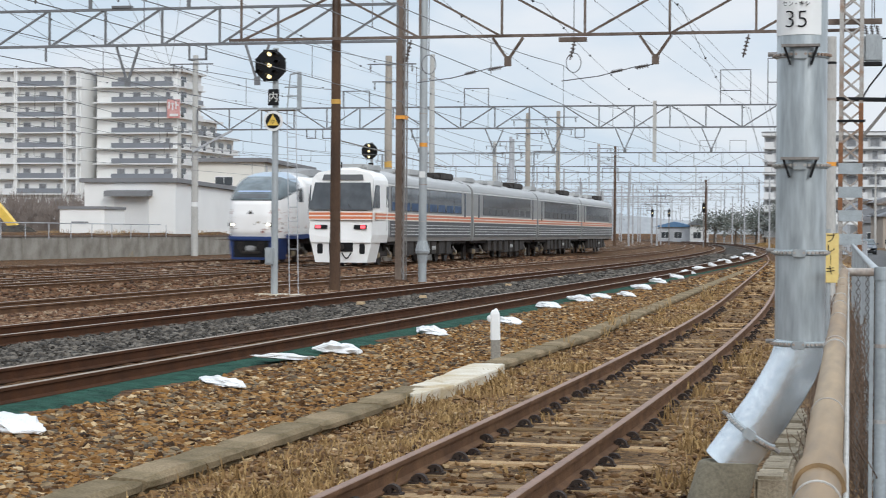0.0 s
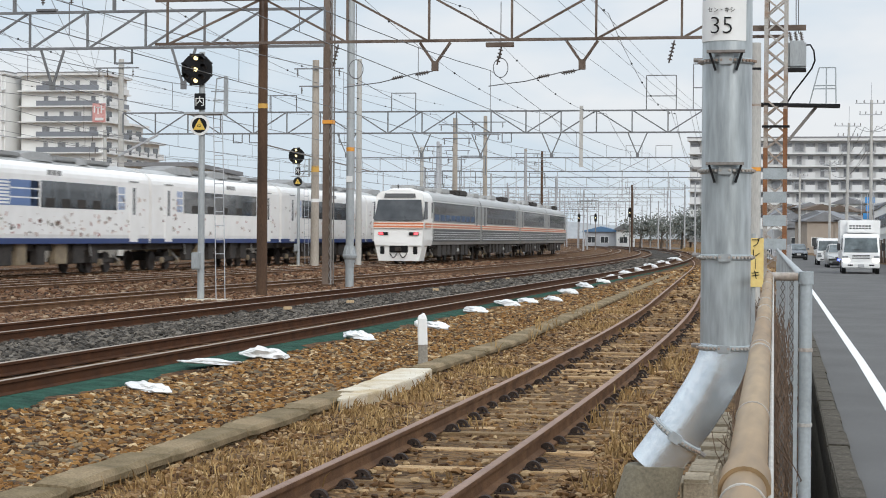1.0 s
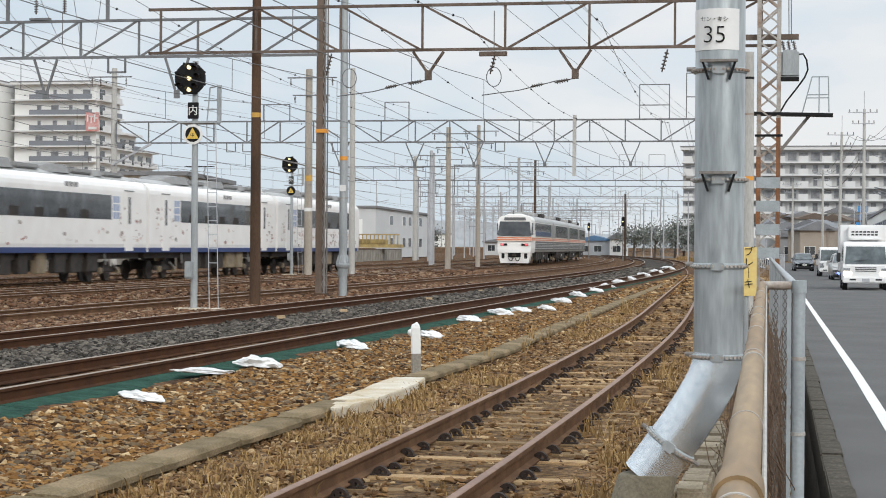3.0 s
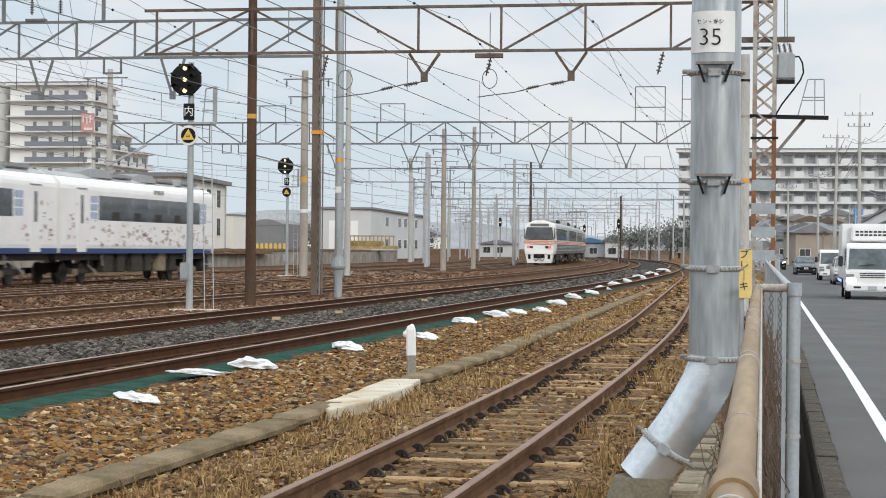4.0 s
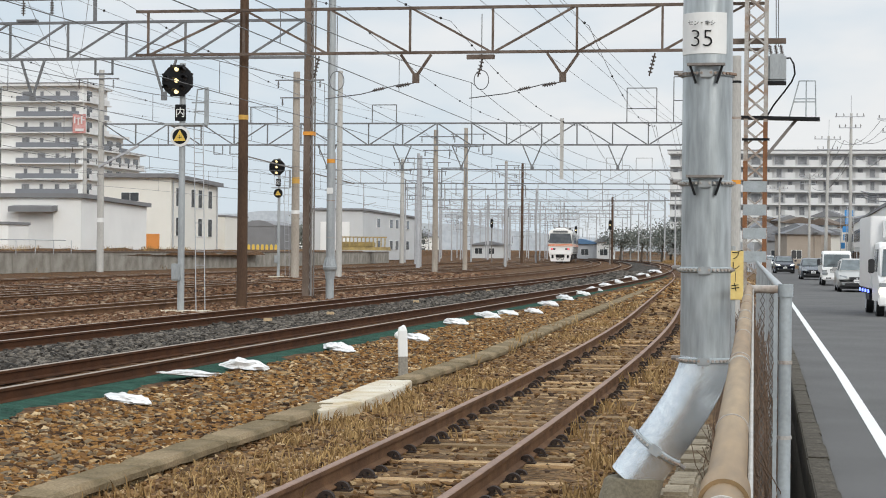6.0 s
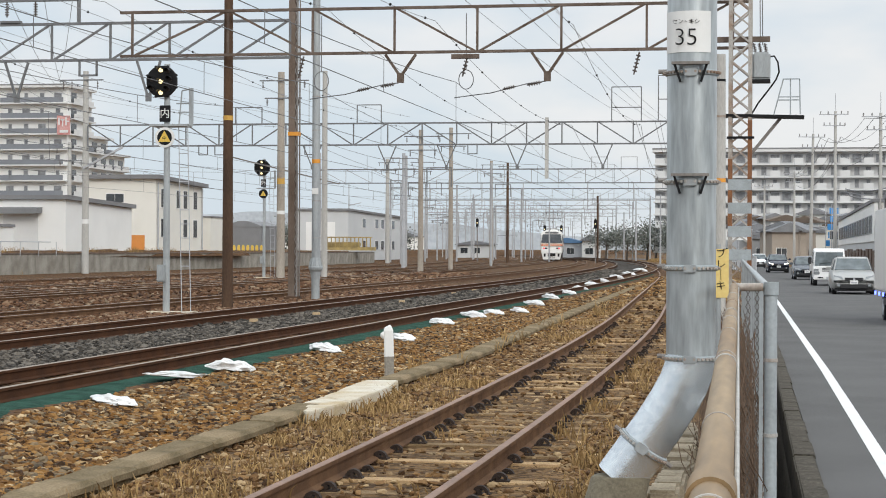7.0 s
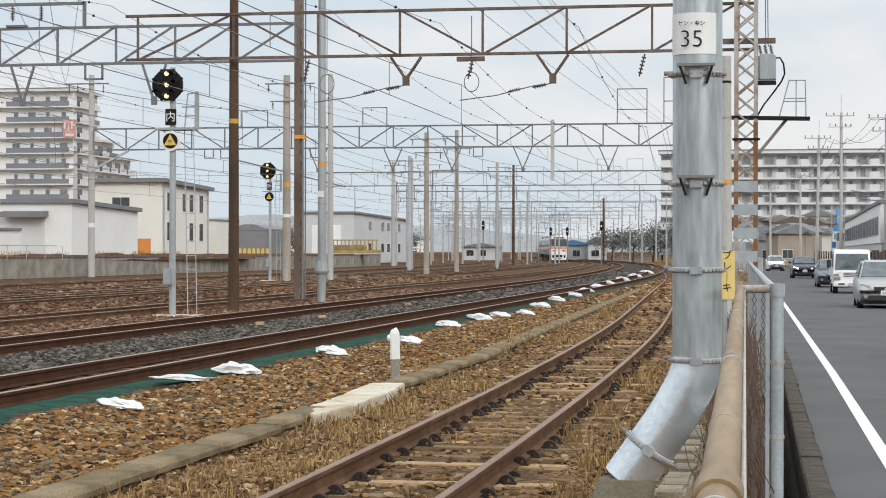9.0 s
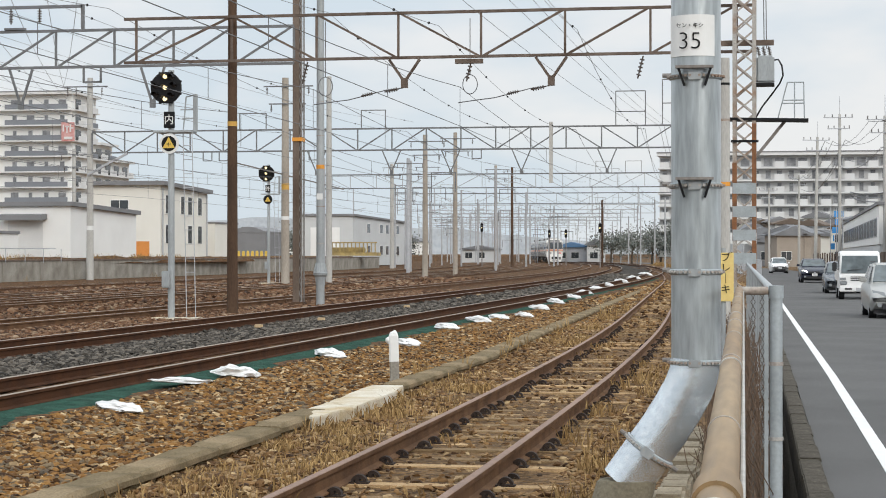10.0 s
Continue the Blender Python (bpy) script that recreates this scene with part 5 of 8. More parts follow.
# registration arms with insulators and pull-off loops
for x in (-11.0, -7.0):
    t = thing("pull_off_arm", "drooping pull-off wire with brown insulators under the gantry", "registration arm", "pull-off arms of the gantry")
    e = Vector((x + 0.65, 51.0, 6.35))
    wire("pull_wire", [tuple(e + Vector((-0.55 * k * 0.9, 0, -0.09 * k + 0.03 * math.sin(k * 1.6)))) for k in range(6)], 0.014, M["wire"], t)
    insulator(t, e + Vector((-0.1, 0, -0.02)), e + Vector((-0.5, 0, -0.1)), 0.055)
    insulator(t, e + Vector((-0.8, 0, -0.13)), e + Vector((-1.15, 0, -0.2)), 0.05)
    c = Vector((x - 1.5, 51.0, 6.42))
    wire("loop_wire", [tuple(c + Vector((0.2 * math.sin(a * math.pi / 9), 0, 0.26 * math.cos(a * math.pi / 9)))) for a in range(19)], 0.012, M["wire"], t)
    wire("drop_wire", [(x - 1.5, 51.0, 8.2), (x - 1.5, 51.0, 6.68)], 0.012, M["wire"], t)


# ---------------------------------------------------------------- trains
M["glass_train"] = mat("reflecting_coach_glass", (0.075, 0.085, 0.095), 0.08, 0, 0.5, 1.4, 4, 0, (0.02, 0.024, 0.028), 0.5, 0.8, 0, (1, 1, 0.5))
M["seat_blue"] = mat("blue_seat_cloth", (0.05, 0.10, 0.20), 0.5, 0, 0.3, 2.5, 8, 0, (0.02, 0.04, 0.08), 0.5, 0.4)
M["steel_side"] = mat("brushed_stainless_side", (0.36, 0.36, 0.35), 0.38, 0.35, 0.15, 1.5, 30, 0.03, None, 0.5, 0.5, 0, (6, 0.4, 1))
M["steel_roof"] = mat("sooty_stainless_roof", (0.47, 0.47, 0.46), 0.5, 0.3, 0.2, 1.2, 20, 0.05)
M["train_white"] = mat("white_coach_paint", (0.90, 0.885, 0.86), 0.35, 0, 0.06, 1.2, 20, 0.0, (0.84, 0.82, 0.79), 0.5, 0.5)
M["cab_white"] = mat("white_cab_paint", (0.84, 0.83, 0.80), 0.35, 0, 0.05, 1.2, 20, 0.0, None, 0.5, 0.5)
M["train_blue"] = mat("deep_blue_paint", (0.022, 0.05, 0.17), 0.4, 0, 0.1, 2, 20, 0)
M["hood_blue"] = mat("pale_blue_grey_paint", (0.34, 0.42, 0.50), 0.3, 0.2, 0.1, 2, 20, 0, None, 0.5, 0.6)
M["grid_pale"] = mat("pale_blue_grid_paint", (0.36, 0.43, 0.58), 0.4, 0, 0.15, 2, 20, 0, (0.27, 0.34, 0.50))
M["grid_blue"] = mat("blue_grid_paint", (0.13, 0.21, 0.42), 0.4, 0, 0.1, 2, 20, 0)
M["stripe_orange"] = mat("orange_stripe_paint", (0.66, 0.20, 0.09), 0.4, 0, 0.08, 2, 20, 0)
M["stripe_cream"] = mat("cream_stripe_paint", (0.86, 0.78, 0.68), 0.4, 0, 0.08, 2, 20, 0)
M["groove"] = mat("dark_corrugation", (0.11, 0.11, 0.11), 0.5, 0.3, 0.1, 2, 20, 0)
M["steel_bright"] = mat("bright_steel_rib", (0.78, 0.78, 0.76), 0.4, 0.2, 0.1, 2, 20, 0)
M["bellows"] = mat("grey_gangway_bellows", (0.30, 0.30, 0.295), 0.8, 0, 0.2, 3, 40, 0.2)
M["tail_red"] = glow_mat("lit_tail_lamp", (0.95, 0.10, 0.12), 1.3)
M["head_white"] = glow_mat("lit_head_lamp", (1.0, 0.93, 0.78), 3.0)
M["floral"] = island_mat("floral_print", [(0, (0.42, 0.16, 0.14)), (0.3, (0.20, 0.19, 0.16)), (0.5, (0.62, 0.45, 0.40)), (0.75, (0.70, 0.58, 0.50)), (0.9, (0.34, 0.29, 0.22)), (1, (0.72, 0.64, 0.58))], 0.5, 0.0)


def section(half, z0, z1, round_=0.5, tuck=0.06, n=5):
    """Cross-section of a coach: straight sides, rounded eaves and an arched roof."""
    pts = [(-half + tuck, z0), (-half, z0 + 0.35), (-half, z1 - 0.75)]
    for k in range(1, n + 1):
        a = k / n * math.pi / 2
        pts.append((-half + round_ * (1 - math.cos(a)), z1 - 0.75 + 0.55 * math.sin(a)))
    pts.append((-half * 0.35, z1))
    return pts + [(-x, z) for x, z in pts[::-1]]


def bogie(car, yc, fair=None):
    b = part("bogie", bmesh.new(), M["under"], car)
    bm = bmesh.new()
    for s in (-1, 1):
        box(bm, s * 1.02 - 0.07, s * 1.02 + 0.07, yc - 1.55, yc + 1.55, 0.42, 0.66, bevel=0.03)
    box(bm, -1.0, 1.0, yc - 0.3, yc + 0.3, 0.45, 0.85)
    bm.to_mesh(b.data)
    bm.free()
    b.data.materials.append(M["under"])
    for wy in (-1.05, 1.05):
        for s in (-1, 1):
            bm = disc(bmesh.new(), (s * 0.566, yc + wy, 0.45), 0.44, (1, 0, 0), 0.13, 24)
            disc(bm, (s * 0.51, yc + wy, 0.45), 0.475, (1, 0, 0), 0.03, 24)
            part("wheel", bm, M["wheel_steel"], b)
            part("axle_box", B(s * 1.12 - 0.08, s * 1.12 + 0.1, yc + wy - 0.16, yc + wy + 0.16, 0.34, 0.62, bevel=0.04), M["under_tan"], b)
    for s in (-1, 1):
        part("damper", A_((s * 1.2, yc + 0.25, 0.8), (s * 1.2, yc + 0.95, 0.5), 0.07, 0.07), M["steel_side"], b)
    return b


def side_panel(name, s, half, y0, y1, z0, z1, material, parent, proud=0.008, label=""):
    return part(name, B(min(s * (half - 0.02), s * (half + proud)), max(s * (half - 0.02), s * (half + proud)), y0, y1, z0, z1), material, parent, label)


def diesel_car(cab):
    """Grey stainless diesel coach; cab: a white driving end at -y."""
    half, L, z0, z1 = 1.56, 19.95, 1.1, 4.38
    car = thing("diesel_railcar", "stainless steel diesel railcar with orange stripe" + (" and white driving cab" if cab else " and dark windows"), "railcar", "cars of the diesel train")
    y0 = -L / 2 + (2.4 if cab else 0)
    sec = section(half, z0, z1)
    body = part("body", loft(bmesh.new(), [[(x, y, z) for x, z in sec] for y in (y0, L / 2)]), M["steel_side"], car)
    roof = part("roof", loft(bmesh.new(), [[(x * 0.99, y, z + 0.012) for x, z in sec[4:-4]] for y in (y0 + 0.02, L / 2 - 0.02)], cap=False), M["steel_roof"], car, "sooty grey roof")
    for y, l, h in ((-7.2, 2.4, 0.22), (-3.0, 1.6, 0.16), (0.8, 2.8, 0.26), (5.0, 1.2, 0.18), (7.4, 3.0, 0.3)):
        part("roof_unit", B(-0.8, 0.8, y - l / 2, y + l / 2, z1 - 0.06, z1 + h, bevel=0.06), M["under"] if y > 4 else M["steel_roof"], car)
    for s in (-1, 1):
        ya = y0 + (0.25 if cab else 0.2)
        for za, zb, m in ((2.37, 2.43, "stripe_cream"), (2.27, 2.37, "stripe_orange"), (2.22, 2.27, "stripe_cream"), (2.12, 2.22, "stripe_orange"), (2.07, 2.12, "stripe_cream")):
            side_panel("stripe", s, half, ya, L / 2 - 0.1, za, zb - 0.002, M[m], car, 0.007)
        low = side_panel("lower_panel", s, half, ya + 0.1, L / 2 - 0.2, 1.3, 2.05, M["groove"], car, 0.005)
        for k in range(4):
            side_panel("rib", s, half, ya + 0.3, L / 2 - 0.4, 1.42 + 0.145 * k, 1.452 + 0.145 * k, M["steel_bright"], low, 0.014)
        wa, wb = y0 + (0.5 if cab else 2.6), L / 2 - 2.4
        n = 8
        side_panel("eave_panel", s, half, y0 + 0.05, L / 2 - 0.1, 3.66, 3.72, M["steel_bright"], car, 0.006)
        band = side_panel("window_band", s, half, wa, wb, 2.5, 3.64, M["groove"], car, 0.006)
        for k in range(n):
            a = wa + (wb - wa) * k / n
            side_panel("window", s, half, a + 0.04, a + (wb - wa) / n - 0.04, 2.54, 3.6, M["glass_train"], band, 0.012)
            side_panel("seat_back", s, half, a + 0.15, a + (wb - wa) / n - 0.2, 2.56, 2.92, M["seat_blue"] if cab else M["groove"], band, 0.0135, "seat seen through the window")
        for yd in (L / 2 - 1.6,) if cab else (L / 2 - 1.6, -L / 2 + 1.5):
            d = side_panel("door", s, half, yd - 0.42, yd + 0.42, 1.3, 3.75, M["steel_side"], car, 0.004)
            side_panel("door_window", s, half, yd - 0.2, yd + 0.2, 2.35, 3.62, M["glass_dark"], d, 0.012)
        for k in range(7):
            yy = -5.2 + k * 1.65
            part("equipment_box", B(s * 1.28 - 0.14, s * 1.28 + 0.14, yy, yy + random.uniform(0.8, 1.4), random.uniform(0.35, 0.5), 1.14, bevel=0.03), random.choice((M["under"], M["under"], M["under"])), car)
        part("tank", disc(bmesh.new(), (s * 1.2, 1.9, 0.75), 0.24, (0, 1, 0), 0.8, 16), M["steel_roof"], car)
    part("frame", B(-1.3, 1.3, y0 + 0.3, L / 2 - 0.2, 0.95, 1.16), M["under"], car)
    bogie(car, -6.8)
    bogie(car, 6.8)
    part("gangway", B(-1.4, 1.4, L / 2 + 0.02, L / 2 + 0.3, 1.2, 4.0, bevel=0.05), M["under"], car)
    if not cab:
        part("gangway", B(-0.85, 0.85, -L / 2 - 0.1, -L / 2, 1.2, 3.9), M["bellows"], car)
        return car
    # driving end
    e = -L / 2
    sec2 = section(half * 0.985, 1.05, z1 + 0.05)
    rings = []
    for y, kx, zt in ((y0, 1.015, 0.0), (e + 0.9, 1.0, 0.0), (e + 0.45, 0.97, -0.12)):
        rings.append([(x * kx, y, min(z, z1 + 0.05 + zt) if z > 3 else z) for x, z in sec2])
    rings.append([(x * 0.95, e + (0.42 if z > 3.9 else 0.32 if z > 3.4 else 0.0 if z < 2.6 else 0.2), min(z, 4.1)) for x, z in sec2])
    cabo = part("cab", loft(bmesh.new(), rings), M["cab_white"], car, "white driving cab")

    def face(name, pts, m, parent, label="", th=0.02):
        """A panel on the sloping front: corners given as x, z."""
        def yy(z):
            return e + (0.0 if z < 2.55 else (z - 2.55) * 0.27)
        return part(name, loft(bmesh.new(), [[(x, yy(z) - d, z) for x, z in pts] for d in (-0.05, th)]), m, parent, label)

    face("windscreen", [(-1.46, 2.52), (1.46, 2.52), (1.28, 3.74), (-1.28, 3.74)], M["glass_dark"], cabo, "", 0.035)
    face("destination_panel", [(-0.95, 3.86), (0.95, 3.86), (0.9, 4.1), (-0.9, 4.1)], M["groove"], cabo, "", 0.05)
    for z, h, m in ((2.39, 0.055, "stripe_cream"), (2.28, 0.11, "stripe_orange"), (2.22, 0.06, "stripe_cream"), (2.11, 0.11, "stripe_orange"), (2.06, 0.05, "stripe_cream")):
        face("stripe", [(-1.47, z), (1.47, z), (1.47, z + h), (-1.47, z + h)], M[m], cabo, "", 0.012)
    for s in (-1, 1):
        h = face("lamp_housing", [(s * 0.62, 1.66), (s * 1.2, 1.66), (s * 1.2, 1.84), (s * 0.62, 1.84)] if s > 0 else [(-1.2, 1.66), (-0.62, 1.66), (-0.62, 1.84), (-1.2, 1.84)], M["black"], cabo, "", 0.02)
        x0, x1 = (0.92, 1.16) if s > 0 else (-1.16, -0.92)
        face("tail_lamp", [(x0, 1.685), (x1, 1.685), (x1, 1.815), (x0, 1.815)], M["tail_red"], h, "lit red tail lamp", 0.03)
        for za, zb, m in ((2.37, 2.43, "stripe_cream"), (2.27, 2.37, "stripe_orange"), (2.22, 2.27, "stripe_cream"), (2.12, 2.22, "stripe_orange"), (2.07, 2.12, "stripe_cream")):
            side_panel("stripe", s, half * 0.995, e + 0.3, y0 + 0.3, za, zb - 0.002, M[m], cabo, 0.022)
        q4 = [(e + 0.12, 2.6), (e + 1.05, 2.6), (e + 0.95, 3.62), (e + 0.42, 3.62)]
        part("quarter_window", loft(bmesh.new(), [[(s * (half * 0.965 + d), y, z) for y, z in q4] for d in (-0.05, 0.035)]), M["glass_dark"], cabo, "dark quarter window")
        side_panel("cab_door_window", s, half * 0.99, y0 - 0.32, y0 - 0.02, 2.65, 3.6, M["glass_dark"], cabo, 0.035)
        part("grab_rail", R_((s * (half + 0.05), y0 - 0.4, 1.6), (s * (half + 0.05), y0 - 0.4, 3.0), 0.02, 6), M["steel_bright"], cabo)
        part("wiper", A_((s * 0.5, e - 0.02, 2.55), (s * 0.2, e + 0.1, 2.95), 0.03, 0.03), M["black"], cabo)
    sk = part("skirt", loft(bmesh.new(), [[(-1.2, y, 0.16), (1.2, y, 0.16), (1.42, y, 1.1), (-1.42, y, 1.1)] for y in (e + 0.1, e + 1.6)]), M["cab_white"], car, "white lower skirt")
    part("coupler_recess", B(-0.55, 0.55, e + 0.06, e + 0.12, 0.65, 1.05), M["black"], sk)
    part("coupler", B(-0.16, 0.16, e - 0.3, e + 0.1, 0.72, 0.98, bevel=0.04), M["under"], sk)
    for s in (-1, 1):
        part("skirt_opening", B(s * 0.98 - 0.13, s * 0.98 + 0.13, e + 0.06, e + 0.12, 0.55, 1.0, bevel=0.03), M["black"], sk)
        wire("hose", [(s * (0.5 - 0.06 * k), e - 0.03, 0.6 - 0.25 * math.sin(k * math.pi / 7)) for k in range(8)], 0.03, M["black"], sk)
    part("horn_cover", B(-0.75, 0.75, e + 1.0, e + 2.4, z1 - 0.02, z1 + 0.22, bevel=0.08), M["steel_roof"], cabo)
    part("aerial", R_((-0.2, e + 0.8, z1), (-0.2, e + 0.8, z1 + 0.3), 0.03, 6), M["black"], cabo)
    return car


def airport_car(kind):
    """White electric coach with a blue sill; kind: front, middle, rear."""
    half, L, z0, z1 = 1.56, 25.0 if kind == "front" else 21.15, 1.3, 4.72
    what = {"front": "with rounded nose and floral print", "middle": "with blue sill and dark windows", "rear": "with flat end and floral print"}[kind]
    car = thing("electric_railcar", "white express electric railcar " + what, "railcar", "cars of the express train")
    ya, yb = -L / 2 + (4.2 if kind == "front" else 0), L / 2 - (1.0 if kind == "rear" else 0)
    sec = section(half, z0, z1, 0.55)
    part("body", loft(bmesh.new(), [[(x, y, z) for x, z in sec] for y in (ya, yb)]), M["train_white"], car)
    part("roof", loft(bmesh.new(), [[(x, y, z + 0.012) for x, z in sec[6:-6]] for y in (ya + 0.02, yb - 0.02)], cap=False), M["steel_roof"], car, "grey roof")
    for s in (-1, 1):
        side_panel("sill", s, half - 0.03, ya, yb, z0 - 0.02, z0 + 0.2, M["train_blue"], car, 0.034, "deep blue sill")
        wa, wb = (ya + 4.5, yb - 4.5) if kind == "middle" else (0.1, 8.4) if kind == "front" else (ya + 4.3, yb - 1.9)
        w = side_panel("window", s, half, wa, wb, 2.72, 3.78, M["glass_train"], car, 0.008, "long dark window")
        for k in range(1, 5):
            a = wa + (wb - wa) * k / 5
            side_panel("window_bar", s, half, a - 0.012, a + 0.012, 2.72, 3.78, M["under"], w, 0.011)
            side_panel("seat_back", s, half, a - 1.2, a - 0.25, 2.74, 3.1, M["under"], w, 0.0095, "seat seen through the window")
        for end, d in ((wa - 0.15, -1), (wb + 0.15, 1)):
            for i in range(2):
                for j in range(3):
                    c0 = end + d * (0.05 + 0.42 * i)
                    side_panel("grid_panel", s, half, min(c0, c0 + d * 0.34), max(c0, c0 + d * 0.34), 2.76 + 0.35 * j, 3.05 + 0.35 * j, M["grid_pale"], car, 0.006)
        if kind == "front":
            for j in range(3):
                side_panel("blue_panel", s, half, -2.85, -0.1, 2.76 + 0.35 * j, 3.05 + 0.35 * j, M["grid_blue"], car, 0.006)
            for j in range(8):
                side_panel("blue_line", s, half, -4.9, -2.9, 2.76 + 0.13 * j, 2.81 + 0.13 * j, M["grid_blue"], car, 0.006)
        for yd in ([yb - 2.0] if kind == "front" else [ya + 2.3] if kind == "rear" else [ya + 2.3, yb - 2.3]):
            d = side_panel("door", s, half, yd - 0.5, yd + 0.5, 1.35, 3.95, M["train_white"], car, 0.02)
            side_panel("door_window", s, half, yd - 0.13, yd + 0.13, 2.55, 3.75, M["glass_dark"], d, 0.028)
            side_panel("drip_rail", s, half, yd - 0.55, yd + 0.55, 4.0, 4.05, M["bellows"], d, 0.03)
        for k in range(3):
            side_panel("lettering_bar", s, half, 0.8 + 0.5 * k, 1.15 + 0.5 * k, 4.02, 4.22, M["bellows"], car, 0.006)
        # scattered printed petals: small flat flakes on the paint
        bm = bmesh.new()
        zones = [(ya - 2.0 if kind == "front" else wa, wb, 1.65, 2.6, 150 if kind != "middle" else 16), (yb - 3.6, yb - 0.6, 1.8, 3.4, 34), (ya + 0.8, ya + 4.0, 1.8, 3.4, 34)]
        for fa, fb, za, zb, cnt in zones:
            for _ in range(cnt):
                fy, fz = random.uniform(fa, fb), za + (zb - za) * random.random() ** 1.3
                if fy < ya + 0.1:
                    continue
                a0, rr = random.uniform(0, 6.28), random.uniform(0.04, 0.19)
                ps = [bm.verts.new((s * (half + 0.006), fy + rr * math.cos(a0 + q * 1.257) * random.uniform(0.3, 1.3), fz + 0.7 * rr * math.sin(a0 + q * 1.257) * random.uniform(0.3, 1.2))) for q in range(5)]
                bm.faces.new(ps if s > 0 else ps[::-1])
        pr = part("floral_print", bm, M["floral"], car, "scattered flower print")
        pr["kind"] = "stuff"
        for k in range(6):
            yy = ya + 4.6 + k * 1.9 if kind == "front" else -5.3 + k * 1.8
            part("equipment_box", B(s * 1.25 - 0.14, s * 1.25 + 0.14, yy, yy + random.uniform(0.8, 1.5), 0.45, 1.28, bevel=0.03), random.choice((M["under_tan"], M["under"], M["under"], M["under"])), car)
        for yy in (-5.6, 5.6):
            part("step_bracket", A_((s * 1.42, yy, 1.25), (s * 1.42, yy + 0.15, 0.75), 0.06, 0.06), M["steel_side"], car)
    part("frame", B(-1.25, 1.25, ya + 0.2, yb - 0.2, 1.0, 1.31), M["under"], car)
    bogie(car, -7.9 if kind == "front" else -6.9)
    bogie(car, 8.6 if kind == "front" else 6.9)
    for y, l, h in ((-4.4, 3.6, 0.34), (1.6, 3.2, 0.3), (6.0, 2.0, 0.2)):
        sec3 = [(-1.0, z1 - 0.12), (-0.85, z1 + h * 0.8), (-0.3, z1 + h), (0.3, z1 + h), (0.85, z1 + h * 0.8), (1.0, z1 - 0.12)]
        part("roof_fairing", loft(bmesh.new(), [[(x * k, yy, z1 - 0.12 + (z - z1 + 0.12) * k) for x, z in sec3] for yy, k in ((y - l / 2, 0.35), (y - l / 2 + 0.7, 0.9), (y, 1), (y + l / 2 - 0.6, 1), (y + l / 2, 0.7))]), M["train_white"] if h > 0.35 else M["bellows"], car)
        part("roof_unit", B(-0.85, 0.85, y + l / 2 + 0.1, y + l / 2 + 2.4, z1 - 0.05, z1 + 0.14, bevel=0.05), M["bellows"], car)
    if kind != "front":
        part("gangway", B(-1.35, 1.35, -L / 2 - 0.2, -L / 2, 1.35, 4.3, bevel=0.05), M["bellows"], car)
    if kind != "rear":
        part("gangway", B(-1.35, 1.35, L / 2, L / 2 + 0.16, 1.35, 4.3, bevel=0.05), M["bellows"], car)
    if kind == "front":
        prof = ((1.28, 4.05, 1.50), (1.6, 4.2, 1.54), (2.4, 4.22, 1.56), (3.05, 4.12, 1.56), (3.25, 4.0, 1.555), (3.6, 3.6, 1.54), (3.97, 3.1, 1.50), (4.25, 2.6, 1.36), (4.48, 2.0, 1.13), (4.62, 1.35, 0.86), (4.70, 0.7, 0.6), (4.735, 0.2, 0.42))

        def skin(z, a, out=0.0):
            """A point on the nose: height z, angle a round the plan from the near side over the front to the far side."""
            for (za, pa, wa_), (zb, pb, wb_) in zip(prof[:-1], prof[1:]):
                if z <= zb:
                    break
            f = min(1.0, max(0.0, (z - za) / (zb - za)))
            p_, w_ = pa + (pb - pa) * f + out, wa_ + (wb_ - wa_) * f + out
            c_, s_ = math.cos(a), math.sin(a)
            return Vector((math.copysign(abs(c_) ** 0.42, c_) * w_, ya - p_ * abs(s_) ** 0.62, z + out * max(0.0, z - 3.2) * 0.6))

        angles = [math.pi * k / 40 for k in range(41)]
        nose = part("nose", loft(bmesh.new(), [[skin(z, a) for a in angles] for z in [1.28 + 0.096 * k for k in range(36)] + [4.69, 4.735]]), M["train_white"], car, "rounded white nose", True)

        def glass(name, a0, a1, low, high, m, out, parent, label=""):
            cols = [a0 + (a1 - a0) * k / 20 for k in range(21)]
            outer = [[skin(low(a) + (high(a) - low(a)) * k / 8, a, out) for k in range(9)] for a in cols]
            bm = loft(bmesh.new(), outer, close=False, cap=False)
            return part(name, bm, m, parent, label, True)

        def low_edge(a):
            return 3.22 + 0.62 * abs(math.cos(a)) ** 6

        def high_edge(a):
            return 4.42 - 0.30 * abs(math.cos(a)) ** 3

        scr = glass("windscreen", 0.045 * math.pi, 0.955 * math.pi, low_edge, high_edge, M["windscreen"], 0.02, nose, "wrap-round dark windscreen")
        for a in (0.36, 0.64):
            glass("mullion", (a - 0.006) * math.pi, (a + 0.006) * math.pi, low_edge, high_edge, M["glass_dark"], 0.03, scr)
        glass("desk_screen", 0.43 * math.pi, 0.57 * math.pi, lambda a: 3.3, lambda a: 3.52, M["glass_dark"], 0.028, scr)
        glass("desk_top", 0.42 * math.pi, 0.58 * math.pi, lambda a: 3.6, lambda a: 3.68, M["grid_pale"], 0.028, scr)
        glass("hood", 0.03 * math.pi, 0.97 * math.pi, lambda a: high_edge(a) + 0.01, lambda a: 4.7, M["hood_blue"], 0.012, nose, "pale blue-grey roof hood")
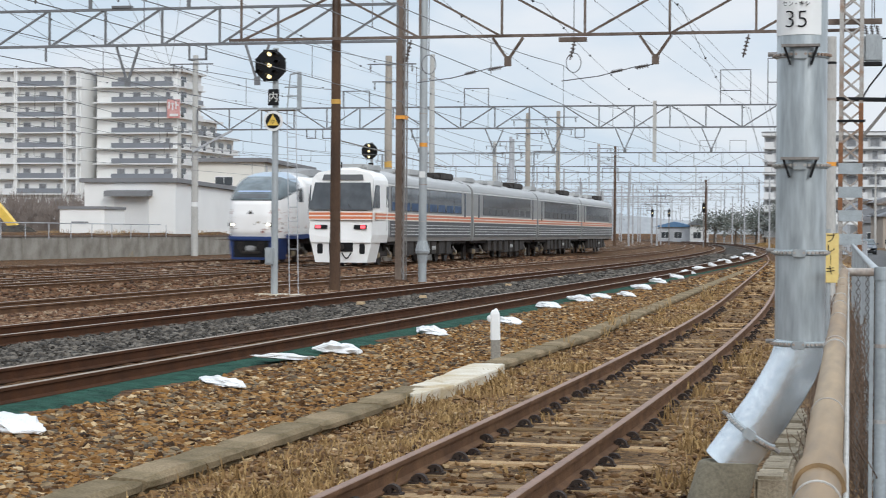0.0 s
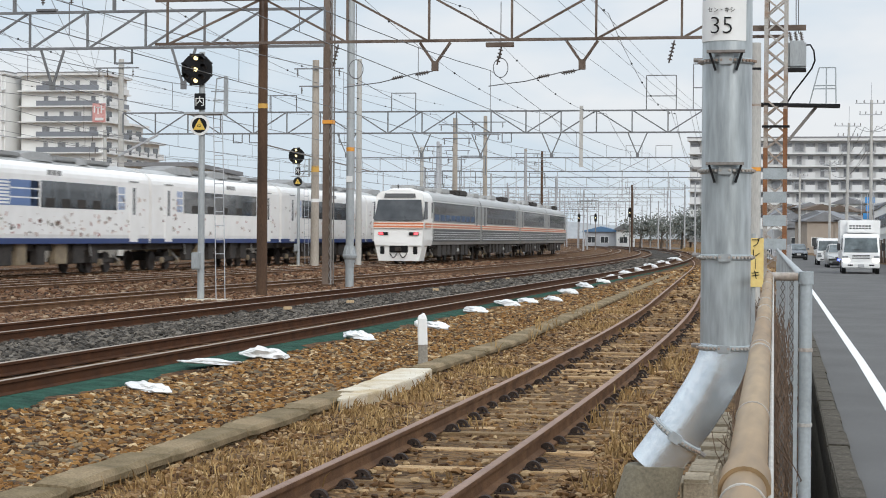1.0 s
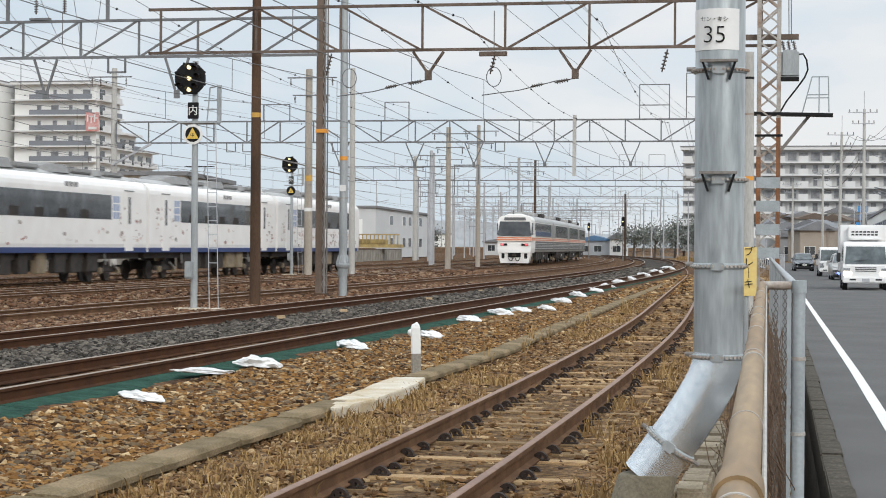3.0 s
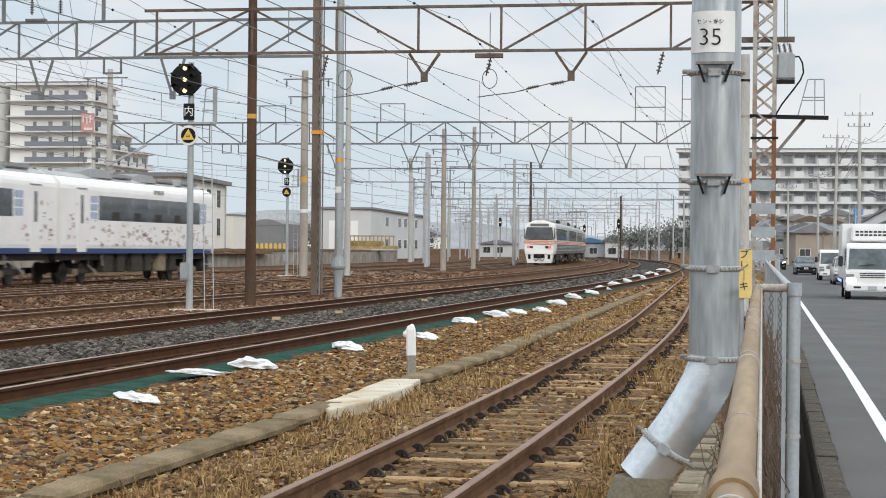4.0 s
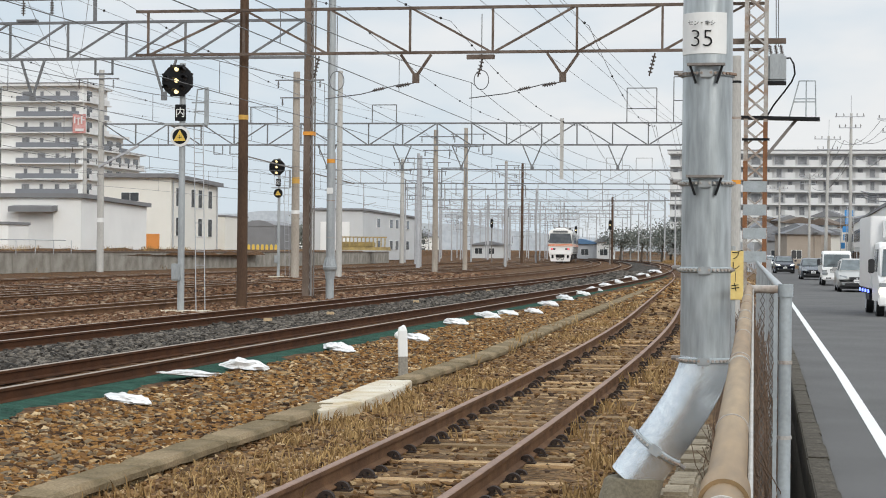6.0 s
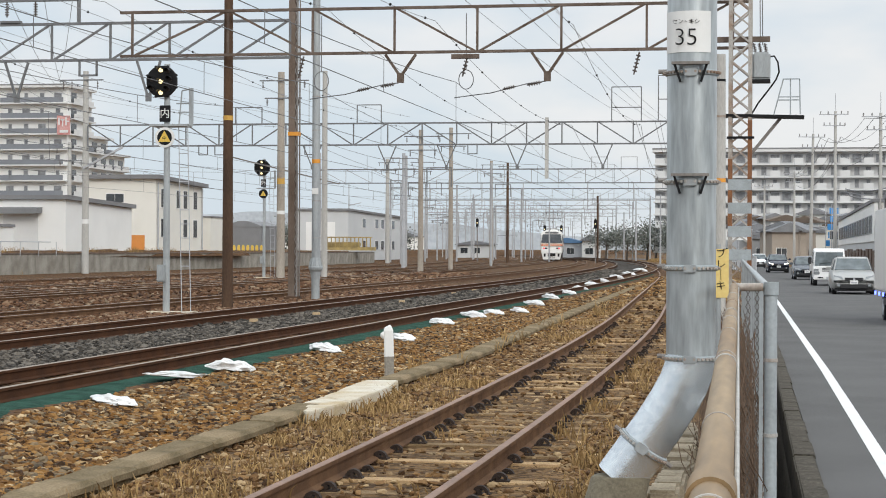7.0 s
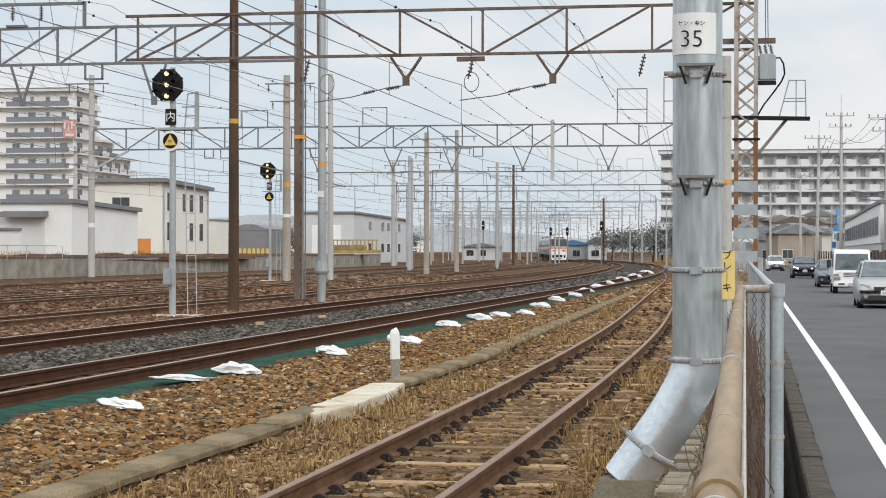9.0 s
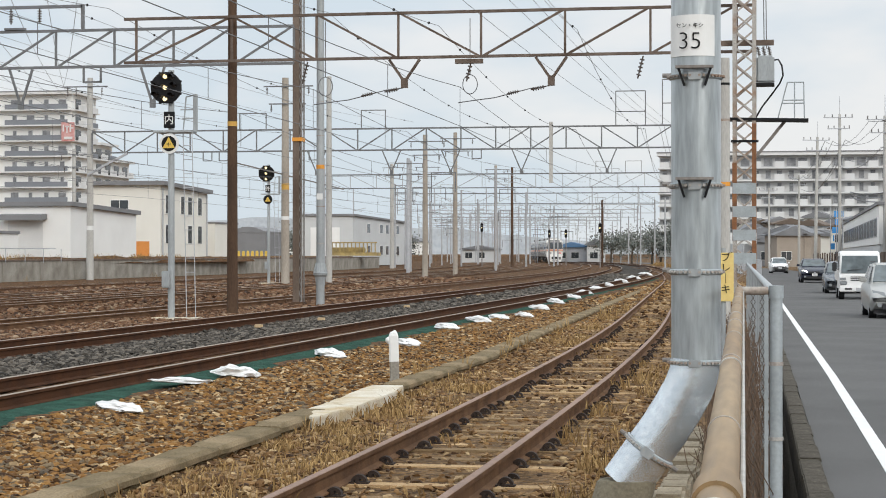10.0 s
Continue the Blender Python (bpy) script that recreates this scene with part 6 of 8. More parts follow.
        glass("glass_edge", 0.045 * math.pi, 0.955 * math.pi, lambda a: low_edge(a) - 0.05, low_edge, M["black"], 0.022, scr)
        for s in (-1, 1):
            q5 = [(ya - 1.15, 3.15), (ya - 0.35, 3.15), (ya - 0.35, 3.72), (ya - 0.6, 3.9), (ya - 0.95, 3.8), (ya - 1.15, 3.5)]
            part("cab_window", loft(bmesh.new(), [[(s * (1.56 + d), y, z) for y, z in q5] for d in (-0.05, 0.012)]), M["glass_dark"], nose)
            side_panel("door_window", s, half, ya + 0.75, ya + 0.98, 2.5, 3.6, M["glass_dark"], nose, 0.01)
            side_panel("sill", s, half * 0.95, ya - 2.9, ya, 1.24, 1.48, M["train_blue"], nose, 0.09)
            a_ = math.acos((0.95 / 1.55) ** (1 / 0.42))
            lp_ = skin(1.95, a_ if s > 0 else math.pi - a_)
            hs = part("lamp_housing", B(lp_.x - 0.24, lp_.x + 0.2, lp_.y - 0.04, lp_.y + 0.15, 1.86, 2.05, bevel=0.03), M["black"], nose)
            part("head_lamp", disc(bmesh.new(), (lp_.x, lp_.y - 0.045, 1.955), 0.075, (0, 1, 0), 0.04, 14), M["head_white"], hs, "lit head lamp")
        part("emblem", loft(bmesh.new(), [[skin(z, math.pi / 2, o) + Vector((dx, 0, 0)) for dx, z in ((-0.16, 2.5), (0.16, 2.5), (0.0, 2.68))] for o in (0.0, 0.02)]), M["under"], nose)
        bm = bmesh.new()
        for _ in range(210):
            a, fz = math.pi * random.uniform(0.02, 0.98), 1.55 + 1.2 * random.random() ** 1.5
            if 0.38 < a / math.pi < 0.62 and random.random() < 0.75:
                continue
            rr, a0, tilt = random.uniform(0.03, 0.12), random.uniform(0, 6.28), random.uniform(0.25, 0.7)
            pc = skin(fz, a, 0.008)
            tx = (skin(fz, a + 0.02, 0.008) - skin(fz, a - 0.02, 0.008)).normalized()
            bm.faces.new([bm.verts.new(pc + tx * rr * math.cos(a0 + q * 1.257) * random.uniform(0.5, 1.3) + Vector((0, 0, tilt * rr * math.sin(a0 + q * 1.257)))) for q in range(5)])
        pr = part("floral_print", bm, M["floral"], nose, "scattered flower print")
        pr["kind"] = "stuff"
        part("front_sill", B(-1.2, 1.2, ya - 4.18, ya - 3.2, 1.16, 1.36, bevel=0.05), M["train_blue"], nose)
        sk = part("skirt", loft(bmesh.new(), [[(-1.2 * k, y, 0.2), (1.2 * k, y, 0.2), (1.34 * k, y, 1.25), (-1.34 * k, y, 1.25)] for y, k in ((ya - 4.02, 0.88), (ya - 3.6, 1.0), (ya - 2.3, 1.05))]), M["train_blue"], car, "blue snow-plough skirt")
        part("coupler_recess", B(-0.95, 0.95, ya - 4.06, ya - 3.98, 0.32, 1.2), M["black"], sk)
        part("coupler", B(-0.24, 0.24, ya - 4.3, ya - 4.0, 0.62, 0.9, bevel=0.05), M["bellows"], sk)
        part("plough_plate", B(-0.5, 0.5, ya - 4.16, ya - 4.04, 0.5, 0.62, bevel=0.02), M["under"], sk)
        for hx_ in (-0.6, -0.42, 0.42, 0.6):
            wire("hose", [(hx_, ya - 4.1, 1.1), (hx_ * 1.05, ya - 4.14, 0.8), (hx_ * 0.8, ya - 4.1, 0.6)], 0.035, M["under"], sk)
    if kind == "rear":
        rings = [[(x * kx, yb + y, z if z < 3 else 3 + (z - 3) * kz) for x, z in sec] for y, kx, kz in ((0, 1, 1), (0.5, 0.98, 0.97), (0.85, 0.93, 0.9), (1.0, 0.86, 0.84))]
        part("end_cap", loft(bmesh.new(), rings), M["train_white"], car)
        part("skirt", B(-1.2, 1.2, yb - 0.3, yb + 0.7, 0.35, 1.3, bevel=0.1), M["under"], car)
    return car


def pantograph(car, y, z):
    p = part("pantograph", A_((-0.8, y, z + 1.0), (0.8, y, z + 1.0), 0.1, 0.05), M["under"], car, "raised dark pantograph")
    for s in (-1, 1):
        part("arm", R_((s * 0.5, y + 0.7, z), (s * 0.45, y - 0.6, z + 0.5), 0.03, 6), M["under"], p)
        part("arm", R_((s * 0.45, y - 0.6, z + 0.5), (s * 0.3, y, z + 1.0), 0.025, 6), M["under"], p)


DIESEL = [diesel_car(True)] + [diesel_car(False) for _ in range(3)]
EXPRESS = [airport_car("front")] + [airport_car("middle") for _ in range(4)] + [airport_car("rear")]
for k in (2, 4):
    pantograph(EXPRESS[k], 1.5, 4.75)


def ride(car, x_of, z, y_of, flip=False):
    rows = []
    for k in range(21):
        t = k * 0.5
        y = y_of(t)
        yaw = math.degrees(math.atan((x_of(y + 6) - x_of(y - 6)) / 12))
        rows.append((t, pose(x_of(y), y, z, 0, 0, -yaw)))
    walk(car, rows)


def diesel_nose(t):
    return 82.4 + 27.0 * t


def express_nose(t):
    keys = ((0.0, 91.8), (0.5, 74.6), (2.0, 26.3), (2.5, 10.4), (4.0, -37.0), (4.5, -54.9), (10.0, -235.0))
    for (ta, ya), (tb, yb) in zip(keys[:-1], keys[1:]):
        if t <= tb:
            return ya + (yb - ya) * (t - ta) / (tb - ta)


def train_motions():
    for k, c in enumerate(DIESEL):
        ride(c, x_four, 0.30, lambda t, k=k: diesel_nose(t) + 9.98 + 20.3 * k)
    for k, c in enumerate(EXPRESS):
        ride(c, x_five, 0.20, lambda t, k=k: express_nose(t) + (12.5 if k == 0 else 35.92 + 21.5 * (k - 1)))


# ---------------------------------------------------------------- road vehicles
M["silver"] = mat("silver_car_paint", (0.42, 0.42, 0.405), 0.28, 0.4, 0.06, 2, 20, 0, None, 0.5, 0.5)
M["navy"] = mat("dark_blue_car_paint", (0.025, 0.03, 0.05), 0.22, 0.2, 0.1, 2, 20, 0, None, 0.5, 0.6)
M["slate"] = mat("slate_car_paint", (0.12, 0.135, 0.155), 0.25, 0.3, 0.1, 2, 20, 0, None, 0.5, 0.6)
M["car_white"] = mat("white_car_paint", (0.80, 0.80, 0.79), 0.3, 0, 0.05, 2, 20, 0, None, 0.5, 0.5)
M["trim_black"] = mat("black_plastic_trim", (0.025, 0.025, 0.027), 0.6, 0, 0.1, 4, 30, 0)
M["lamp_glass"] = mat("headlamp_glass", (0.30, 0.32, 0.33), 0.15, 0.2, 0.1, 9, 30, 0, None, 0.5, 0.6)
M["blue_lamp"] = glow_mat("blue_marker_lamp", (0.12, 0.18, 1.0), 4.0)


def wheel(car, x, y, r, w=0.2):
    t = part("tyre", disc(bmesh.new(), (x, y, r), r, (1, 0, 0), w, 24), M["tyre"], car)
    part("rim", disc(bmesh.new(), (x, y, r), r * 0.62, (1, 0, 0), w + 0.02, 18), M["far_steel"], t)


def sedan(label, paint, L, W, H, bonnet, belt, screen, suv=False, lit=False, boxy=0.0):
    """A car, its nose towards -y."""
    car = thing("car", label, "car", "cars on the road")
    h = W / 2
    g0 = 0.2 if suv else 0.16
    prof = [(-L / 2, 0.86, 0.45, belt * 0.62), (-L / 2 + 0.12, 0.95, 0.3, belt * 0.74), (-L / 2 + 0.5, 1.0, g0, belt * 0.86), (-L / 2 + bonnet, 1.0, g0, belt), (0.0, 1.0, g0, belt * 1.02), (L / 2 - 0.6, 1.0, g0, belt * 1.03), (L / 2 - 0.1, 0.95, 0.3, belt * 0.98), (L / 2, 0.88, 0.45, belt * 0.85)]
    rings = []
    for y, k, za, zb in prof:
        w = h * k
        rings.append([(-w * 0.93, y, za), (w * 0.93, y, za), (w, y, za + 0.15), (w, y, zb - 0.16), (w * 0.93, y, zb - 0.04), (w * 0.6, y, zb), (-w * 0.6, y, zb), (-w * 0.93, y, zb - 0.04), (-w, y, zb - 0.16), (-w, y, za + 0.15)])
    body = part("body", loft(bmesh.new(), rings), paint, car, "", True)
    ys = -L / 2 + bonnet
    cab = [(ys, 0.9, belt - 0.02), (ys + screen, 0.76, H - 0.06), (ys + screen + 0.3, 0.76, H), (L / 2 - 0.9, 0.75, H - 0.02), (L / 2 - 0.35 - boxy * 0.0, 0.8, belt + 0.1)]
    rings = [[(-h * 0.92, y, belt - 0.05), (h * 0.92, y, belt - 0.05), (h * k, y, z - 0.05), (h * k * 0.85, y, z), (-h * k * 0.85, y, z), (-h * k, y, z - 0.05)] for y, k, z in cab]
    rings[0] = [(x * 0.98, y, z) for x, y, z in rings[0]]
    cabin = part("cabin", loft(bmesh.new(), rings), paint, car)
    a, b = Vector((0, ys + 0.06, belt + 0.02)), Vector((0, ys + screen - 0.03, H - 0.09))
    nrm = Vector((0, -(b.z - a.z), b.y - a.y)).normalized() * 0.02
    ws = [(-h * 0.83, a.y, a.z), (h * 0.83, a.y, a.z), (h * 0.69, b.y, b.z), (-h * 0.69, b.y, b.z)]
    part("windscreen", loft(bmesh.new(), [[Vector(p) - nrm for p in ws], [Vector(p) + nrm for p in ws]]), M["windscreen"], cabin)
    for s in (-1, 1):
        for y0, y1 in ((ys + screen * 0.75, ys + screen + 0.95), (ys + screen + 1.02, L / 2 - 0.85)):
            p4 = [(s * h * 0.925, y0 - 0.2, belt + 0.02), (s * h * 0.925, y1, belt + 0.02), (s * h * 0.79, y1 - 0.05, H - 0.12), (s * h * 0.79, y0 + 0.1, H - 0.12)]
            part("side_window", loft(bmesh.new(), [[(x - s * 0.02, y, z) for x, y, z in p4], [(x + s * 0.012, y, z) for x, y, z in p4]]), M["glass_dark"], cabin)
        part("mirror", B(s * (h + 0.1) - 0.1, s * (h + 0.1) + 0.1, ys + 0.3, ys + 0.42, belt, belt + 0.15, bevel=0.03), paint, car)
        part("head_lamp", loft(bmesh.new(), [[(s * h * 0.5, y, belt * 0.62), (s * h * 0.88, y + 0.16, belt * 0.66), (s * h * 0.9, y + 0.22, belt * 0.8), (s * h * 0.55, y + 0.06, belt * 0.74)] for y in (-L / 2 - 0.012, -L / 2 + 0.3)]), M["head_white"] if lit else M["lamp_glass"], body)
        for y in (-L / 2 + 0.82, L / 2 - 0.85):
            wheel(car, s * (h - 0.12), y, 0.34 if suv else 0.3)
        part("fog_lamp", disc(bmesh.new(), (s * h * 0.7, -L / 2 + 0.04, 0.4), 0.07, (0, 1, 0), 0.1, 10), M["lamp_glass"], body)
    part("grille", B(-h * 0.42, h * 0.42, -L / 2 - 0.012, -L / 2 + 0.1, belt * 0.56, belt * 0.7, bevel=0.015), M["trim_black"], body)
    part("emblem", disc(bmesh.new(), (0, -L / 2 - 0.02, belt * 0.63), 0.05, (0, 1, 0), 0.02, 12), M["far_steel"], body)
    part("lower_grille", B(-h * 0.62, h * 0.62, -L / 2 - 0.008, -L / 2 + 0.1, 0.26, 0.42, bevel=0.015), M["trim_black"], body)
    pl = part("number_plate", B(-0.165, 0.165, -L / 2 - 0.03, -L / 2 - 0.01, 0.44, 0.6), M["white"], body)
    part("plate_bar", B(-0.12, 0.12, -L / 2 - 0.034, -L / 2 - 0.031, 0.47, 0.54), M["far_steel"], pl)
    part("underbody", B(-h * 0.85, h * 0.85, -L / 2 + 0.2, L / 2 - 0.2, 0.14, 0.3), M["trim_black"], car)
    if suv:
        for s in (-1, 1):
            part("roof_rail", R_((s * h * 0.7, ys + screen + 0.2, H + 0.02), (s * h * 0.7, L / 2 - 0.9, H + 0.02), 0.02, 6), M["trim_black"], car)
    return car


def cab_truck(label, W, H, cabL, boxL, boxH, boxm, small, lit):
    """A forward-control truck, its nose towards -y at y = 0."""
    car = thing("delivery_truck" if not small else "light_truck", label, "truck", "cars on the road")
    h = W / 2
    rings = []
    for y, k, top in ((0.0, 0.93, H * 0.50), (0.07, 0.97, H * 0.55), (0.32, 0.98, H * 0.94), (0.5, 0.98, H), (cabL, 1.0, H)):
        w = h * k
        rings.append([(-w, y, 0.45), (w, y, 0.45), (w, y, min(H * 0.58, top - 0.1)), (w * 0.94, y, top - 0.06), (w * 0.85, y, top), (-w * 0.85, y, top), (-w * 0.94, y, top - 0.06), (-w, y, min(H * 0.58, top - 0.1))])
    cab = part("cab", loft(bmesh.new(), rings), M["car_white"], car, "white cab")
    part("windscreen", loft(bmesh.new(), [[(-h * 0.88, 0.06 + d, H * 0.54), (h * 0.88, 0.06 + d, H * 0.54), (h * 0.82, 0.30 + d, H * 0.9), (-h * 0.82, 0.30 + d, H * 0.9)] for d in (-0.035, 0.06)]), M["windscreen"], cab)
    for s in (-1, 1):
        part("side_window", loft(bmesh.new(), [[(s * (h + d), 0.35, H * 0.6), (s * (h + d), cabL - 0.4, H * 0.6), (s * (h * 0.96 + d), cabL - 0.45, H * 0.9), (s * (h * 0.96 + d), 0.5, H * 0.9)] for d in (-0.05, 0.01)]), M["glass_dark"], cab)
        part("mirror", B(s * (h + 0.16) - 0.09, s * (h + 0.16) + 0.09, 0.1, 0.2, H * 0.58, H * 0.77, bevel=0.03), M["trim_black"], car)
        lamp = part("head_lamp", B(min(s * h * 0.6, s * h * 0.95), max(s * h * 0.6, s * h * 0.95), -0.05, 0.1, H * 0.3, H * 0.385, bevel=0.03), M["head_white"] if lit else M["lamp_glass"], cab)
        part("indicator", B(min(s * h * 0.66, s * h * 0.95), max(s * h * 0.66, s * h * 0.95), -0.03, 0.08, H * 0.40, H * 0.45), M["lamp_glass"], cab)
        for y in (cabL * 0.42, cabL + boxL * 0.62):
            wheel(car, s * (h - 0.14), y, 0.36 if not small else 0.3, 0.22)
    part("bumper", B(-h * 0.97, h * 0.97, -0.08, 0.2, 0.32, H * 0.27, bevel=0.04), M["car_white"], cab)
    for z in (0.385, 0.42, 0.455):
        part("grille_bar", B(-h * 0.45, h * 0.45, -0.015, 0.03, H * z, H * z + 0.035), M["trim_black"], cab)
    for s in (-1, 0, 1):
        part("bumper_slot", B(s * h * 0.55 - 0.14, s * h * 0.55 + 0.14, -0.086, -0.07, H * 0.2, H * 0.235), M["trim_black"], cab)
    pl = part("number_plate", B(-0.17, 0.17, -0.1, -0.088, H * 0.17, H * 0.24), M["far_steel"], cab)
    part("wiper", A_((-0.5, 0.02, H * 0.6), (0.1, 0.0, H * 0.63), 0.02, 0.02), M["trim_black"], cab)
    part("chassis", B(-h * 0.7, h * 0.7, 0.3, cabL + boxL, 0.5, 0.72), M["trim_black"], car)
    if boxm == "box":
        bx = part("cargo_box", B(-h - 0.06, h + 0.06, cabL + 0.08, cabL + boxL, 0.8, boxH, bevel=0.03), M["car_white"], car, "white insulated cargo box")
        fr = part("cooling_unit", B(-h * 0.72, h * 0.72, cabL - 0.32, cabL + 0.08, H + 0.08, boxH - 0.08, bevel=0.06), M["car_white"], bx, "white roof-front cooling unit")
        for r_ in range(2):
            for k in range(7):
                part("vent_slot", B(-0.6 + 0.175 * k, -0.47 + 0.175 * k, cabL - 0.335, cabL - 0.318, boxH - 0.36 - 0.13 * r_, boxH - 0.29 - 0.13 * r_), M["trim_black"], fr)
        for k in range(4):
            part("marker_lamp", B(-h - 0.09, -h - 0.05, cabL + 0.5 + k * 1.1, cabL + 0.62 + k * 1.1, 0.66, 0.76), M["blue_lamp"], car, "lit blue marker lamp")
        part("side_guard", B(-h - 0.04, -h, cabL + 0.5, cabL + boxL * 0.45, 0.45, 0.62), M["trim_black"], car)
    else:
        part("flat_bed", B(-h, h, cabL + 0.1, cabL + boxL, 0.75, boxH, bevel=0.03), M["car_white"], car, "white drop-side bed")
    return car


TRUCK = cab_truck("white refrigerated delivery truck with lit head lamps", 2.1, 2.2, 1.75, 4.3, 2.98, "box", False, True)
LIGHT = cab_truck("white light flatbed truck waiting in traffic", 1.72, 1.98, 1.6, 2.8, 1.2, "bed", True, False)
SUV = sedan("silver crossover car with roof rails in traffic", M["silver"], 4.45, 1.84, 1.6, 1.05, 1.02, 0.75, True)
DARK = sedan("slate grey compact car following in traffic", M["slate"], 4.1, 1.7, 1.5, 0.95, 0.95, 0.7)
NAVY = sedan("dark blue small crossover with pale head lamps", M["navy"], 4.1, 1.78, 1.56, 1.0, 1.05, 0.65, True, True)
PALE = sedan("white hatchback far down the road", M["car_white"], 3.9, 1.66, 1.52, 0.8, 0.96, 0.75)


def x_lane(y):
    return 2.85 + bend(y, 60, 1500) + (0.0 if y > 60 else (60 - y) * 0.03)


def drive(car, keys, offset=0.0):
    rows = []
    for k in range(21):
        t = 0.5 * k
        for (ta, ya), (tb, yb) in zip(keys[:-1], keys[1:]):
            if ta <= t <= tb:
                f = (t - ta) / (tb - ta)
                y = ya + (yb - ya) * f
        yaw = math.degrees(math.atan((x_lane(y + 2) - x_lane(y - 2)) / 4))
        rows.append((t, pose(x_lane(y) + offset, y, 0.0, 0, 0, -yaw)))
    walk(car, rows)


def road_motions():
    walk(TRUCK, [(t, pose(x, y, 0, 0, 0, a)) for t, x, y, a in ((0, 1.95, 118, 0.8), (1, 2.15, 108.5, 0.8), (2.5, 2.25, 95.0, 0.6), (4, 2.4, 76.5, 1.0), (4.5, 2.5, 71, 1.5), (5, 2.75, 66.5, 2), (6.5, 3.5, 53, 2.7), (7, 3.8, 48.5, 2.7), (8, 4.5, 38, 2.7), (10, 6.0, 14, 2.7))])
    drive(LIGHT, [(0, 150), (1, 144), (4.5, 123), (7.5, 100), (10, 80)], 0.05)
    drive(SUV, [(0, 145.0), (1, 134), (2.5, 124), (4.5, 108), (6.5, 92), (7.5, 79.5), (10, 58.5)], 0.18)
    drive(DARK, [(0, 190), (4.5, 153), (7.5, 122), (10, 94)], -0.1)
    drive(NAVY, [(0, 240), (4.5, 192), (7.5, 160), (10, 128)], 0.1)
    drive(PALE, [(0, 300), (4.5, 226), (7.5, 203), (10, 189)], 1.5)


# ---------------------------------------------------------------- buildings
M["wall_cream"] = mat("cream_render_wall", (0.77, 0.75, 0.69), 0.85, 0, 0.08, 0.4, 20, 0.05, (0.72, 0.70, 0.64))
M["wall_white"] = mat("white_panel_wall", (0.84, 0.835, 0.81), 0.7, 0, 0.06, 0.4, 20, 0.03)
M["wall_grey"] = mat("grey_depot_wall", (0.60, 0.61, 0.61), 0.8, 0, 0.08, 0.3, 20, 0.03)
M["wall_apartment"] = mat("pale_apartment_render", (0.82, 0.82, 0.80), 0.85, 0, 0.08, 0.2, 10, 0)
M["balcony_grey"] = mat("slate_balcony_panel", (0.22, 0.235, 0.26), 0.6, 0, 0.12, 0.3, 10, 0)
M["balcony_white"] = mat("white_balcony_panel", (0.70, 0.70, 0.69), 0.7, 0, 0.08, 0.3, 10, 0)
M["recess"] = mat("shaded_recess_wall", (0.62, 0.62, 0.615), 0.85, 0, 0.1, 0.3, 10, 0)
M["glass_curtain"] = mat("curtained_window_glass", (0.30, 0.305, 0.315), 0.25, 0, 0.4, 0.35, 2, 0, (0.15, 0.155, 0.165), 0.5, 0.5)
M["roof_dark"] = mat("dark_roof_edge", (0.22, 0.22, 0.225), 0.7, 0, 0.15, 0.5, 20, 0.05)
M["roof_tile"] = mat("grey_roof_tiles", (0.20, 0.205, 0.215), 0.7, 0, 0.2, 0.8, 10, 0.2)
M["blue_net"] = mat("blue_sheet", (0.07, 0.33, 0.72), 0.7, 0, 0.2, 1.0, 10, 0.1)
M["brown_wall"] = mat("brown_hoarding", (0.13, 0.085, 0.06), 0.8, 0, 0.2, 0.6, 15, 0.05)
M["orange_sheet"] = mat("orange_sheet", (0.75, 0.30, 0.08), 0.7, 0, 0.15, 1.0, 10, 0.1)
# Leaf greens greyed and lightened: distance haze put into the colour.
M["leaf"] = island_mat("hazed_evergreen_leaves", [(0, (0.11, 0.125, 0.115)), (0.5, (0.17, 0.185, 0.165)), (1, (0.26, 0.265, 0.235))], 0.8, 0.0)
M["bark"] = mat("grey_bark", (0.12, 0.095, 0.075), 0.9, 0, 0.3, 5, 30, 0.3)
# Haze over the hills is painted into this pale blue.
M["hill"] = mat("haze_painted_wooded_hill", (0.54, 0.59, 0.64), 0.95, 0, 0.2, 0.01, 0.2, 0)


def slab_building(name, label, x0, x1, y0, y1, z0, z1, wall, roof_over=0.35, roof_th=0.35, slope=0.0):
    t = thing(name, label, "building", at=pose(0, 0, 0))
    part("wall", loft(bmesh.new(), [[(x0, y0, z), (x1, y0, z), (x1, y1, z - (slope if z == z1 else 0)), (x0, y1, z - (slope if z == z1 else 0))] for z in (z0, z1)]), wall, t)
    part("roof", loft(bmesh.new(), [[(x0 - roof_over, y0 - roof_over, z + dz), (x1 + roof_over, y0 - roof_over, z + dz), (x1 + roof_over, y1 + roof_over, z - slope + dz), (x0 - roof_over, y1 + roof_over, z - slope + dz)] for z, dz in ((z1, 0.01), (z1, roof_th))]), M["roof_dark"], t, "grey overhanging roof edge")
    return t


def window_x(t, x, y, z, w, h):
    """A framed window on a wall that faces +x."""
    f = part("window", B(x - 0.05, x + 0.05, y - w / 2 - 0.06, y + w / 2 + 0.06, z - 0.06, z + h + 0.06), M["wall_white"], t)
    part("pane", B(x - 0.02, x + 0.06, y - w / 2, y - 0.02, z, z + h), M["glass_dark"], f)
    part("pane", B(x - 0.02, x + 0.06, y + 0.02, y + w / 2, z, z + h), M["glass_dark"], f)


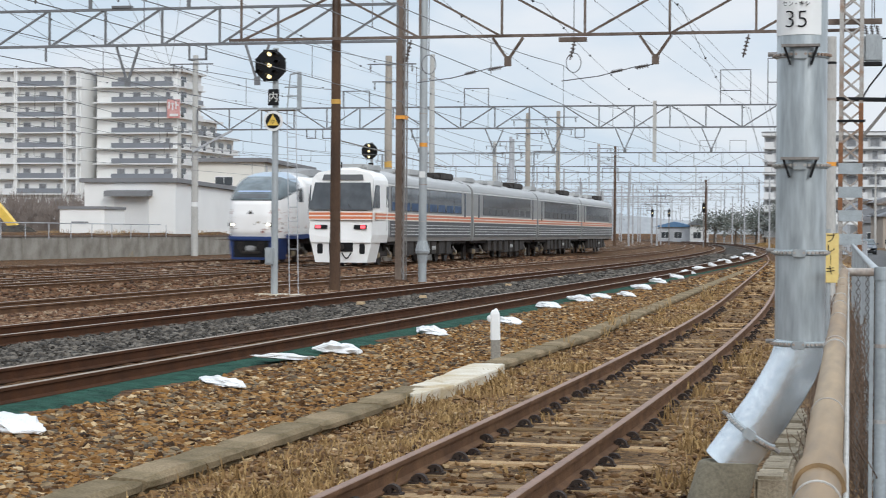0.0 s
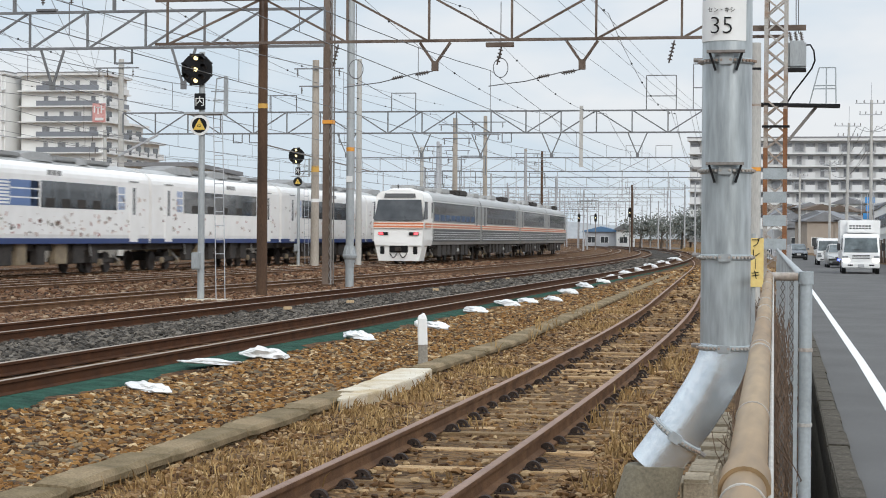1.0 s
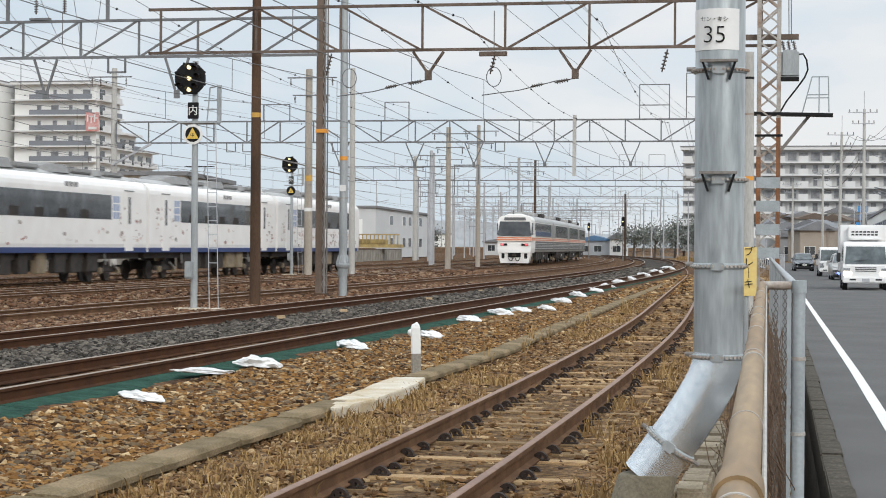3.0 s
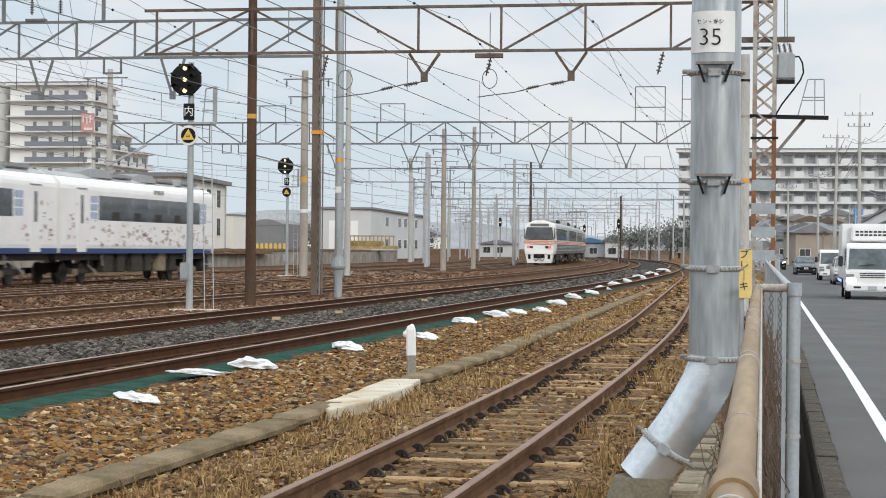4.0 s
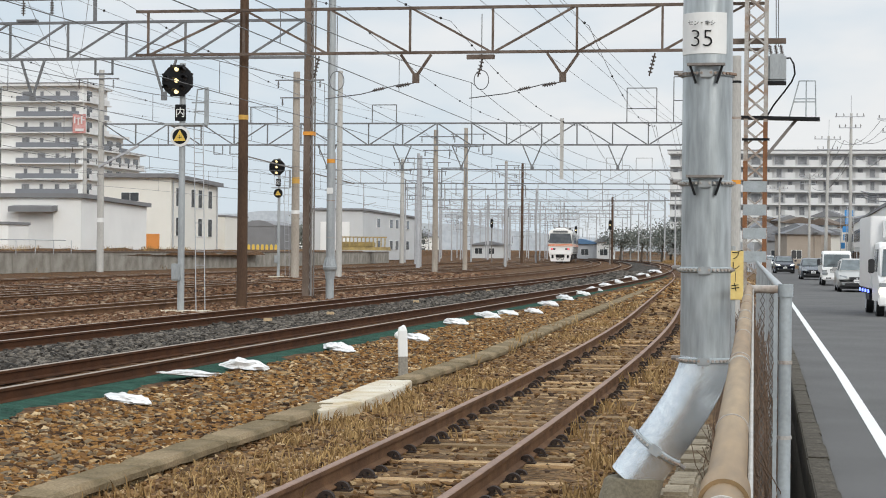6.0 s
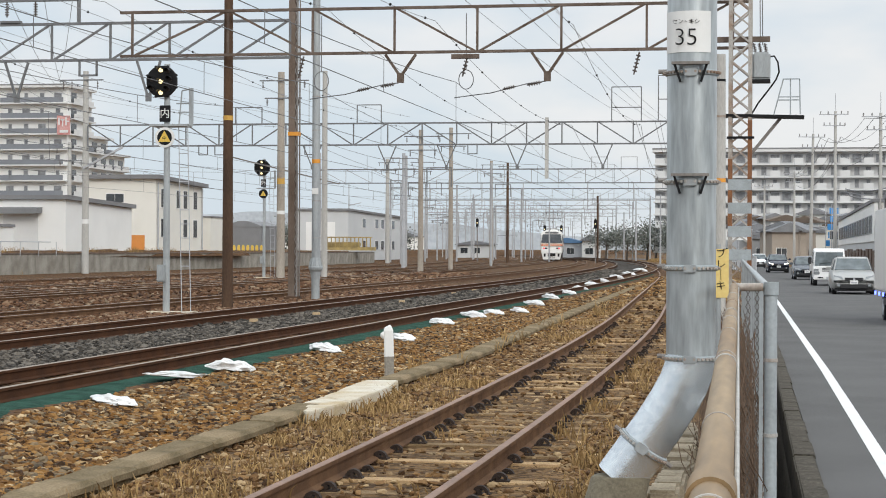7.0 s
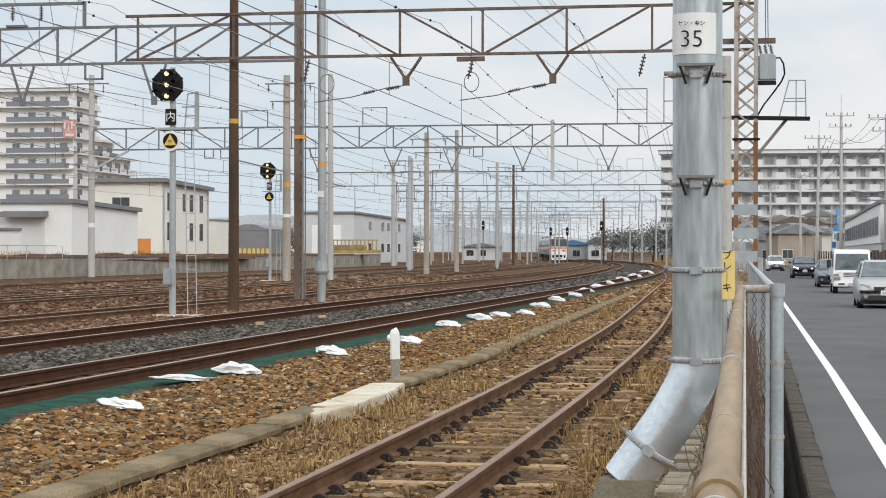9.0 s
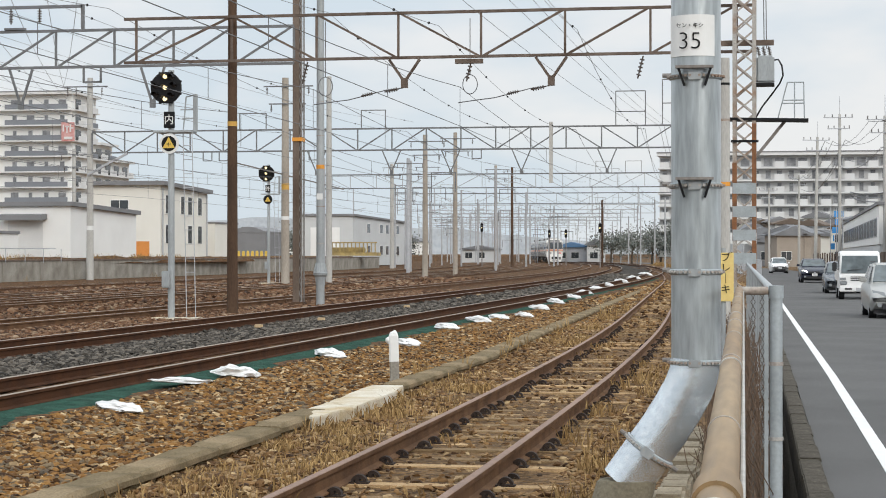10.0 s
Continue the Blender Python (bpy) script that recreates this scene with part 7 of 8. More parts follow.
def window_y(t, x, y, z, w, h):
    """A framed window on a wall that faces -y."""
    f = part("window", B(x - w / 2 - 0.06, x + w / 2 + 0.06, y - 0.05, y + 0.05, z - 0.06, z + h + 0.06), M["wall_white"], t)
    part("pane", B(x - w / 2, x - 0.02, y - 0.06, y + 0.02, z, z + h), M["glass_dark"], f)
    part("pane", B(x + 0.02, x + w / 2, y - 0.06, y + 0.02, z, z + h), M["glass_dark"], f)


M["shutter"] = mat("white_roller_shutter", (0.72, 0.72, 0.71), 0.6, 0, 0.08, 0.6, 20, 0.03)
# low white warehouse beside the yard
wh = slab_building("warehouse", "low white warehouse with a grey roof edge", -58.9, -51.7, 133, 147.3, 1.2, 5.35, M["wall_white"], 0.3, 0.32, 0.35)
part("shutter", B(-56.5, -53.8, 132.93, 133.0, 1.5, 4.3), M["shutter"], wh, "pale roller shutter")
aw = part("awning", loft(bmesh.new(), [[(-56.9, y, z), (-53.5, y, z), (-53.5, y + 0.01, z + 0.4), (-56.9, y + 0.01, z + 0.4)] for y, z in ((133.0, 4.4), (131.9, 4.3))]), M["roof_dark"], wh, "grey awning")
part("downpipe", R_((-51.95, 146.9, 1.3), (-51.95, 146.9, 5.0), 0.07, 6), M["far_steel"], wh)
sh = slab_building("shed", "small white flat-roofed equipment shed", -56.3, -53.0, 123, 126.5, 1.3, 3.25, M["wall_white"], 0.1, 0.2)
part("vent", B(-55.4, -54.2, 122.93, 123.0, 2.3, 2.4), M["roof_dark"], sh)
of = slab_building("office_building", "two-storey cream railway office with dark windows", -64.6, -58.0, 172, 186.5, 1.0, 8.3, M["wall_cream"], 0.5, 0.4, 0.4)
for y in (174.0, 178.6, 180.8, 184.0):
    for z in (2.9, 5.7):
        if not (y == 178.6 and z < 3):
            window_x(of, -58.0, y, z, 1.15, 1.7)
window_y(of, -62.0, 172, 6.1, 1.7, 0.8)
part("downpipe", R_((-57.9, 172.4, 1.2), (-57.9, 172.4, 8.0), 0.08, 6), M["far_steel"], of)
part("downpipe", R_((-57.9, 186.2, 1.2), (-57.9, 186.2, 7.8), 0.08, 6), M["far_steel"], of)
an = slab_building("annex", "small pale annex block beside the office", -61.0, -58.2, 190, 198, 1.0, 5.0, M["wall_cream"], 0.1, 0.15)
osh = thing("orange_fence_sheet", "orange plastic sheet fence by the warehouse", "sheet")
part("sheet", B(-54.2, -51.9, 151.0, 151.1, 1.3, 2.9), M["orange_sheet"], osh)
de = slab_building("depot_building", "grey two-storey depot building with small windows", -68.2, -60.5, 263, 303, 0.2, 7.2, M["wall_grey"], 0.3, 0.3, 0.5)
for y in (273, 281.8, 286, 294):
    for z in (1.75, 4.95):
        window_x(de, -60.5, y, z, 2.0, 1.3)
part("shutter", B(-66.6, -62.4, 262.9, 263.0, 0.3, 5.6), M["wall_white"], de, "tall pale shutter")

# retaining wall at the far side of the yard
rw = thing("wall_yard", "stained concrete retaining wall behind the yard tracks", "wall", kind="structure")
y = 20.0
k = 0
while y < 240:
    a = part("panel", B(-0.12, 0.12, 0, 5.94, 0, 1.35, bevel=0.02), M["concrete"], rw)
    x = -46.4 + bend(y, 108, 1760)
    a.matrix_basis = pose(x - 0.8, y, 0.05, 0, 0, math.degrees(max(0, y - 108) / 1760))
    c = part("coping", B(-0.16, 0.16, 0, 5.9, 0, 0.1, bevel=0.01), M["brown_grey"], rw)
    c.matrix_basis = pose(x - 0.8, y, 1.405, 0, 0, math.degrees(max(0, y - 108) / 1760))
    y += 6.0
part("hand_rail", R_((-46.9, 20, 2.2), (-46.9, 118, 2.2), 0.03, 6), M["far_steel"], rw)
for k in range(34):
    part("rail_post", R_((-46.9, 20 + 3 * k, 1.3), (-46.9, 20 + 3 * k, 2.2), 0.025, 6), M["far_steel"], rw)

M["dull_gold"] = mat("dull_gold_wagon_paint", (0.46, 0.34, 0.13), 0.7, 0, 0.25, 1.2, 12, 0.05, (0.26, 0.20, 0.10))
ym = thing("track_machine", "yellow railing-sided track maintenance wagon", "wagon", at=pose(-51.8, 226, 0.75))
part("deck", B(-3.0, 3.0, -1.2, 1.2, 0.9, 1.3), M["dull_gold"], ym)
for k in range(13):
    part("stake", B(-3.0 + 0.48 * k, -2.88 + 0.48 * k, -1.25, -1.15, 1.3, 2.5), M["dull_gold"], ym)
part("top_rail", B(-3.05, 3.05, -1.3, -1.2, 2.4, 2.55), M["dull_gold"], ym)
part("load", B(-2.8, 1.2, -1.0, 1.0, 1.3, 1.9, bevel=0.1), M["dull_gold"], ym)
dk = slab_building("dark_shed", "dark grey low shed behind the yard fence", -71.5, -66.8, 240, 250, 0.8, 4.6, M["roof_dark"], 0.05, 0.2)
part("roof_cap", loft(bmesh.new(), [[(-71.4 + 4.5 * k / 8, y, 4.8 + 0.6 * math.sin(math.pi * k / 8)) for k in range(9)] for y in (240.05, 249.9)]), M["roof_dark"], dk)
for k in range(8):
    t = thing("tank_barrier", "yellow and black hoop barrier far in the yard", "barrier", "hoop barriers in a row", at=pose(-60.6 + 0.52 * k, 205.0, 1.5))
    part("hoop", loft(bmesh.new(), [[(0.15 * math.cos(a * math.pi / 6) * k_, y_, 0.5 + 0.22 * math.sin(a * math.pi / 6) * k_) for a in range(7)] + [(0.15 * k_ * s_, y_, 0.0) for s_ in (-1, 1)] for y_, k_ in ((-0.05, 1.0), (0.05, 1.0))]), M["yellow"], t)
    part("base", B(-0.24, 0.24, -0.1, 0.1, -0.25, 0.12), M["brown_wall"], t)
dg = thing("excavator_arm", "yellow excavator boom beyond the embankment", "excavator", at=pose(-66.6, 135, 1.3))
part("boom", A_((-1.4, 0, 3.4), (1.2, 0, 0.6), 0.5, 0.6), M["yellow"], dg)
part("bucket", B(0.9, 2.4, -0.5, 0.5, 0.0, 0.7, bevel=0.15), M["brown_wall"], dg)
bm = bmesh.new()
bmesh.ops.create_icosphere(bm, subdivisions=4, radius=1)
for v in bm.verts:
    n = noise.noise(v.co * 2.0) * 0.25 + noise.noise(v.co * 6) * 0.08
    v.co = Vector((v.co.x * 6 * (1 + n), v.co.y * 4, max(-0.1, v.co.z) * 1.5 * (1 + n)))
pile = part("gravel_pile", bm, M["ballast_grey"])
pile.location = (-64.6, 127.0, 0.6)
tagged(pile, "heap of grey gravel on the embankment", "gravel heap")
hg = thing("embankment_soil", "dark turned earth on top of the retaining wall", "soil", kind="stuff")
bm = bmesh.new()
rings = []
for k in range(60):
    yy = 60 + k * 1.8
    z = 1.6 + 0.4 * noise.noise((yy * 0.25, 1, 0)) + 0.12 * noise.noise((yy * 1.2, 1, 0))
    rings.append([(-47.2, yy, 1.2), (-47.4, yy, z - 0.25), (-48.6, yy, z), (-50.5, yy, z - 0.1), (-51.5, yy, 1.2)])
part("soil", loft(bm, rings), M["ballast"], hg)


# apartment towers on the far side
def tower_block(name, label, x0, x1, y0, depth, floors, z0, pitch, wall, panel, split, dp=1.5, party=True):
    t = thing(name, label, "apartment building")
    z1 = z0 + floors * pitch
    part("wall", B(x0, x1, y0, y0 + depth, z0, z1), wall, t)
    part("roof", B(x0 - 0.4, x1 + 0.4, y0 - dp, y0 + depth + 0.3, z1, z1 + 0.5), M["balcony_white"], t, "pale parapet roof")
    part("roof_edge", B(x0 - 0.45, x1 + 0.45, y0 - dp - 0.06, y0 + depth, z1 + 0.5, z1 + 0.72), M["roof_dark"], t, "dark roof edge")
    w = x1 - x0
    for f in range(floors):
        z = z0 + f * pitch
        part("floor_slab", B(x0 - 0.2, x1 + 0.2, y0 - dp - 0.05, y0, z - 0.15, z + 0.12), M["balcony_white"], t)
        for i, (a, b, kind) in enumerate(split):
            xa, xb = x0 + w * a, x0 + w * b
            if kind == "b":
                bal = part("balcony", B(xa + 0.1, xb - 0.1, y0 - dp, y0 - dp + 0.1, z + 0.12, z + 1.15), panel, t)
            elif kind == "w":
                bal = part("balcony", B(xa + 0.1, xb - 0.1, y0 - dp, y0 - dp + 0.1, z + 0.12, z + 1.15), M["balcony_white"], t)
            elif kind == "r":
                bal = part("recess", B(xa + 0.1, xb - 0.1, y0 - 0.12, y0 - 0.02, z + 0.15, z + pitch - 0.3), M["recess"], t)
            else:
                continue
            n = max(1, int((xb - xa) / 3.2))
            for k in range(n):
                c = xa + (xb - xa) * (k + 0.5) / n
                hw = 0.95 if dp < 1 else (0.5, 0.85, 0.4)[(k + f) % 3]
                win = part("window", B(c - hw, c + hw, y0 - 0.16, y0 - 0.1 + 0.02, z + 0.3, z + min(2.2, pitch - 0.4)), M["far_steel"], bal)
                part("pane", B(c - hw + 0.1, c + hw - 0.1, y0 - 0.19, y0 - 0.165, z + 0.4, z + min(2.1, pitch - 0.5)), M["glass_curtain"], win)
    for a in sorted({s[0] for s in split} | {s[1] for s in split}):
        xx = x0 + w * a
        if dp > 1 and party:
            part("party_wall", B(xx - 0.15, xx + 0.15, y0 - dp - 0.01, y0, z0, z1), wall, t)
    return t


tower_block("apartment_tower", "pale apartment tower with slate balcony panels", -188, -165.6, 372, 14, 11, -0.4, 3.2, M["wall_apartment"], M["balcony_grey"], [(0.0, 0.36, "w"), (0.38, 0.86, "b"), (0.87, 0.985, "r")])
# Tower side in dark slate: its shade is put into the colour.
part("shaded_side_wall", B(-165.6, -163.9, 380, 392, 2, 34.5), M["balcony_grey"], bpy.data.objects["apartment_tower"])
t2 = tower_block("apartment_tower", "stepped pale apartment tower with slate balcony panels", -163.8, -145.9, 376, 14, 11, -0.4, 3.2, M["wall_apartment"], M["balcony_grey"], [(0.0, 0.2, "s"), (0.21, 0.985, "b")], 1.5, False)
for ya, yb, top, x1 in ((376.1, 390, 11, -145.95), (390, 401, 8, -146.0), (401, 412, 7, -146.05)):
    if top < 11:
        part("side_wing", B(-160, x1 - 0.3, ya, yb, 1.5, 3.2 * top - 0.4), M["wall_apartment"], t2)
    part("wing_roof", B(-159, x1 + 1.2, ya, yb, 3.2 * top - 0.39, 3.2 * top + 0.1), M["balcony_white"], t2)
    for f in range(1, top):
        z = 3.2 * f - 0.4
        part("wing_slab", B(x1 - 0.3, x1 + 1.1, ya, yb - 0.2, z - 0.15, z + 0.12), M["balcony_white"], t2)
        for k in range(2):
            y_ = ya + (yb - ya) * (k + 0.5) / 2
            part("wing_balcony", B(x1 + 1.0, x1 + 1.1, y_ - 2.2, y_ + 2.0, z + 0.12, z + 1.1), M["balcony_grey"] if k and f % 2 else M["balcony_white"], t2)
            part("wing_window", B(x1 - 0.28, x1 + (0.1 if top == 11 else -0.2), y_ - 1.5, y_ + 1.5, z + 0.3, z + 2.4), M["glass_dark"], t2)
ban = part("banner", B(-147.4, -144.6, 374.1, 374.25, 25.0, 28.9), mat("faded_red_banner", (0.52, 0.20, 0.18), 0.8, 0, 0.2, 1.0, 10, 0.0, (0.66, 0.42, 0.40)), t2, "faded red hanging banner")
for bx, bz, bw, bh in ((-147.1, 27.0, 0.3, 1.4), (-146.6, 27.9, 0.8, 0.25), (-146.3, 26.7, 0.25, 1.5), (-145.6, 26.9, 0.3, 1.6), (-145.3, 27.6, 0.5, 0.25), (-146.8, 25.4, 1.8, 0.55)):
    part("writing_bar", B(bx, bx + bw, 374.0, 374.1, bz, bz + bh), M["balcony_white"], ban)

# long apartment slab beyond the road
tower_block("apartment_slab", "long grey apartment slab with white balconies", -23.6, 34.0, 352, 12, 8, 1.5, 2.27, M["recess"], M["balcony_white"],
            [(k / 14, k / 14 + 0.034, "w") for k in range(14)] + [(k / 14 + 0.036, (k + 1) / 14, "r") for k in range(14)], 1.6, False)

# low white works building and dark hoarding along the road
wb = slab_building("works_building", "pale two-storey works building with a window band", 6.6, 16.0, 150, 252, 2.6, 5.6, M["wall_white"], 0.15, 0.25)
part("plinth", B(6.7, 15.8, 150.2, 251.8, 0, 2.6), M["wall_grey"], wb)
for k in range(14):
    y = 156 + 6.8 * k
    f = part("window", B(6.55, 6.65, y - 2.6, y + 2.6, 3.2, 4.7), M["far_steel"], wb)
    for j in range(3):
        part("pane", B(6.52, 6.62, y - 2.5 + 1.68 * j, y - 0.95 + 1.68 * j, 3.28, 4.62), M["glass_blue"], f)
ds = slab_building("steel_frame_shed", "dark open steel-framed shed beside the works", 7.2, 18.0, 128, 147, 0, 5.7, M["brown_wall"], 0.1, 0.3)
for k in range(5):
    part("column", B(7.1, 7.2, 128.2 + 4.3 * k, 128.5 + 4.3 * k, 0, 5.7), M["far_steel"], ds)
for z in (1.8, 3.4, 4.8):
    part("girt", B(7.08, 7.18, 128, 147, z, z + 0.2), M["far_steel"], ds)
    part("girt", B(7.2, 18, 127.88, 127.98, z, z + 0.2), M["far_steel"], ds)
ho = thing("hoarding", "dark brown roadside hoarding fence", "fence")
for k in range(34):
    y = 92 + 4 * k
    a = part("panel", B(-0.04, 0.04, 0, 3.95, 0, 1.9 + (0.1 if k % 3 else 0)), M["brown_wall"], ho)
    a.matrix_basis = pose(6.0 + bend(y, 90, 2600), y, 0)
bs = thing("blue_sheeted_scaffold", "bright blue sheeted scaffold by the road", "scaffold")
for k in range(5):
    part("sheet", B(4.5 + 0.2 * (k % 2) + 0.12 * k, 5.0 + 0.26 * k - 0.3 * (k % 2), 228 + 0.3 * k, 229 + 0.3 * k, 2.4 + 0.95 * k, 3.1 + 0.95 * k), M["blue_net"], bs)
for k in range(3):
    part("pole", R_((4.5 + 0.7 * k, 227.6, 0), (4.5 + 0.7 * k, 227.6, 7.4), 0.05, 6), M["far_steel"], bs)


def house(x, y, w, d, h, ridge, wall, label, rot=0, roof=None):
    t = thing("house", label, "house", "houses beyond the road", at=pose(x, y, 0, 0, 0, rot))
    part("wall", B(-w / 2, w / 2, -d / 2, d / 2, 0, h), wall, t)
    part("roof", loft(bmesh.new(), [[(-w / 2 - 0.5, yy, h), (w / 2 + 0.5, yy, h), (w / 2 + 0.5, yy, h + 0.15), (0, yy, h + ridge), (-w / 2 - 0.5, yy, h + 0.15)] for yy in (-d / 2 - 0.5, d / 2 + 0.5)]), roof or M["roof_tile"], t)
    for k in range(max(1, int(w / 2.6))):
        for z in (1.0, 3.6):
            if z + 1.3 < h:
                window_y(t, -w / 2 + 1.4 + 2.6 * k, -d / 2, z, 1.5, 1.2)
    return t


random.seed(5)
M["wall_tan"] = mat("weathered_tan_wall", (0.36, 0.31, 0.26), 0.85, 0, 0.15, 0.5, 15, 0.05)
M["wall_dim"] = mat("dull_grey_wall", (0.33, 0.335, 0.34), 0.85, 0, 0.15, 0.5, 15, 0.05)
M["roof_brown"] = mat("brown_roof_tiles", (0.15, 0.115, 0.09), 0.8, 0, 0.2, 0.8, 10, 0.2)
for k in range(44):
    hx, hy = -9.5 + (k * 7.3 % 38), 285 + (k * 13 % 62)
    if abs(hx - x_lane(hy)) < 5.5 and hy < 310:
        hx += 9
    house(hx, hy, random.uniform(3.5, 6), random.uniform(4, 7), random.uniform(2.6, 5.0) + (hy - 285) * 0.06, random.uniform(0.8, 1.5), random.choice((M["wall_tan"], M["wall_dim"], M["wall_grey"], M["wall_cream"])),
          "small tiled-roof Japanese town house beyond the road", random.uniform(-25, 25), random.choice((M["roof_tile"], M["roof_brown"], M["roof_dark"])))
house(-38.5, 385, 3.2, 5, 3.6, 1.3, M["wall_white"], "white gabled house at the end of the yard")
house(-43.5, 388, 6.5, 6, 3.2, 1.1, M["far_steel"], "pale blue-grey house at the end of the yard", 0, mat("blue_roof", (0.10, 0.2, 0.34), 0.6, 0, 0.1, 1, 10, 0))
house(-64.0, 398, 7, 6, 2.8, 0.9, M["wall_grey"], "low grey house at the end of the yard")
for k in range(9):
    house(-120 - 16 * k + random.uniform(-3, 3), 600 + random.uniform(-20, 40), random.uniform(8, 13), 9, random.uniform(4.5, 8.5), random.uniform(1.5, 2.5), random.choice((M["wall_cream"], M["wall_grey"], M["wall_apartment"], M["wall_white"])), "small grey-roofed house far beyond the yard", random.uniform(-15, 15))
bd = thing("shop_sign", "pale roadside shop signboard with grey bars", "sign", "", "", pose(-4.3, 214, 0))
part("board", B(-2.4, 0.6, -0.08, 0.08, 3.0, 4.2), M["white"], bd)
for k in range(4):
    part("writing_bar", B(-2.1 + 0.62 * k, -1.7 + 0.62 * k, -0.1, -0.085, 3.3, 3.9), M["far_steel"], bd)
part("post", R_((-0.9, 0.1, 0), (-0.9, 0.1, 3.0), 0.1, 8), M["far_steel"], bd)


# roadside utility poles with cross arms
def utility(x, y, top, label, lean=0.0):
    t = thing("utility_pole", label, "utility pole", "utility poles along the road", at=pose(x, y, 0, 0, lean, 0))
    part("shaft", R_((0, 0, 0), (0, 0, top), 0.19, 12, 0.12), M["conc_pole"], t, "", True)
    for z, w in ((top - 0.3, 2.6), (top - 1.3, 2.0)):
        a = part("cross_arm", A_((-w * 0.55, -0.15, z), (w * 0.45, -0.15, z), 0.08, 0.08), M["far_steel"], t)
        for s in (-0.5, -0.25, 0.2, 0.42):
            insulator(a, (w * s, -0.15, z + 0.04), (w * s, -0.15, z + 0.3), 0.06)
    part("lightning_rod", R_((0, 0, top), (0, 0, top + 1.6), 0.025, 6), M["far_steel"], t)
    return t


utility(7.05, 150, 12.4, "grey concrete utility pole with cross arms")
utility(4.3, 176, 14.4, "grey concrete utility pole with cross arms")
utility(2.3, 190, 13.2, "grey concrete utility pole leaning slightly", 1)
utility(1.0, 250, 12.0, "grey concrete utility pole with cross arms")
utility(-3.0, 270, 11.0, "grey concrete utility pole with cross arms")
utility(10.2, 118, 14.5, "grey concrete utility pole with cross arms")
for k, (dx, z) in enumerate(((-1.2, 12.0), (-0.5, 12.0), (0.6, 12.1), (0.3, 10.6), (-0.3, 10.0))):
    feeder(10.2 + dx, 7.05 + dx, 118, 150, z + 1.7, z, 1.2, 0.02, "drooping black power cable along the road", False)
    feeder(7.05 + dx, 4.2 + dx, 150, 176, z, z, 1.0, 0.02, "drooping black power cable along the road", False)
    feeder(4.2 + dx, 1.0 + dx, 176, 250, z, z - 0.4, 1.4, 0.025, "drooping black power cable along the road", False)
for k in range(3):
    feeder(14.0, 6.7, 120, 226, 11.5 - 0.8 * k, 9.0 - 0.3 * k, 2.2, 0.06, "thick black service cable sagging over the road", False)


# trees and hills at the end of the yard
def tree(x, y, h, spread, seed, z=0.0):
    random.seed(seed)
    t = thing("tree", "dark evergreen tree at the end of the yard", "tree", "trees at the end of the yard", at=pose(x, y, z))
    tr_ = part("trunk", R_((0, 0, 0), (0.2, 0, h * 0.55), 0.22, 8, 0.1), M["bark"], t)
    limbs = []
    for k in range(7):
        a, zz = random.uniform(0, 6.28), h * random.uniform(0.28, 0.6)
        e = (math.cos(a) * spread * 0.6, math.sin(a) * spread * 0.6, zz + h * 0.22)
        part("limb", R_((0.1, 0, zz), e, 0.08, 6, 0.03), M["bark"], tr_)
        limbs.append(e)
    verts, faces = [], []
    for _ in range(1700):
        c = random.choice(limbs)
        r = spread * 0.5
        px, py, pz = c[0] + random.gauss(0, r * 0.75), c[1] + random.gauss(0, r * 0.6), c[2] + random.gauss(0, h * 0.16)
        i = len(verts)
        s = random.uniform(0.08, 0.2)
        d = Vector((random.gauss(0, 1), random.gauss(0, 1), random.gauss(0, 1))).normalized()
        u = d.orthogonal().normalized() * s
        v = d.cross(u)
        verts += [Vector((px, py, pz)) + u, Vector((px, py, pz)) + v, Vector((px, py, pz)) - u, Vector((px, py, pz)) - v]
        faces.append((i, i + 1, i + 2, i + 3))
    me = bpy.data.meshes.new("crown")
    me.from_pydata(verts, [], faces)
    me.materials.append(M["leaf"])
    ob = new("crown", me)
    ob.parent = t


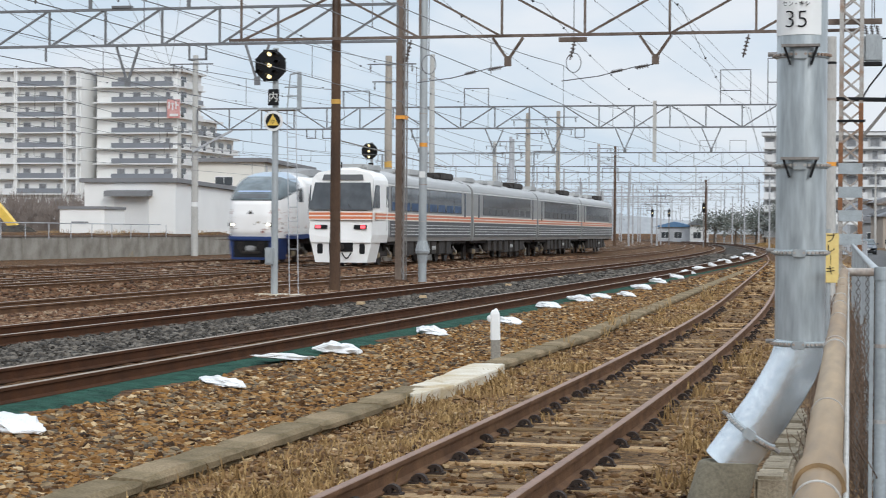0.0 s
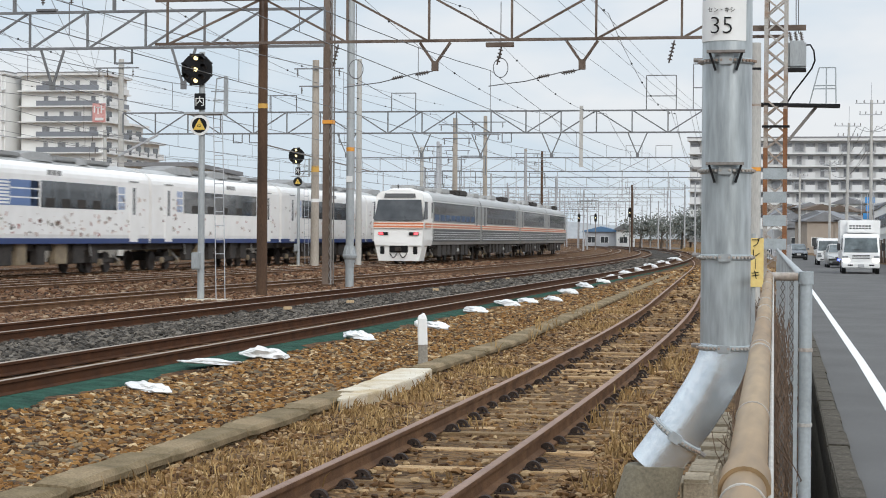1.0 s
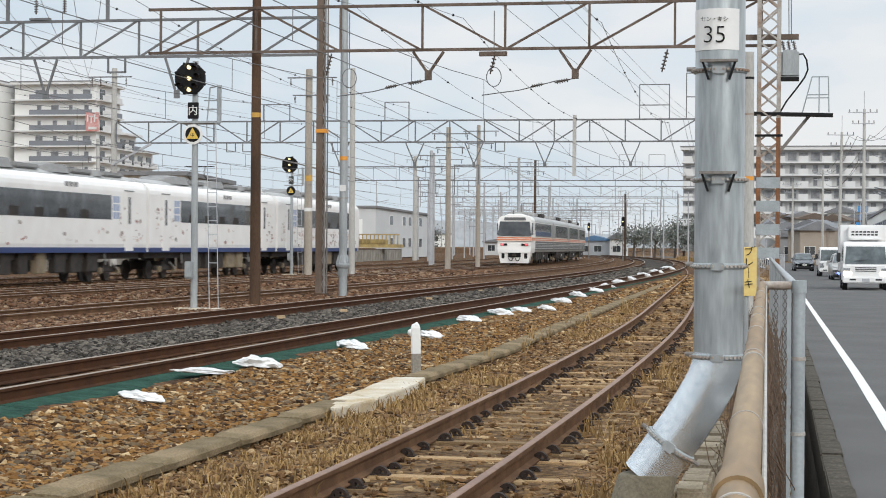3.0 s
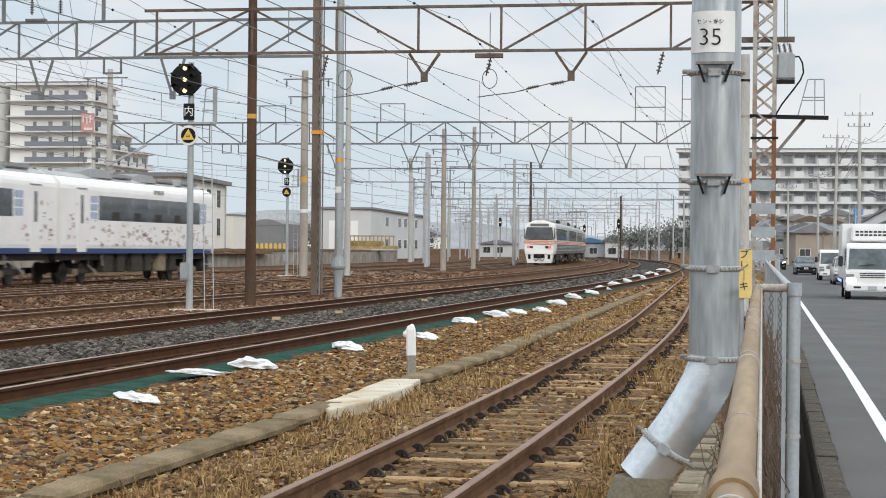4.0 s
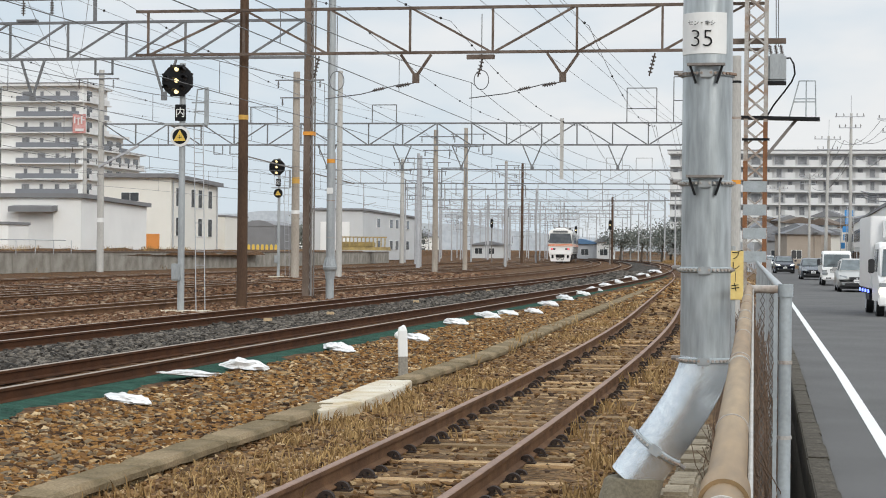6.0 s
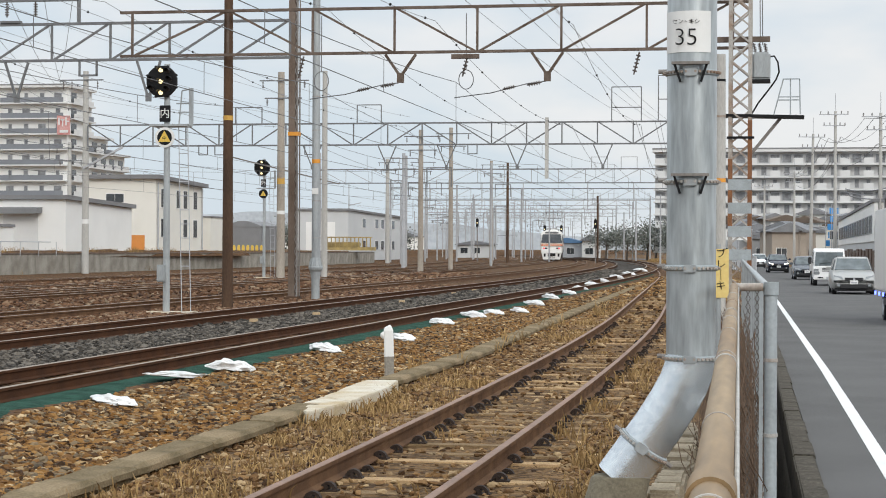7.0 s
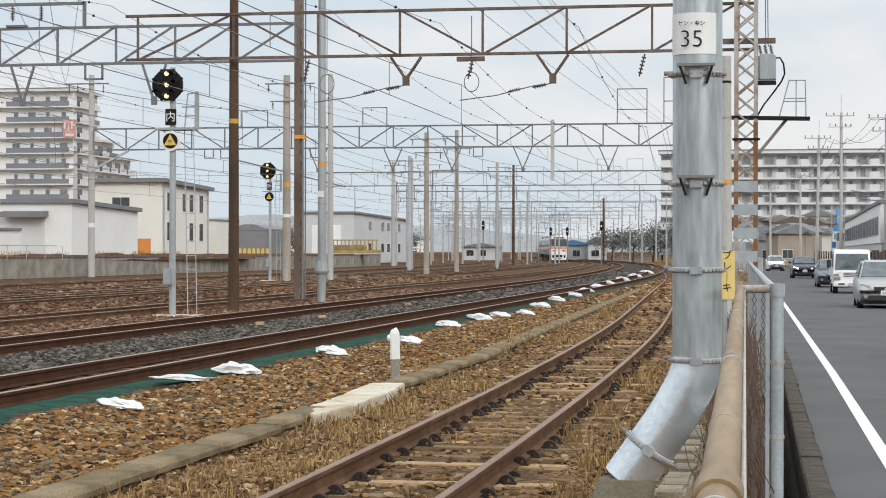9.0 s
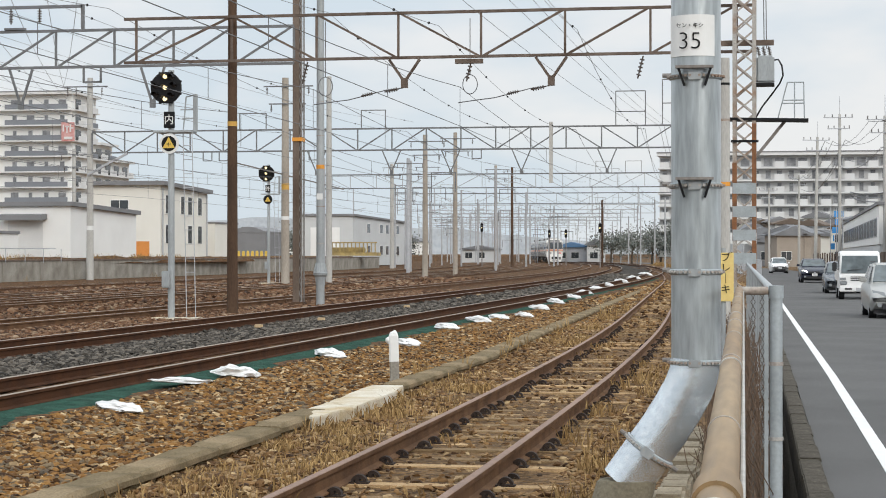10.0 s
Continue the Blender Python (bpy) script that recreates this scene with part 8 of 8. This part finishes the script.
for k in range(7):
    tree(-31 + 2.3 * k + (k * 37 % 5) * 0.4, 335 + (k * 53 % 23), 5.6 + (k * 29 % 7) * 0.4, 2.6, k + 11)
for k in range(5):
    tree(-95 + 6 * k, 330 + 4 * k, 6.0, 3.0, k + 70)
for name, y, amp, base in (("backdrop", 2300, 42, 30),):
    pts = []
    for k in range(121):
        x = -1800 + 30 * k
        z = base + amp * noise.noise((x * 0.002, 0.3, 0)) + 9 * noise.noise((x * 0.012, 2, 0))
        pts.append((x, z))
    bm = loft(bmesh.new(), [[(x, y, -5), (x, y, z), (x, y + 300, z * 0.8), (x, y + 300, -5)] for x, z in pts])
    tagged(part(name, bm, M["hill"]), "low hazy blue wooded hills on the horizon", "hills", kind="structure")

# bare thicket behind the building site
random.seed(31)
verts, faces = [], []
for _ in range(9000):
    x, y = random.uniform(-128, -86), random.uniform(196, 212)
    top = 5.6 + 1.2 * noise.noise((x * 0.22, y * 0.2, 0))
    z = 1.0 + random.random() * (top - 2.0)
    h, dx, w = random.uniform(0.6, 2.0), random.uniform(-0.5, 0.5), random.uniform(0.03, 0.09)
    i = len(verts)
    verts += [(x - w, y, z), (x + w, y, z), (x + dx, y + dx * 0.5, z + h)]
    faces.append((i, i + 1, i + 2))
me = bpy.data.meshes.new("bare_thicket")
me.from_pydata(verts, [], faces)
me.materials.append(mat("bare_twigs", (0.17, 0.135, 0.115), 0.95, 0, 0.3, 0.4, 6, 0, (0.24, 0.21, 0.19)))
tagged(new("bare_thicket", me), "grey-brown leafless thicket behind the building site", "thicket", kind="stuff")

# low fence and scrub where the tracks curve away
sf = thing("fence", "far grey mesh fence along the outside of the curve", "fence")
for k in range(40):
    y = 120 + 4 * k
    x = x_one(y) + 7.5
    part("post", R_((x, y, 0), (x, y, 1.5), 0.04, 6), M["far_steel"], sf)
    if k < 39:
        part("rail", R_((x, y, 1.45), (x_one(y + 4) + 7.5, y + 4, 1.45), 0.03, 6), M["far_steel"], sf)
grass("scrub", [(x_one(y_) + random.uniform(3.2, 5.6), y_, 0.7, 110, 0.5) for y_ in range(110, 300, 5)], "brown dry scrub along the outside of the curve")

grass("scrub", [(-47.9 + random.uniform(-1.5, 0.3), random.uniform(60, 150), 0.7, 45, 0.4) for _ in range(34)], "dry brown weeds on top of the retaining wall")


def motions():
    train_motions()
    road_motions()


motions()
